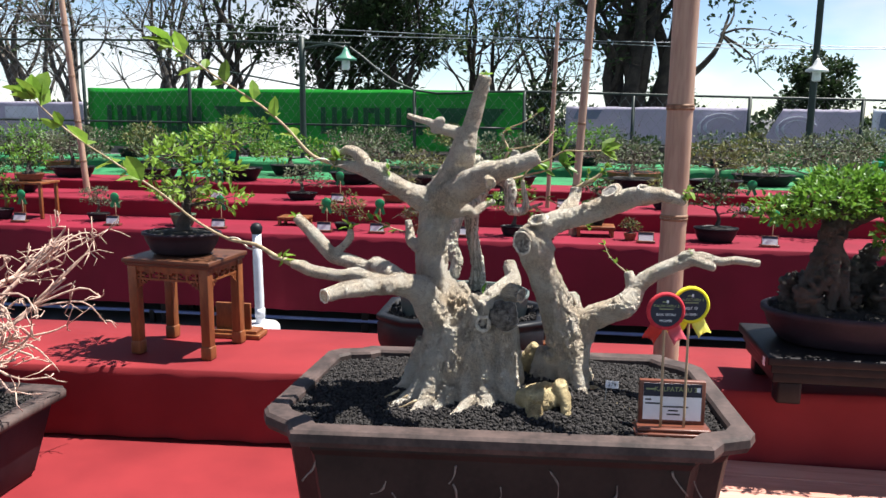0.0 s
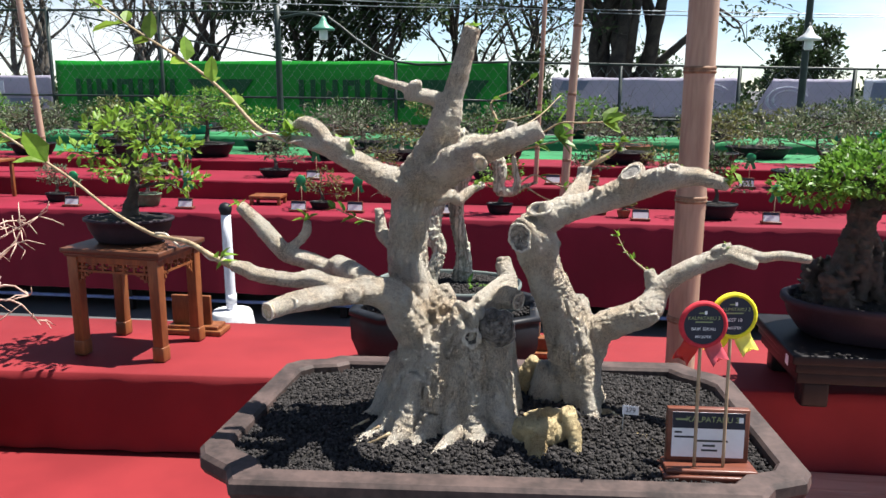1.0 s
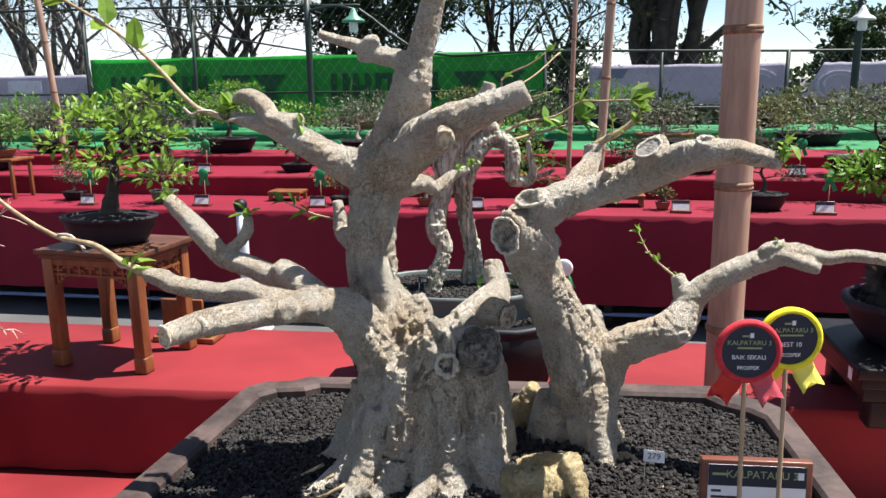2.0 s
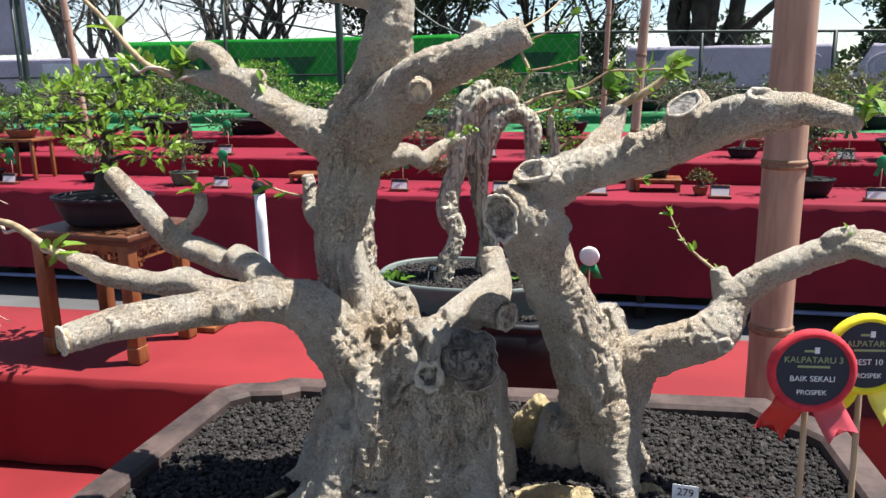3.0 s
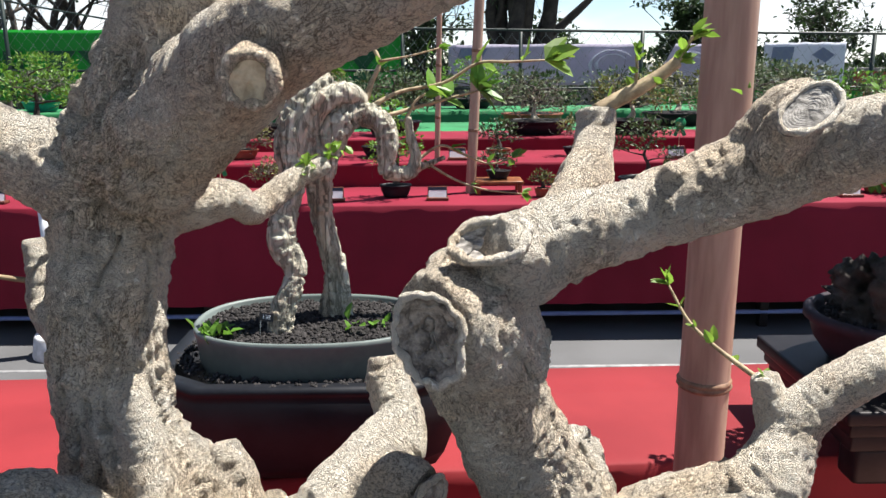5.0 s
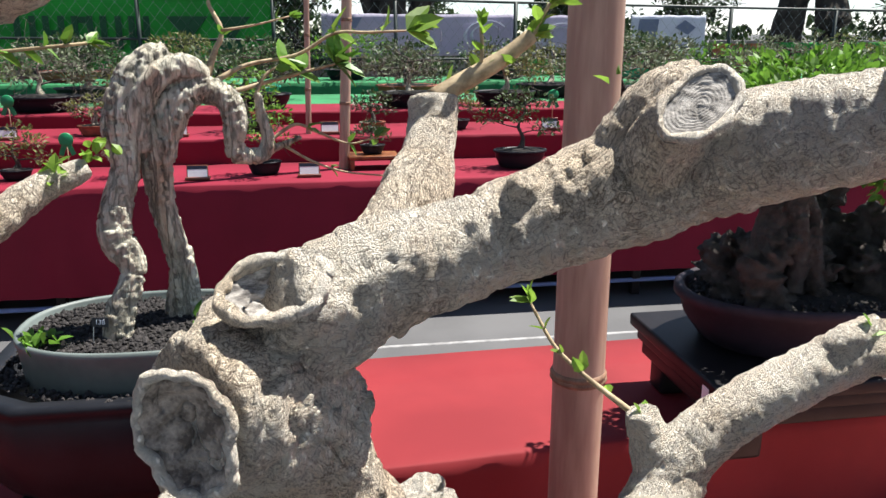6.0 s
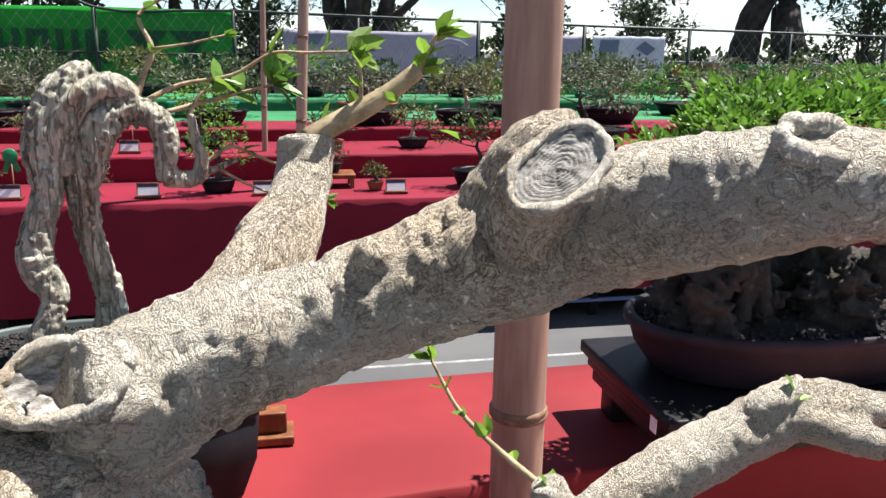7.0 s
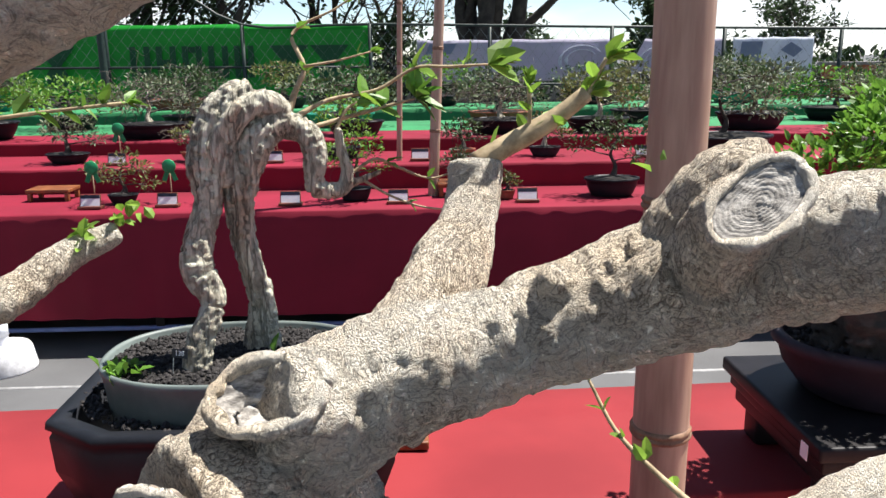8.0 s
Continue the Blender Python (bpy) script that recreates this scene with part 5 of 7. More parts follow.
bark_skin("trunk", [
    [(-0.305, 2.90, 0.82, 0.0252), (-0.298, 2.905, 0.87, 0.0242), (-0.275, 2.915, 0.93, 0.0210), (-0.272, 2.925, 0.965, 0.0230), (-0.296, 2.93, 1.01, 0.0283), (-0.292, 2.94, 1.06, 0.0252), (-0.272, 2.95, 1.13, 0.0242),
     (-0.278, 2.96, 1.19, 0.0283), (-0.262, 2.97, 1.245, 0.0335), (-0.228, 2.985, 1.295, 0.0335), (-0.190, 3.0, 1.312, 0.0294)],
    [(-0.200, 3.00, 0.82, 0.0378), (-0.203, 3.00, 0.86, 0.0315), (-0.200, 3.00, 0.90, 0.0252), (-0.205, 3.0, 0.96, 0.0230), (-0.218, 2.99, 1.02, 0.0220), (-0.224, 2.985, 1.08, 0.0230), (-0.222, 2.98, 1.14, 0.0273),
     (-0.210, 2.985, 1.19, 0.0315), (-0.185, 2.99, 1.235, 0.0315), (-0.150, 3.0, 1.26, 0.0273), (-0.115, 3.0, 1.252, 0.0230), (-0.094, 3.0, 1.235, 0.0220), (-0.085, 3.0, 1.20, 0.0210), (-0.090, 3.0, 1.165, 0.0178),
     (-0.085, 3.0, 1.140, 0.0189)],
    [(-0.240, 2.965, 1.16, 0.0210), (-0.245, 2.955, 1.22, 0.0230), (-0.215, 2.965, 1.28, 0.0230), (-0.165, 2.985, 1.30, 0.0210), (-0.130, 3.0, 1.28, 0.0147)],
    [(-0.092, 3.0, 1.142, 0.0168), (-0.060, 3.01, 1.135, 0.0147), (-0.038, 3.02, 1.14, 0.0137), (-0.030, 3.02, 1.17, 0.0115), (-0.040, 3.02, 1.21, 0.0095), (-0.044, 3.02, 1.25, 0.0063)],
    [(-0.038, 3.02, 1.14, 0.0105), (-0.010, 3.03, 1.15, 0.0063), (0.03, 3.04, 1.165, 0.0042)],
    [(-0.250, 2.94, 1.21, 0.0105), (-0.235, 2.935, 1.26, 0.0095), (-0.205, 2.945, 1.30, 0.0084)],
], b2, M_DEADWOOD, 0.0030, "two twisted grey-brown trunks meeting in an arch", 200, 0.0115, 0.0008, 70, 100, 2, 0.96)
twig_with_leaves([(-0.13, 3.0, 1.28, 0.008), (-0.115, 3.01, 1.32, 0.0055), (-0.10, 3.02, 1.36, 0.0045), (-0.122, 3.04, 1.41, 0.0035), (-0.10, 3.05, 1.435, 0.003), (-0.044, 3.05, 1.46, 0.002), (0.0, 3.05, 1.49, 0.0015)], M_TWIG, b2, 0.03, 9, M_LEAF, 41, tip=2, start=9)
for k, (rows, seed, sz) in enumerate((
        ([(-0.12, 3.0, 1.27, 0.006), (-0.06, 3.03, 1.30, 0.004), (0.03, 3.05, 1.317, 0.0035), (0.099, 3.05, 1.355, 0.003), (0.16, 3.05, 1.357, 0.003), (0.235, 3.05, 1.36, 0.002)], 42, 0.062),
        ([(-0.10, 3.0, 1.25, 0.005), (-0.02, 3.04, 1.27, 0.004), (0.06, 3.05, 1.29, 0.003), (0.10, 3.05, 1.30, 0.002)], 43, 0.055),
        ([(-0.03, 3.02, 1.16, 0.004), (0.02, 3.03, 1.19, 0.003), (0.06, 3.04, 1.175, 0.003), (0.12, 3.05, 1.15, 0.002), (0.17, 3.05, 1.16, 0.002)], 44, 0.035),
        ([(-0.05, 3.02, 1.24, 0.004), (-0.03, 3.03, 1.28, 0.003), (0.0, 3.04, 1.30, 0.002)], 45, 0.045),
        ([(-0.10, 3.01, 1.36, 0.003), (-0.04, 3.02, 1.37, 0.002), (0.02, 3.03, 1.385, 0.0015)], 46, 0.028),
        ([(0.0, 3.03, 1.15, 0.003), (0.05, 3.03, 1.12, 0.0025), (0.11, 3.02, 1.10, 0.002), (0.19, 3.02, 1.09, 0.0015)], 47, 0.030))):
    twig_with_leaves(rows, M_TWIG, b2, sz, 7, M_LEAF if k else M_LEAFLIME, seed, tip=9 if k < 2 else 5, wide=0.5, start=8)
for k, (x, y, s, n) in enumerate(((-0.43, 2.87, 0.028, 26), (-0.10, 2.93, 0.035, 5), (-0.07, 2.95, 0.03, 6), (-0.15, 2.90, 0.022, 4))):
    rng = np.random.default_rng(300 + k)
    P = np.array([(x, y, 0.845)] * n) + rng.normal(size=(n, 3)) * np.array([0.02, 0.012, 0.006])
    v, f = leaf_mesh(P, rng.normal(size=(n, 3)) + np.array([0, 0, 0.8]), s, rng, 0.7)
    tagged(part_np("weed", v, f, M_LEAF, b2, "small green weed in the grit"), kind="stuff")
number_tag((-0.318, 2.815, 0.875), -14, "138", 0.030, 0.016, "small black number tag on a wire pin", True)

b2.location += Vector((0.004, -0.055, 0))

small_ros = thing("award_rosette", (0.06, 3.12, 0.53), "small white rosette with green ribbons on a red stick base", "rosette")
m = frame_on((0.062, 3.12, 0.848), 0, 0)
bm = bmesh.new()
prism(bm, [[m @ Vector((math.cos(2 * math.pi * k / 28) * r, math.sin(2 * math.pi * k / 28) * r, h)) for k in range(28)] for r, h in ((0.026, 0), (0.028, 0.002), (0.027, 0.006), (0.023, 0.008))])
part("disc", bm, M_WHITE, small_ros)
for s in (-1, 1):
    bm = bmesh.new()
    prism(bm, [[m @ Vector((s * 0.006 + s * 0.020 * u - 0.012, -0.02 - 0.045 * u, h)), m @ Vector((s * 0.006 + s * 0.020 * u + 0.012, -0.02 - 0.045 * u, h)),
                m @ Vector((s * 0.006 + s * 0.020 * u + 0.012, -0.02 - 0.045 * u, h - 0.001)), m @ Vector((s * 0.006 + s * 0.020 * u - 0.012, -0.02 - 0.045 * u, h - 0.001))] for u, h in ((0, -0.001), (0.5, 0.002), (1.0, -0.002))])
    part("ribbon_tail", bm, M_GREENRIBBON, small_ros)
bm = bmesh.new()
tube(bm, [(0.06, 3.12, 0.54, 0.003), (0.061, 3.124, 0.7, 0.003), (0.062, 3.124, 0.86, 0.003)], 3, 8)
part("stick", bm, M_STICK, small_ros)
bm = bmesh.new()
box(bm, 0.0, 0.12, 3.08, 3.16, 0.532, 0.552, 0.004)
box(bm, 0.015, 0.105, 3.10, 3.145, 0.552, 0.60, 0.004)
part("base", bm, M_WOOD, small_ros, "red-brown wooden base")

# ---- bonsai on rock, right, on a black stand ----
stand = thing("display_stand", (1.22, 3.06, 0.53), "low black lacquered wooden display stand on the red cloth", "stand")
bm = bmesh.new()
box(bm, 0.775, 1.70, 2.86, 3.30, 0.675, 0.705, 0.006)
part("top", bm, M_BLACKWOOD, stand)
bm = bmesh.new()
box(bm, 0.79, 1.685, 2.875, 3.285, 0.645, 0.675, 0.004)
part("moulding", bm, M_BLACKWOOD, stand)
bm = bmesh.new()
box(bm, 0.80, 1.675, 2.885, 3.275, 0.61, 0.645, 0.004)
part("apron", bm, M_BLACKWOOD, stand)
for x in (0.86, 1.62):
    for y in (2.93, 3.23):
        bm = bmesh.new()
        box(bm, x - 0.04, x + 0.04, y - 0.035, y + 0.035, 0.532, 0.612, 0.01)
        part("leg", bm, M_BLACKWOOD, stand)
bm = bmesh.new()
slab(bm, Matrix(), 0.7735, 0.775, 2.90, 2.925, 0.66, 0.69)
part("sticker", bm, M_WHITE, stand, "small white sticker", soft=False)
stand.location += Vector((0.02, -0.14, 0))

b3 = thing("bonsai", (1.22, 3.06, 0.705), "root-over-rock bonsai with dense green canopy in a shallow dark oval pot", "bonsai")
C3 = (1.235, 3.06)
bm = bmesh.new()
lathe(bm, [(0.82, 0.707), (0.86, 0.715), (0.95, 0.76), (0.985, 0.80), (1.02, 0.808), (1.02, 0.825), (0.99, 0.83), (0.955, 0.822), (0.94, 0.78)], *C3, 0.375, 0.20, 56, 2.3)
part("pot", bm, M_POTPURPLE, b3, "dark purplish clay oval pot")
bm = bmesh.new()
lathe(bm, [(0.95, 0.78), (0.945, 0.806), (0.6, 0.83), (0.1, 0.845)], *C3, 0.375, 0.20, 40, 2.3)
part("soil", bm, M_SOIL, b3)
rng = np.random.default_rng(13)
pp = []
while len(pp) < 2600:
    x, y = rng.uniform(-1, 1), rng.uniform(-1, 1)
    if x * x + y * y < 0.86:
        pp.append((C3[0] + x * 0.375, C3[1] + y * 0.2, 0.812 + 0.03 * (1 - math.hypot(x, y)) + rng.uniform(-0.002, 0.003)))
v, f = pebbles(rng, pp, 0.006)
tagged(part_np("grit", v, f, M_GRIT, b3), kind="stuff")
rr = np.random.default_rng(401)
ROCK = []
for k in range(26):
    x = 0.96 + 0.54 * rr.uniform()
    y = 2.94 + 0.22 * rr.uniform()
    hgt = (0.24 - 0.32 * abs(x - 1.22)) * rr.uniform(0.4, 1.0)
    q = 0.05 * rr.uniform(0.6, 1.2)
    ROCK.append([(x, y, 0.80, q * 1.2), (x + rr.uniform(-0.03, 0.03), y + rr.uniform(-0.02, 0.02), 0.81 + hgt * 0.6, q), (x + rr.uniform(-0.04, 0.04), y, 0.82 + hgt, q * 0.55)])
bark_skin("rock", ROCK, b3, M_DARKBARK, 0.007, "dark rugged rock mass wrapped in roots", 400, 0.030, 0.012, 22, 60, 2)
bark_skin("trunk", [
    [(0.97, 3.0, 0.84, 0.02), (0.99, 3.0, 0.93, 0.026), (1.03, 3.02, 1.02, 0.034), (1.06, 3.03, 1.10, 0.042), (1.08, 3.05, 1.18, 0.036), (1.12, 3.06, 1.24, 0.025)],
    [(1.05, 2.97, 0.84, 0.018), (1.06, 2.98, 0.92, 0.022), (1.05, 3.0, 1.0, 0.028), (1.06, 3.02, 1.08, 0.03)],
    [(1.10, 2.96, 0.85, 0.015), (1.09, 2.98, 0.94, 0.018), (1.10, 3.0, 0.99, 0.014), (1.07, 3.02, 1.05, 0.02)],
    [(1.08, 3.04, 1.12, 0.03), (1.16, 3.04, 1.16, 0.024), (1.26, 3.06, 1.19, 0.018), (1.38, 3.06, 1.21, 0.012)],
    [(1.07, 3.05, 1.15, 0.025), (1.0, 3.05, 1.20, 0.016), (0.92, 3.04, 1.22, 0.01)],
], b3, M_DARKBARK, 0.004, "dark fissured trunk with clasping roots", 420, 0.012, 0.004, 40, 80, 2)
rng = np.random.default_rng(14)
P, D = [], []
for (c, r, n) in (((0.90, 3.02, 1.170), (0.12, 0.12, 0.045), 410), ((1.02, 3.0, 1.210), (0.14, 0.15, 0.06), 853), ((1.12, 3.08, 1.255), (0.16, 0.15, 0.06), 853), ((1.25, 3.02, 1.220), (0.16, 0.15, 0.07), 853),
                  ((1.40, 3.08, 1.245), (0.15, 0.14, 0.08), 759), ((1.30, 2.95, 1.145), (0.10, 0.08, 0.05), 284), ((1.22, 2.96, 1.095), (0.05, 0.05, 0.05), 164), ((1.52, 3.0, 1.175), (0.14, 0.12, 0.07), 410)):
    p, d = leaf_pad(rng, c, r, n)
    P.append(p)
    D.append(d)
v, f = leaf_mesh(np.vstack(P), np.vstack(D), 0.022, rng, 0.62)
tagged(part_np("foliage", v, f, M_LEAF, b3, "dense small bright green leaves"), kind="stuff")
b3.location += Vector((-0.03, -0.10, 0))

# ---- carved stool with a bonsai ----
stool = thing("carved_stool", (-1.378, 3.015, 0.53), "small carved red-brown wooden stool with square legs", "stool")
SM = Matrix.Translation((-1.378, 3.015, 0.53)) @ Matrix.Rotation(radians(-6), 4, "Z")
bm = bmesh.new()
box(bm, -0.19, 0.19, -0.15, 0.15, 0.372, 0.390, 0.004, SM)
box(bm, -0.182, 0.182, -0.142, 0.142, 0.360, 0.372, 0.003, SM)
part("top", bm, M_WOODTOP, stool, "dark stained stool top")
for sx in (-1, 1):
    for sy in (-1, 1):
        bm = bmesh.new()
        x, y = sx * 0.155, sy * 0.118
        box(bm, x - 0.019, x + 0.019, y - 0.019, y + 0.019, 0.05, 0.360, 0.003, SM)
        box(bm, x - 0.022, x + 0.022, y - 0.022, y + 0.022, 0.002, 0.055, 0.005, SM)
        part("leg", bm, M_WOOD, stool)
for sy in (-1, 1):
    bm = bmesh.new()
    y = sy * 0.125
    box(bm, -0.137, 0.137, y - 0.007, y + 0.007, 0.338, 0.360, 0.002, SM)
    for k in range(7):
        x = -0.12 + 0.04 * k
        box(bm, x - 0.004, x + 0.004, y - 0.006, y + 0.006, 0.312, 0.339, 0, SM)
        box(bm, x - 0.018, x + 0.018, y - 0.0055, y + 0.0055, 0.320 + 0.010 * (k % 2), 0.327 + 0.010 * (k % 2), 0, SM)
    box(bm, -0.137, 0.137, y - 0.006, y + 0.006, 0.305, 0.313, 0, SM)
    for s in (-1, 1):
        for j in range(4):
            box(bm, s * (0.137 - 0.014 * j) - 0.007, s * (0.137 - 0.014 * j) + 0.007, y - 0.005, y + 0.005, 0.270 + 0.010 * j, 0.278 + 0.010 * j, 0, SM)
            box(bm, s * (0.140 - 0.014 * j) - 0.003, s * (0.140 - 0.014 * j) + 0.003, y - 0.005, y + 0.005, 0.272 + 0.010 * j, 0.308, 0, SM)
    part("apron", bm, M_WOOD, stool, "fretwork carved apron", soft=False)
for sx in (-1, 1):
    bm = bmesh.new()
    x = sx * 0.16
    box(bm, x - 0.007, x + 0.007, -0.10, 0.10, 0.338, 0.360, 0.002, SM)
    for k in range(5):
        y = -0.085 + 0.0425 * k
        box(bm, x - 0.006, x + 0.006, y - 0.004, y + 0.004, 0.312, 0.339, 0, SM)
        box(bm, x - 0.0055, x + 0.0055, y - 0.017, y + 0.017, 0.320 + 0.010 * (k % 2), 0.327 + 0.010 * (k % 2), 0, SM)
    box(bm, x - 0.006, x + 0.006, -0.10, 0.10, 0.305, 0.313, 0, SM)
    for s in (-1, 1):
        for j in range(4):
            box(bm, x - 0.005, x + 0.005, s * (0.10 - 0.012 * j) - 0.006, s * (0.10 - 0.012 * j) + 0.006, 0.265 + 0.011 * j, 0.274 + 0.011 * j, 0, SM)
            box(bm, x - 0.005, x + 0.005, s * (0.103 - 0.012 * j) - 0.003, s * (0.103 - 0.012 * j) + 0.003, 0.268 + 0.011 * j, 0.308, 0, SM)
    part("apron", bm, M_WOOD, stool, "fretwork carved apron", soft=False)
plq = thing("plaque_back", (-1.27, 3.20, 0.53), "wooden plaque on a stepped base behind the stool", "plaque")
bm = bmesh.new()
box(bm, -1.37, -1.14, 3.16, 3.26, 0.532, 0.552, 0.004)
box(bm, -1.355, -1.155, 3.17, 3.25, 0.552, 0.566, 0.003)
part("base", bm, M_WOOD, plq)
bm = bmesh.new()
box(bm, -1.345, -1.19, 3.195, 3.21, 0.566, 0.68, 0.003, Matrix())
part("backboard", bm, M_WOOD, plq)

POTS = {"dark": M_POTDARK, "purple": M_POTPURPLE, "green": M_POTGREEN, "red": M_POTRED, "teal": M_TEAL, "grey": M_POTGREY}
LEAVES = {"fresh": M_LEAF, "lime": M_LEAFLIME, "dark": M_LEAFDARK, "grey": M_LEAFGREY, "olive": M_LEAFOLIVE}
WORD = {"fresh": "bright green", "lime": "lime green", "dark": "dark green", "grey": "grey-green", "olive": "olive-brown"}


def small_bonsai(x, y, z, h, spread, pot_w, pot_h, pot, leaf, seed, n=700, leaf_size=0.03, bare=0.0, square=2.0, group="bonsai on the tables", lean=0.0, pads=7, thick=0.018, label=""):
    """A potted bonsai: pot, soil, trunk with limbs, twigs and leaf pads."""
    rng = np.random.default_rng(seed)
    t = thing("bonsai", (x, y, z), label or f"small {WORD[leaf]} bonsai in a {'wide ' if pot_w > 0.3 else ''}{pot} pot", "bonsai", group)
    a, b = pot_w / 2, pot_w * 0.36
    bm = bmesh.new()
    z0 = z + 0.004
    lathe(bm, [(0.74, z0), (0.80, z0 + 0.01), (0.95, z0 + pot_h * 0.6), (0.98, z0 + pot_h * 0.86), (1.04, z0 + pot_h * 0.88), (1.04, z0 + pot_h), (0.95, z0 + pot_h), (0.92, z0 + pot_h * 0.8)], x, y, a, b, 28, square)
    part("pot", bm, POTS[pot], t)
    bm = bmesh.new()
    lathe(bm, [(0.94, z0 + pot_h * 0.7), (0.92, z0 + pot_h * 0.93), (0.5, z0 + pot_h * 1.05), (0.05, z0 + pot_h * 1.12)], x, y, a, b, 20, square)
    part("soil", bm, M_SOIL, t)
    zt = z0 + pot_h
    bm = bmesh.new()
    top = Vector((x + lean * h + rng.uniform(-0.05, 0.05) * h, y + rng.uniform(-0.05, 0.05) * h, zt + h * 0.85))
    rows = []
    for k in range(5):
        u = k / 4
        rows.append((x + (top.x - x) * u + rng.uniform(-0.07, 0.07) * h * (k > 0), y + (top.y - y) * u + rng.uniform(-0.04, 0.04) * h * (k > 0), zt - 0.01 + (top.z - zt) * u, thick * (1.5 - 1.25 * u) * (1.5 if k == 0 else 1)))
    tube(bm, rows, 4, 10, 0.25, seed, 40)
    part("trunk", bm, M_DARKBARK if bare < 0.3 else M_DEADWOOD, t)
    bm = bmesh.new()
    P, D = [], []
    for k in range(pads):
        u = 0.35 + 0.65 * k / max(pads - 1, 1)
        ang = k * 2.4 + rng.uniform(-0.4, 0.4)
        reach = spread * 0.5 * (1.05 - 0.55 * (u - 0.35)) * rng.uniform(0.6, 1.0)
        i = min(int(u * 4), 3)
        s = np.array(rows[i][:3]) + (np.array(rows[i + 1][:3]) - np.array(rows[i][:3])) * (u * 4 - i)
        e = s + np.array([math.cos(ang) * reach, math.sin(ang) * reach * 0.7, h * rng.uniform(0.02, 0.16)])
        mid = (s + e) / 2 + rng.normal(size=3) * 0.03 * h
        tube(bm, [(*s, thick * 0.5), (*mid, thick * 0.34), (*e, thick * 0.16)], 4, 7, 0.2, seed + k, 60)
        for j in range(5 + int(10 * bare)):
            q = e + rng.normal(size=3) * np.array([0.14, 0.12, 0.08]) * spread * (1 + bare)
            tube(bm, [(*(mid * 0.4 + e * 0.6), thick * 0.13), (*((e + q) / 2 + rng.normal(size=3) * 0.02), thick * 0.10), (*q, 0.0012)], 2, 5)
            if bare > 0.3:
                for jj in range(3):
                    q2 = q + rng.normal(size=3) * 0.08 * spread
                    tube(bm, [(*q, 0.0016), (*((q + q2) / 2 + rng.normal(size=3) * 0.008), 0.0013), (*q2, 0.0009)], 1, 4)
        if n:
            p, d = leaf_pad(rng, e + np.array([0, 0, 0.03 * h]), (spread * 0.20, spread * 0.17, spread * 0.085), n // pads)
            P.append(p)
            D.append(d)
    tagged(part("branchwork", bm, M_DARKBARK if bare < 0.3 else M_GREYBARK, t), kind="stuff")
    if n:
        v, f = leaf_mesh(np.vstack(P), np.vstack(D), leaf_size, rng, 0.5)
        tagged(part_np("foliage", v, f, LEAVES[leaf], t), kind="stuff")
    return t


small_bonsai(-1.395, 3.02, 0.921, 0.38, 0.42, 0.31, 0.085, "purple", "lime", 51, 620, 0.034, thick=0.017, pads=9, group="", lean=0.05, label="fresh green leafy bonsai in a purple-brown oval pot on stool")

# ---- long pot with a bare bonsai at the left ----
lb = thing("bonsai", (-2.0, 2.2, 0.25), "bare twiggy pale bonsai in a long dark red-brown pot", "bonsai")
bm = bmesh.new()


def rect(x0, x1, y0, y1, z, c=0.04):
    return [(x0, y0 + c, z), (x0 + c, y0, z), (x1 - c, y0, z), (x1, y0 + c, z), (x1, y1 - c, z), (x1 - c, y1, z), (x0 + c, y1, z), (x0, y1 - c, z)]


prism(bm, [rect(-2.36, -1.66, 1.98, 2.42, 0.254), rect(-2.37, -1.65, 1.97, 2.43, 0.275), rect(-2.42, -1.60, 1.93, 2.47, 0.49), rect(-2.42, -1.60, 1.93, 2.47, 0.50)])
lbp = part("pot", bm, M_POTPURPLE, lb, "dark red-brown tapered pot")
bm = bmesh.new()
prism(bm, [rect(-2.42, -1.60, 1.93, 2.47, 0.497), rect(-2.455, -1.565, 1.895, 2.505, 0.512), rect(-2.455, -1.565, 1.895, 2.505, 0.535), rect(-2.39, -1.63, 1.96, 2.44, 0.535), rect(-2.38, -1.64, 1.97, 2.43, 0.49)])
part("rim", bm, M_RIM, lbp, "worn pale brown rim")
bm = bmesh.new()
prism(bm, [rect(-2.37, -1.65, 1.98, 2.42, 0.48), rect(-2.37, -1.65, 1.98, 2.42, 0.522)])
part("soil", bm, M_SOIL, lb, soft=False)
rng = np.random.default_rng(15)
pp = [(rng.uniform(-2.36, -1.65), rng.uniform(1.97, 2.43), 0.524 + rng.uniform(-0.002, 0.004)) for _ in range(2500)]
v, f = pebbles(rng, pp, 0.0065)
tagged(part_np("grit", v, f, M_GRIT, lb), kind="stuff")
bm = bmesh.new()
tube(bm, [(-2.02, 2.25, 0.50, 0.06), (-2.02, 2.25, 0.62, 0.045), (-1.98, 2.27, 0.74, 0.04), (-1.93, 2.28, 0.84, 0.03)], 4, 14, 0.25, 9, 20)
part("trunk", bm, M_DEADWOOD, lb, "pale bare trunk")
bm = bmesh.new()
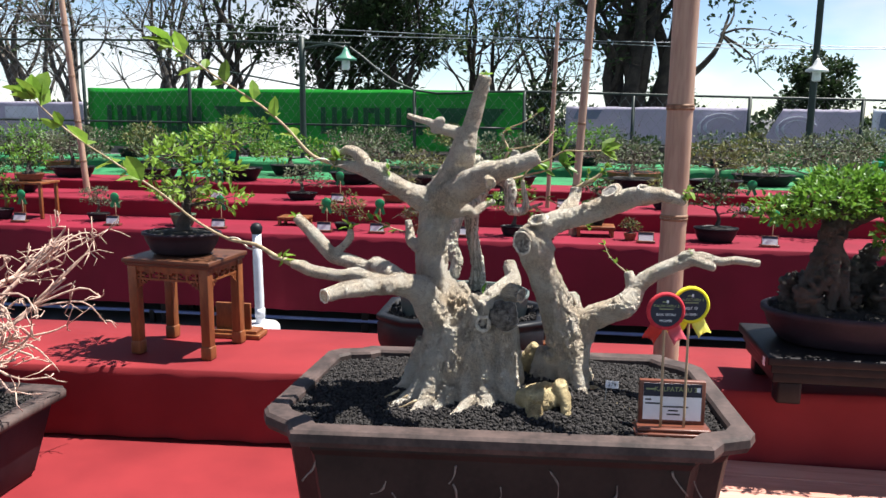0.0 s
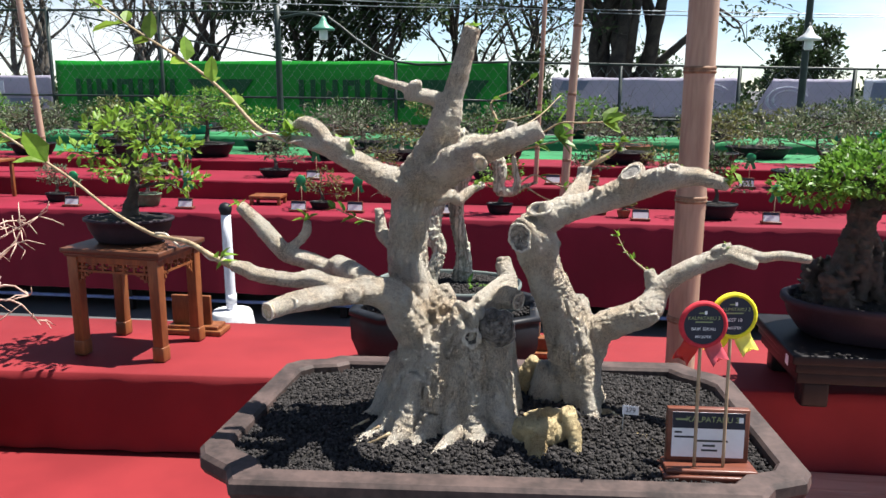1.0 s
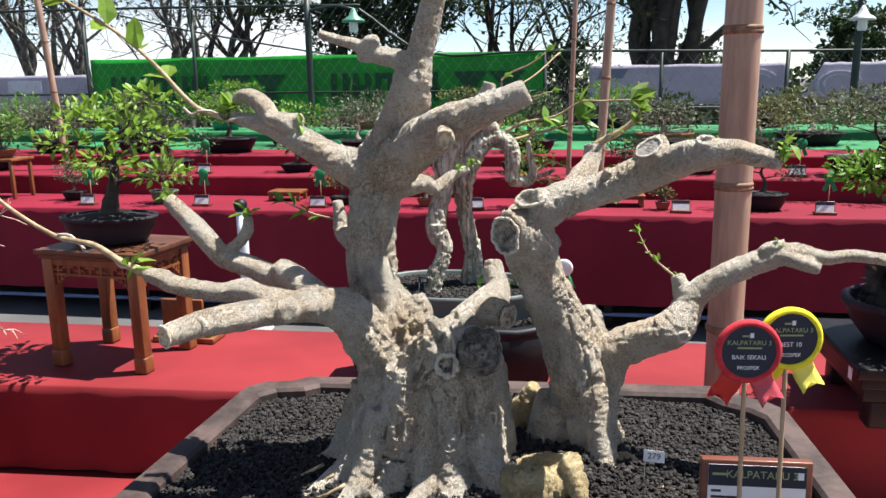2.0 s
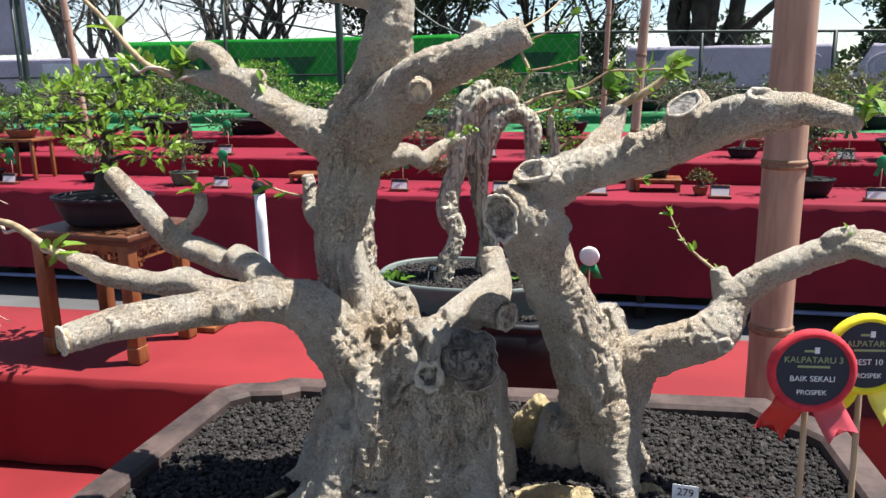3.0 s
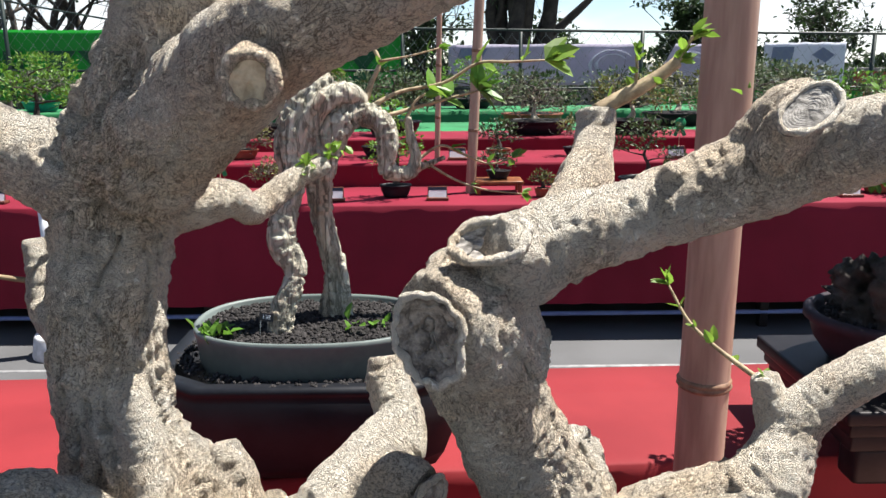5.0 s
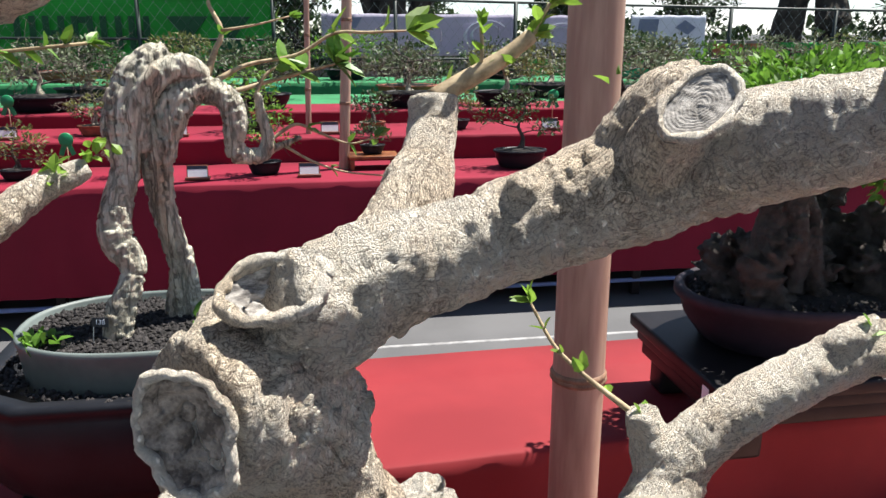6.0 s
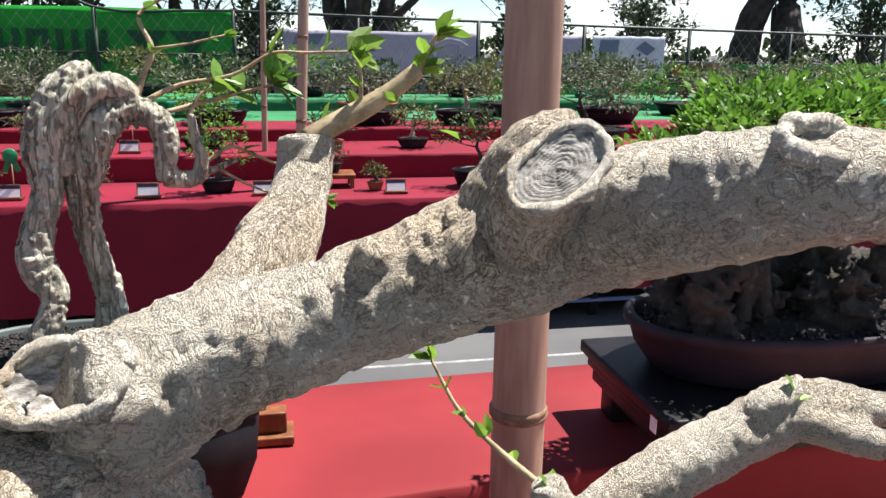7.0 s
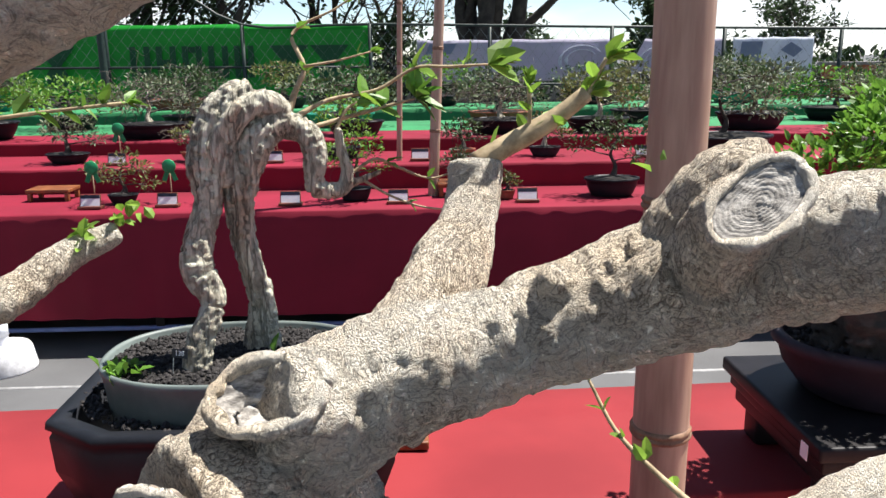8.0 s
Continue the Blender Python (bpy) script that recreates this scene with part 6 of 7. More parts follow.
for k in range(10):
    s = np.array([-2.0 + 0.07 * rng.uniform(), 2.26, 0.60 + 0.25 * rng.uniform()])
    a = rng.uniform(-0.75, 0.75)
    e = s + np.array([0.42 * math.cos(a) * rng.uniform(0.55, 1.0), rng.uniform(-0.18, 0.3), rng.uniform(-0.02, 0.30)])
    mid = (s + e) / 2 + rng.normal(size=3) * 0.04
    tube(bm, [(*s, 0.014), (*mid, 0.009), (*e, 0.005)], 4, 8, 0.25, k, 50)
    for j in range(7):
        q = e + rng.normal(size=3) * 0.07 + np.array([0.04, 0, 0.01])
        tube(bm, [(*(0.5 * mid + 0.5 * e), 0.005), (*((e + q) / 2 + rng.normal(size=3) * 0.015), 0.0035), (*q, 0.002)], 3, 6, 0.2, j, 90)
        for jj in range(4):
            q2 = q + rng.normal(size=3) * 0.035
            tube(bm, [(*q, 0.0022), (*((q + q2) / 2 + rng.normal(size=3) * 0.006), 0.0018), (*q2, 0.0012)], 1, 5)
tagged(part("twig_mass", bm, M_PALETWIG, lb, "many pale fine bare twigs"), kind="stuff")

# ---- small bonsai, stands and cards on the tables behind ----
ROW1 = [  # x, y, height, spread, pot width, pot height, pot, leaf, leaf count, bare
    (-2.78, 5.80, 0.22, 0.34, 0.20, 0.09, "green", "olive", 420, 0.0),
    (-1.50, 5.85, 0.20, 0.34, 0.16, 0.05, "dark", "olive", 380, 0.1),
    (-0.90, 5.82, 0.16, 0.26, 0.13, 0.05, "red", "olive", 240, 0.4),
    (-0.22, 5.82, 0.30, 0.34, 0.18, 0.07, "dark", "fresh", 360, 0.2),
    (0.62, 5.78, 0.10, 0.12, 0.09, 0.05, "red", "olive", 120, 0.1),
    (1.22, 5.84, 0.34, 0.42, 0.30, 0.10, "dark", "dark", 520, 0.0),
    (-3.55, 5.90, 0.20, 0.30, 0.18, 0.06, "dark", "grey", 300, 0.2),
    (2.6, 5.85, 0.24, 0.36, 0.22, 0.07, "red", "fresh", 400, 0.0),
    (-4.4, 5.85, 0.30, 0.4, 0.25, 0.08, "purple", "fresh", 400, 0.0),
]
for k, (x, y, h, s, pw, ph, pot, leaf, n, bare) in enumerate(ROW1):
    small_bonsai(x, y, 0.60, h, s, pw, ph, pot, leaf, 500 + k, n, 0.026, bare, group="bonsai on the crimson table", thick=0.010)
ROW2 = [
    (-2.05, 6.5, 0.22, 0.34, 0.26, 0.06, "dark", "grey", 300, 0.2), (-3.1, 6.45, 0.40, 0.62, 0.42, 0.09, "dark", "dark", 700, 0.0), (-1.25, 6.5, 0.16, 0.30, 0.2, 0.06, "red", "olive", 240, 0.5),
    (0.42, 6.45, 0.18, 0.26, 0.16, 0.06, "red", "dark", 240, 0.1), (0.95, 6.5, 0.20, 0.3, 0.2, 0.06, "purple", "olive", 260, 0.3), (2.05, 6.4, 0.42, 0.85, 0.62, 0.13, "dark", "grey", 1500, 0.2),
    (3.3, 6.5, 0.3, 0.5, 0.3, 0.08, "dark", "dark", 500, 0.0), (-4.7, 6.5, 0.3, 0.5, 0.4, 0.08, "dark", "dark", 500, 0.1), (-0.35, 6.55, 0.3, 0.4, 0.25, 0.07, "dark", "fresh", 420, 0.0),
]
for k, (x, y, h, s, pw, ph, pot, leaf, n, bare) in enumerate(ROW2):
    small_bonsai(x, y, 0.745, h, s, pw, ph, pot, leaf, 540 + k, n, 0.03, bare, group="bonsai on the raised step", thick=0.012)
ROW3 = [
    (-4.6, 7.2, 0.5, 0.7, 0.42, 0.10, "dark", "grey", 800, 0.1), (-3.75, 7.2, 0.45, 0.6, 0.45, 0.10, "purple", "dark", 700, 0.2), (-2.95, 7.25, 0.62, 0.85, 0.5, 0.12, "dark", "fresh", 1300, 0.0),
    (-1.75, 7.2, 0.38, 0.62, 0.50, 0.10, "dark", "grey", 600, 0.5), (-1.15, 7.2, 0.26, 0.5, 0.5, 0.08, "dark", "olive", 420, 0.5), (-0.3, 7.2, 0.5, 0.55, 0.4, 0.10, "dark", "dark", 700, 0.1),
    (0.75, 7.2, 0.40, 0.6, 0.5, 0.10, "dark", "grey", 500, 0.6), (1.45, 7.2, 0.42, 0.6, 0.45, 0.10, "dark", "olive", 600, 0.3), (2.6, 7.25, 0.5, 0.9, 0.5, 0.12, "dark", "dark", 1300, 0.1),
    (3.7, 7.2, 0.45, 0.8, 0.5, 0.12, "purple", "grey", 900, 0.1), (-5.6, 7.2, 0.5, 0.7, 0.4, 0.1, "dark", "dark", 700, 0.0), (4.8, 7.2, 0.45, 0.8, 0.5, 0.12, "dark", "fresh", 800, 0.0),
]
for k, (x, y, h, s, pw, ph, pot, leaf, n, bare) in enumerate(ROW3):
    small_bonsai(x, y, 0.83, h * 0.72, s, pw, ph, pot, leaf, 580 + k, n, 0.034, bare, group="bonsai on the back step", thick=0.015)
rng = np.random.default_rng(77)
for k in range(26):
    row = k % 2
    x = -8.2 + 0.66 * k + rng.uniform(-0.25, 0.25)
    y, z = (8.3, 0.80) if row == 0 else (10.3, 0.84)
    small_bonsai(x * (1.0 if row == 0 else 1.15), y, z, rng.uniform(0.22, 0.40), rng.uniform(0.6, 1.0), rng.uniform(0.4, 0.6), 0.11, ("dark", "purple", "teal", "dark", "red")[k % 5], ("dark", "grey", "dark", "olive", "fresh")[(k * 3) % 5], 700 + k, 600, 0.045,
                 (0.0, 0.4, 0.1)[k % 3], group="bonsai on the green tables", thick=0.018)


def card_stand(x, y, z, ribbon, card=M_WHITE):
    t = thing("card_stand", (x, y, z), "small wooden card stand with a white card" + (" and a green rosette" if ribbon else ""), "card stand", "card stands on the tables")
    bm = bmesh.new()
    box(bm, x - 0.062, x + 0.062, y - 0.03, y + 0.03, z + 0.002, z + 0.018, 0.003)
    part("base", bm, M_PLATEWOOD, t)
    m = frame_on((x, y, z + 0.045), 0, 14)
    bm = bmesh.new()
    slab(bm, m, -0.055, 0.055, -0.035, 0.035, -0.006, 0.0, 0.001)
    part("backboard", bm, M_PLATEWOOD, t)
    bm = bmesh.new()
    slab(bm, m, -0.05, 0.05, -0.03, 0.03, 0.0, 0.001)
    c = part("card", bm, card, t, soft=False)
    bm = bmesh.new()
    slab(bm, m, -0.05, 0.05, 0.012, 0.03, 0.001, 0.0015)
    part("header", bm, M_NAVY, c, soft=False)
    if ribbon:
        bm = bmesh.new()
        tube(bm, [(x + 0.02, y + 0.02, z + 0.018, 0.003), (x + 0.02, y + 0.022, z + 0.22, 0.003)], 2, 6)
        part("stick", bm, M_STICK, t)
        m = frame_on((x + 0.02, y + 0.015, z + 0.22), 0, 0)
        bm = bmesh.new()
        prism(bm, [[m @ Vector((math.cos(2 * math.pi * k / 20) * r, math.sin(2 * math.pi * k / 20) * r, h)) for k in range(20)] for r, h in ((0.035, 0), (0.037, 0.003), (0.034, 0.007))])
        part("rosette", bm, M_GREENRIBBON, t)
        for s in (-1, 1):
            bm = bmesh.new()
            slab(bm, m @ Matrix.Rotation(radians(s * 22), 4, "Z"), -0.012, 0.012, -0.085, -0.02, -0.001, 0.0005)
            part("ribbon_tail", bm, M_GREENRIBBON, t, soft=False)
    return t


for x, y, z, r in (((-3.30, 5.68, 0.60, 1), (-2.45, 5.70, 0.60, 1), (-1.62, 5.70, 0.60, 1), (-1.22, 5.72, 0.60, 1), (-0.56, 5.70, 0.60, 0), (0.02, 5.70, 0.60, 0), (0.72, 5.68, 0.60, 0), (1.55, 5.68, 0.60, 1),
                                  (2.35, 5.70, 0.60, 0), (-4.1, 5.70, 0.60, 1), (-2.75, 6.36, 0.745, 1), (-1.7, 6.36, 0.745, 1), (-0.75, 6.36, 0.745, 1), (1.55, 6.36, 0.745, 1), (0.15, 6.36, 0.745, 0), (2.95, 6.36, 0.745, 0))):
    card_stand(x, y, z, r)


def wood_riser(x, y, z, w, h, label):
    t = thing("wooden_riser", (x, y, z), label, "riser", "wooden risers on the tables")
    bm = bmesh.new()
    box(bm, x - w / 2, x + w / 2, y - w * 0.35, y + w * 0.35, z + h - 0.02, z + h, 0.004)
    part("top", bm, M_WOOD, t)
    for sx in (-1, 1):
        for sy in (-1, 1):
            bm = bmesh.new()
            box(bm, x + sx * w * 0.43 - 0.012, x + sx * w * 0.43 + 0.012, y + sy * w * 0.28 - 0.012, y + sy * w * 0.28 + 0.012, z + 0.002, z + h - 0.02, 0.003)
            part("leg", bm, M_WOOD, t)


wood_riser(-4.2, 6.0, 0.60, 0.36, 0.30, "red-brown wooden plant riser on the crimson table")
wood_riser(0.38, 5.95, 0.60, 0.28, 0.08, "low red-brown wooden plant riser on the crimson table")
wood_riser(-1.95, 6.02, 0.60, 0.24, 0.07, "low red-brown wooden plant riser on the crimson table")
small_bonsai(-4.2, 6.0, 0.90, 0.24, 0.42, 0.24, 0.06, "red", "fresh", 640, 420, 0.03, 0.0, group="bonsai on risers")
small_bonsai(0.38, 5.95, 0.68, 0.13, 0.2, 0.14, 0.05, "dark", "dark", 641, 160, 0.022, 0.1, group="bonsai on risers", thick=0.008)

# ---- fence with banners ----
FY = 14.0
fence = thing("court_fence", (0, FY, GROUND), "dark green steel court fence with rails and wire mesh", "fence")
for x, h in ((-10.9, 2.8), (-8.75, 2.8), (-6.65, 2.8), (-4.5, 2.8), (-2.44, 1.86), (-0.50, 1.86), (1.35, 1.80), (3.25, 1.80), (5.03, 1.75), (6.9, 1.72), (8.8, 1.70), (10.7, 1.68)):
    bm = bmesh.new()
    tube(bm, [(x, FY, GROUND, 0.032), (x, FY, h, 0.032)], 2, 8)
    part("post", bm, M_FENCE, fence)
for rows in ([(-14, FY, 2.77, 0.022), (-8.5, FY, 2.75, 0.022), (-4.0, FY, 2.68, 0.022), (-3.6, FY, 2.60, 0.022), (-2.44, FY, 1.87, 0.022), (-0.5, FY, 1.86, 0.022), (3.25, FY, 1.79, 0.022), (8.8, FY, 1.71, 0.022), (13, FY, 1.66, 0.022)],
             [(-14, FY - 0.01, 1.28, 0.02), (-4.5, FY - 0.01, 1.25, 0.02), (-0.5, FY - 0.01, 1.22, 0.02)], [(0.0, FY, 0.94, 0.02), (5, FY, 0.92, 0.02), (13, FY, 0.9, 0.02)], [(-14, FY, 0.2, 0.02), (13, FY, 0.2, 0.02)],
             [(-8.5, FY + 0.4, 2.72, 0.016), (-6.6, FY + 0.4, 2.3, 0.016), (-3.5, FY + 0.4, 1.75, 0.016)]):
    bm = bmesh.new()
    tube(bm, rows, 4, 8)
    part("rail", bm, M_FENCE, fence)
bm = bmesh.new()
for k in range(150):
    x = -14 + 0.18 * k
    hh = 2.75 if x < -3.8 else 1.78
    for s in (-1, 1):
        xa, xb = x, x + s * (hh - GROUND) * 0.8
        d = Vector((xb - xa, 0, hh - GROUND))
        w = 0.0022
        q = [bm.verts.new(p) for p in ((xa - w, FY + 0.03, GROUND), (xa + w, FY + 0.03, GROUND), (xb + w, FY + 0.03, hh), (xb - w, FY + 0.03, hh))]
        bm.faces.new(q)
tagged(part("wire_mesh", bm, M_GALV, fence, "fine wire mesh", soft=False), kind="stuff")


def banner(name, x0, x1, z0, z1, y, material, label, seed, slope=0.0, lean=0.0):
    t = thing(name, ((x0 + x1) / 2, y, z0), label, "banner", "banners on the fence")
    bm = bmesh.new()
    nx, nz = 60, 10
    g = []
    for i in range(nx + 1):
        row = []
        for j in range(nz + 1):
            u, w = i / nx, j / nz
            x = x0 + (x1 - x0) * u + lean * (w if u < 0.5 else 0) * (1 - u * 2 if u < 0.5 else 0)
            sag = 0.010 * math.sin(u * math.pi * 4) ** 2 * w
            row.append(bm.verts.new((x, y + 0.018 * noise.noise(Vector((x * 1.3, w * 2, seed))), z0 + (z1 - z0) * w - sag + slope * (u - 0.5))))
        g.append(row)
    for i in range(nx):
        for j in range(nz):
            bm.faces.new((g[i][j], g[i + 1][j], g[i + 1][j + 1], g[i][j + 1]))
    b = part("sheet", bm, material, t)
    s = b.modifiers.new("thickness", "SOLIDIFY")
    s.thickness = 0.004
    return t


gb = banner("banner", -8.72, -0.48, 0.80, 1.88, FY + 0.08, M_BANNER, "long green vinyl banner with dark green mirrored marks", 1)


def mark(shape, t, material, y):
    bm = bmesh.new()
    vs = [bm.verts.new((x, y, z)) for x, z in shape]
    f = bm.faces.new(vs)
    r = bmesh.ops.extrude_face_region(bm, geom=[f])
    bmesh.ops.translate(bm, vec=(0, 0.006, 0), verts=[e for e in r["geom"] if isinstance(e, bmesh.types.BMVert)])
    part("printed_mark", bm, material, t, soft=False)


MY = FY + 0.030
for x0 in (-8.33, -4.17):
    for k in range(5):
        x = x0 + 0.395 * k
        mark([(x, 1.08), (x + 0.09, 1.08), (x + 0.09, 1.56), (x, 1.56)], gb, M_BANNERDARK, MY)
        mark([(x + 0.21, 1.08), (x + 0.30, 1.08), (x + 0.30, 1.56), (x + 0.21, 1.56)], gb, M_BANNERDARK, MY)
        z = (1.10, 1.27, 1.46)[k % 3]
        mark([(x + 0.095, z), (x + 0.205, z), (x + 0.205, z + 0.09), (x + 0.095, z + 0.09)], gb, M_BANNERDARK, MY)
    xl = x0 + 2.12
    for s in (0.0, 0.62):
        mark([(xl + s, 1.56), (xl + s + 0.3, 1.20), (xl + s + 0.6, 1.56)], gb, M_BANNERDARK, MY)
        mark([(xl + s + 0.3 + 0.17 * math.cos(a * 0.3927), 1.10 + 0.17 * math.sin(a * 0.3927)) for a in range(16)], gb, M_BANNERDARK, MY - 0.008)
g1 = banner("banner", 0.22, 3.30, 0.97, 1.62, FY + 0.3, M_BANNERGREY, "pale violet mesh banner with a swirl mark", 2)
g2 = banner("banner", 3.52, 5.15, 0.97, 1.61, FY + 0.3, M_BANNERGREY, "pale violet mesh banner with a slanted end", 3, lean=0.35)
g3 = banner("banner", 5.3, 6.62, 0.98, 1.62, FY + 0.3, M_BANNERLITE, "pale grey mesh banner with a diamond mark", 4)
g4 = banner("banner", -13.5, -8.98, 0.95, 1.62, FY + 0.3, M_BANNERGREY, "pale violet mesh banner beside the green one", 5)
g8 = banner("banner", -13.2, -10.85, 1.70, 3.1, FY + 0.3, M_BANNERGREY, "tall pale violet mesh banner at the end of the fence", 8)
g5 = banner("banner", 3.5, 7.0, 0.30, 0.92, FY + 0.34, M_BANNER, "low dark green banner under the pale ones", 6)
g6 = banner("banner", 9.2, 14.0, 0.75, 1.15, FY + 2.5, M_BANNER, "green windscreen beside the far trees", 7)


def swirl(cx, cz, r, t, material, y, turn):
    for q in (1.0, 0.72):
        rows = [(cx + r * q * 1.5 * math.cos(a * 0.26 + turn), y, cz + r * q * math.sin(a * 0.26 + turn), 0.012 + 0.02 * math.sin(a / 19 * math.pi)) for a in range(20)]
        bm = bmesh.new()
        tube(bm, rows, 2, 6, flat=0.25)
        part("printed_mark", bm, material, t)


swirl(2.85, 1.28, 0.24, g1, M_BANNERLITE, FY + 0.24, 0.6)
swirl(4.1, 1.26, 0.22, g2, M_BANNERLITE, FY + 0.24, 0.3)
mark([(0.35, 1.40), (0.75, 1.40), (0.85, 1.56), (0.42, 1.56)], g1, M_BANNERBLUE, FY + 0.24)
mark([(5.38, 1.22), (5.72, 1.20), (5.76, 1.55), (5.42, 1.55)], g3, M_BANNERBLUE, FY + 0.24)
mark([(6.05, 1.42), (6.28, 1.30), (6.42, 1.42), (6.22, 1.54)], g3, M_BANNERBLUE, FY + 0.24)
mark([(5.9, 1.08), (6.5, 1.08), (6.5, 1.15), (5.9, 1.15)], g3, M_BANNERBLUE, FY + 0.24)
mark([(-10.6, 1.3), (-9.9, 1.3), (-9.9, 1.52), (-10.6, 1.52)], g4, M_BANNERLITE, FY + 0.24)
mark([(-9.8, 1.08), (-9.1, 1.08), (-9.1, 1.2), (-9.8, 1.2)], g4, M_BANNERBLUE, FY + 0.24)


def street_lamp(x, y, h, heads, material, label):
    t = thing("street_lamp", (x, y, GROUND), label, "lamp", "lamps by the fence")
    bm = bmesh.new()
    tube(bm, [(x, y, GROUND, 0.06), (x, y, h * 0.5, 0.05), (x, y, h, 0.045)], 3, 12)
    part("pole", bm, M_FENCE, t)
    for dx, z, dy in heads:
        bm = bmesh.new()
        lathe(bm, [(0.17, z), (0.16, z + 0.03), (0.07, z + 0.09), (0.04, z + 0.16), (0.015, z + 0.2)], x + dx, y + dy, seg=24)
        hd = part("shade", bm, material, t)
        bm = bmesh.new()
        lathe(bm, [(0.05, z - 0.14), (0.065, z - 0.12), (0.06, z + 0.01), (0.02, z + 0.02)], x + dx, y + dy, seg=16)
        part("globe", bm, M_WHITE, hd)
        bm = bmesh.new()
        tube(bm, [(x, y, z + 0.18, 0.02), (x + dx * 0.6, y + dy * 0.6, z + 0.24, 0.02), (x + dx, y + dy, z + 0.18, 0.02)], 3, 8)
        part("arm", bm, M_FENCE, t)


street_lamp(3.93, 13.0, 5.2, ((0.0, 2.15, -0.10), (0.5, 3.95, 0)), M_LAMPWHITE, "dark lamp post with white bell-shaped lamps")
street_lamp(-3.90, 12.2, 2.62, ((0.73, 2.26, -0.1),), M_LAMPGREEN, "slim post with a pale green bell lamp")
street_lamp(-10.1, 13.2, 5.0, ((0.2, 3.2, 0),), M_LAMPWHITE, "slim pale lamp post")

# ---- trees beyond the fence ----


def tree(x, y, h, r, stems, leaf_n, leafmat, barkmat, seed, leaf_size, crown_lo, spread, label, openness=1.0, clumps=18):
    """Several rising stems that fork into limbs, with leaf clumps round the limb ends."""
    rng = np.random.default_rng(seed)
    t = thing("tree", (x, y, GROUND), label, "tree", "trees beyond the fence")
    bm = bmesh.new()
    ends = []
    for s in range(stems):
        a = 6.283 * s / stems + rng.uniform(-0.4, 0.4)
        tilt = rng.uniform(0.03, 0.17) if stems > 1 else 0.04
        top = np.array([x + math.cos(a) * tilt * h, y + math.sin(a) * tilt * h * 0.6, GROUND + h * rng.uniform(0.75, 1.0)])
        b0 = np.array([x + math.cos(a) * r * 0.6, y + math.sin(a) * r * 0.6, GROUND - 0.05])
        rows = []
        for k in range(6):
            u = k / 5
            q = b0 + (top - b0) * np.array([u ** 1.3, u ** 1.3, u]) + rng.normal(size=3) * 0.03 * h * (0 < k < 5) * np.array([1, 1, 0.2])
            rows.append((*q, r * (1 - 0.85 * u) * (0.75 if stems > 1 else 1)))
        sb = bmesh.new()
        tube(sb, rows, 4, 9, 0.15, seed + s, 3)
        part("stem", sb, barkmat, t)
        for k in range(6):
            u = rng.uniform(0.32, 0.95)
            i = min(int(u * 5), 4)
            p0 = np.array(rows[i][:3]) + (np.array(rows[i + 1][:3]) - np.array(rows[i][:3])) * (u * 5 - i)
            an = rng.uniform(0, 6.283)
            e = p0 + np.array([math.cos(an) * spread * rng.uniform(0.15, 0.5), math.sin(an) * spread * rng.uniform(0.15, 0.4), h * rng.uniform(0.14, 0.34)])
            mid = (p0 + e) / 2 + rng.normal(size=3) * 0.04 * h * np.array([1, 1, 0.4])
            rr = min(r * (1 - 0.85 * u) * 0.45, 0.09)
            tube(bm, [(*p0, rr), (*mid, rr * 0.65), (*e, rr * 0.25)], 4, 6, 0.1, k, 3)
            ends.append(e)
            for j in range(4):
                q = e + rng.normal(size=3) * np.array([0.22, 0.18, 0.16]) * spread
                st = mid * 0.5 + e * 0.5
                tube(bm, [(*st, rr * 0.35), (*((st + q) / 2 + rng.normal(size=3) * 0.02 * h), rr * 0.22), (*q, max(rr * 0.08, 0.006))], 3, 5)
                ends.append(q)
                for jj in range(2):
                    q2 = q + rng.normal(size=3) * np.array([0.12, 0.1, 0.12]) * spread
                    tube(bm, [(*q, max(rr * 0.10, 0.007)), (*((q + q2) / 2), 0.008), (*q2, 0.005)], 1, 4)
    tagged(part("branchwork", bm, barkmat, t), kind="stuff")
    if leaf_n:
        P, D = [], []
        ends = [e for e in ends if e[2] > GROUND + crown_lo]
        per = max(1, leaf_n // max(1, len(ends)))
        for e in ends:
            p, d = leaf_pad(rng, e, np.array([0.16, 0.16, 0.12]) * spread * openness * rng.uniform(0.6, 1.3), per)
            P.append(p)
            D.append(d)
        v, f = leaf_mesh(np.vstack(P), np.vstack(D), leaf_size, rng, 0.55, 0.25)
        tagged(part_np("crown", v, f, leafmat, t), kind="stuff")
    return t


tree(1.75, 17.0, 7.0, 0.27, 7, 9000, M_LEAFTREE, M_TREEBARK, 901, 0.13, 2.6, 3.0, "large dark tree with several rising stems")
tree(11.2, 18.5, 7.5, 0.62, 2, 6000, M_LEAFTREE, M_TREEBARK, 902, 0.15, 2.2, 3.4, "thick dark trunk with a leafy crown")
tree(-5.6, 19.5, 5.2, 0.20, 3, 9500, M_LEAFTREE, M_TREEBARK, 903, 0.14, 1.6, 2.6, "dense dark leafy tree behind the banner")
tree(-3.9, 19.0, 5.0, 0.18, 3, 6500, M_LEAFTREE, M_TREEBARK, 904, 0.14, 1.6, 2.4, "dense dark leafy tree behind the banner")
tree(-2.0, 20.5, 5.4, 0.16, 3, 1500, M_LEAFTREE, M_TREEBARK, 905, 0.13, 2.0, 2.6, "slim dark tree with open crown")
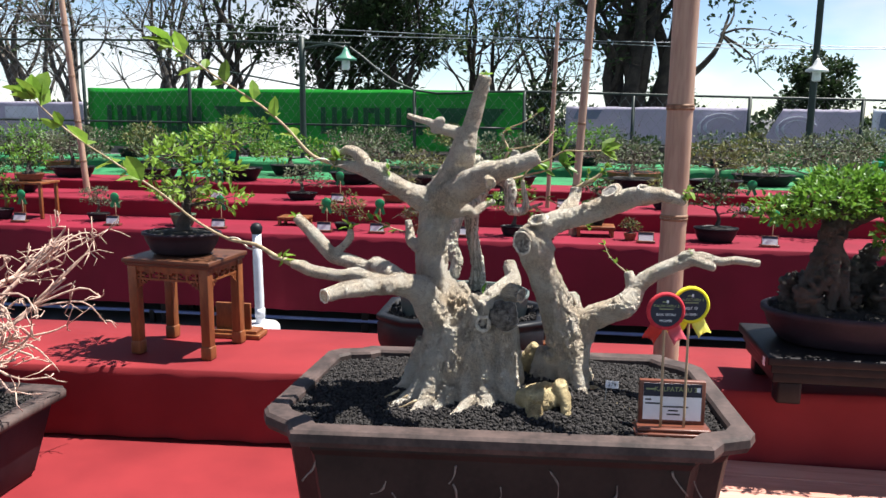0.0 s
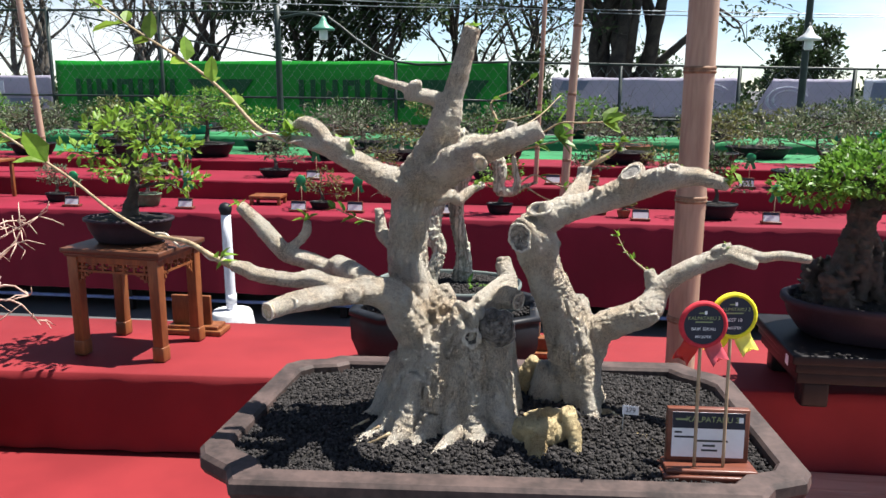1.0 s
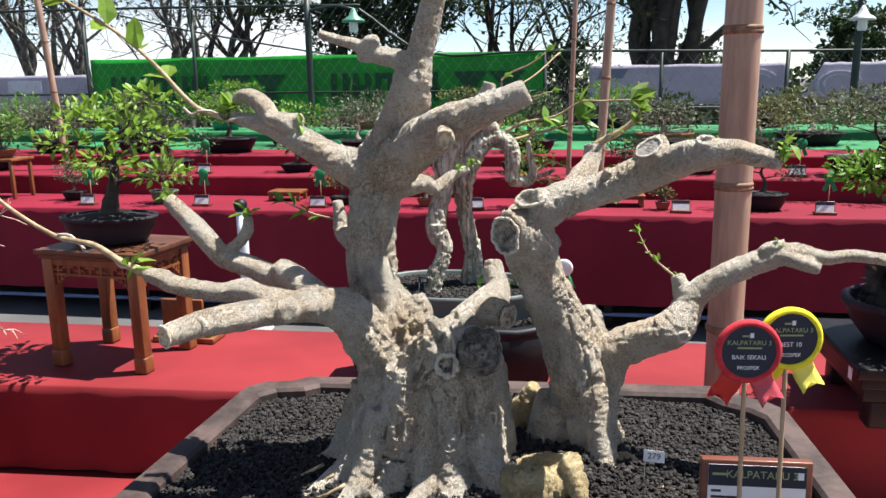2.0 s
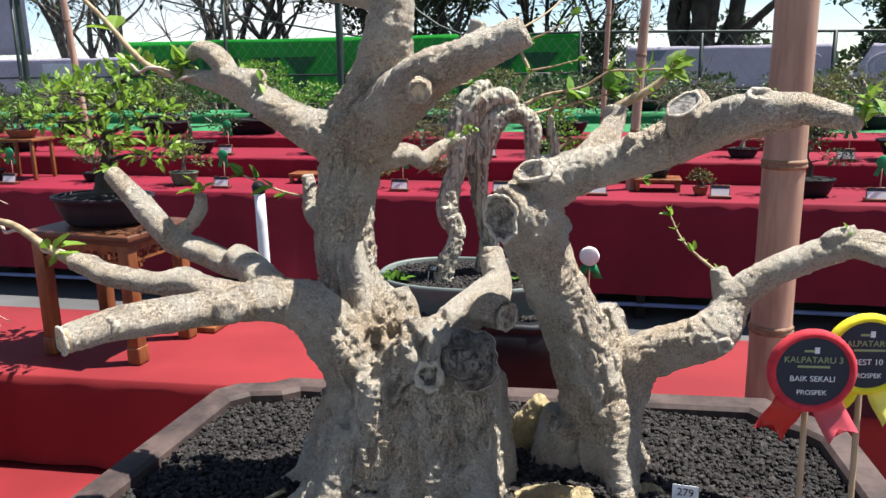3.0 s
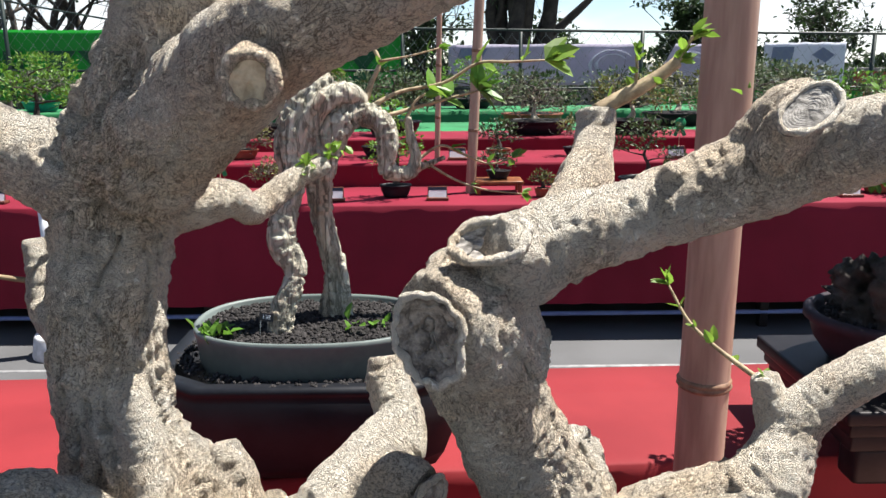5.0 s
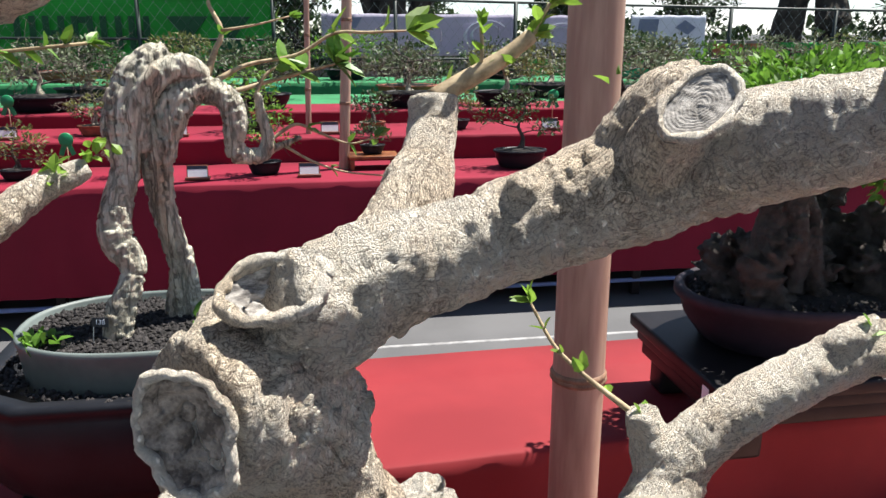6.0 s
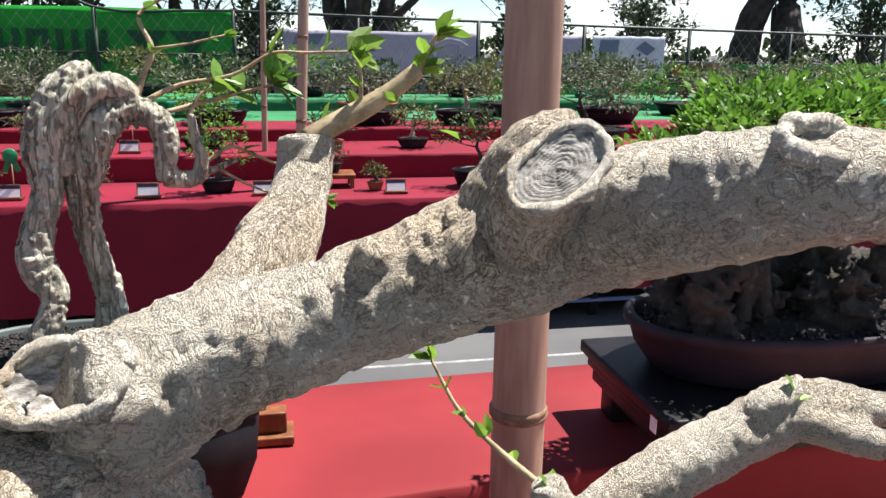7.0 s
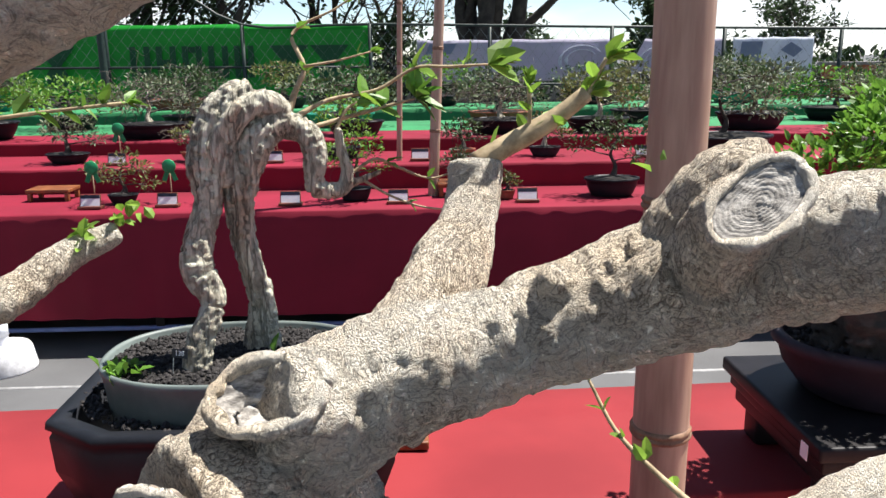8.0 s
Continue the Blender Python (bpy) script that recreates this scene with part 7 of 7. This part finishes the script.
tree(-0.3, 21.0, 5.0, 0.13, 4, 1100, M_HEDGE, M_GREYBARK, 906, 0.12, 1.6, 2.4, "slim many-stemmed tree with sparse leaves")
tree(-13.2, 20.0, 5.8, 0.17, 4, 500, M_LEAFTREE, M_GREYBARK, 907, 0.14, 3.0, 3.0, "bare many-stemmed tree beyond the fence")
tree(-10.6, 21.0, 6.0, 0.15, 5, 400, M_LEAFTREE, M_GREYBARK, 908, 0.14, 3.0, 3.0, "bare many-stemmed tree beyond the fence")
tree(-8.4, 19.5, 6.0, 0.17, 4, 900, M_LEAFTREE, M_TREEBARK, 909, 0.14, 3.0, 2.8, "nearly bare tall tree beyond the fence")
tree(-15.6, 21.0, 8.0, 0.2, 3, 900, M_LEAFTREE, M_GREYBARK, 910, 0.14, 3.0, 3.0, "bare many-stemmed tree beyond the fence")
tree(7.0, 23.0, 2.9, 0.12, 3, 4200, M_LEAFTREE, M_TREEBARK, 911, 0.14, 0.9, 1.5, "round leafy tree behind the banners")
tree(10.2, 23.0, 2.6, 0.10, 3, 1800, M_HEDGE, M_TREEBARK, 912, 0.14, 0.9, 1.4, "small light green tree behind the banners")
tree(9.3, 20.0, 3.2, 0.06, 2, 700, M_LEAFTREE, M_TREEBARK, 913, 0.12, 0.9, 1.2, "thin open young tree beyond the fence")
tree(13.6, 18.0, 3.6, 0.10, 4, 2600, M_HEDGE, M_TREEBARK, 914, 0.13, 0.8, 1.8, "bushy open tree beyond the fence")
tree(3.0, 22.0, 2.1, 0.1, 3, 1800, M_LEAFTREE, M_TREEBARK, 915, 0.13, 0.7, 1.4, "low bushy tree behind the banners")
tree(-0.2, 18.0, 2.0, 0.08, 3, 1500, M_HEDGE, M_TREEBARK, 916, 0.12, 0.6, 1.2, "low bushy tree behind the fence")

rng = np.random.default_rng(31)
P, D = [], []
for k in range(90):
    x = -30 + 0.68 * k + rng.uniform(-0.3, 0.3)
    p, d = leaf_pad(rng, (x, 26 + rng.uniform(-1, 1), 0.6 + rng.uniform(0, 0.5)), (0.7, 0.6, 0.55 + 0.4 * rng.uniform()), 130)
    P.append(p)
    D.append(d)
v, f = leaf_mesh(np.vstack(P), np.vstack(D), 0.26, rng, 0.6)
tagged(part_np("hedge", v, f, M_HEDGE), "uneven row of far shrubs", "hedge", kind="stuff")

wall = thing("garden_wall", (12.5, 21.5, GROUND), "orange painted wall with a coping, beyond the fence", "wall")
bm = bmesh.new()
box(bm, 10.6, 16.5, 21.4, 21.6, GROUND, 1.05, 0.01)
part("masonry", bm, M_BRICKRED, wall, soft=False)
bm = bmesh.new()
box(bm, 10.5, 16.6, 21.36, 21.64, 1.05, 1.13, 0.01)
part("coping", bm, M_WALLGREY, wall, soft=False)
wall2 = thing("garden_wall", (-6, 28, GROUND), "low grey wall in the distance", "wall")
bm = bmesh.new()
box(bm, -32, 30, 28, 28.2, GROUND, 0.9, 0.01)
part("masonry", bm, M_WALLGREY, wall2, soft=False)

for k, rows in enumerate(([(-14, 15.5, 3.3, 0.008), (-4, 15.5, 2.95, 0.008), (1.6, 15.5, 2.82, 0.008), (14, 15.5, 2.5, 0.008)], [(-14, 15.8, 3.6, 0.008), (-2, 15.8, 2.98, 0.008), (4, 15.8, 2.72, 0.008), (14, 15.8, 2.75, 0.008)])):
    bm = bmesh.new()
    tube(bm, rows, 8, 6)
    w = thing("overhead_cable", rows[0][:3], "thin pale cable strung above the fence", "cable", "overhead cables")
    part("cable", bm, M_GALV, w)
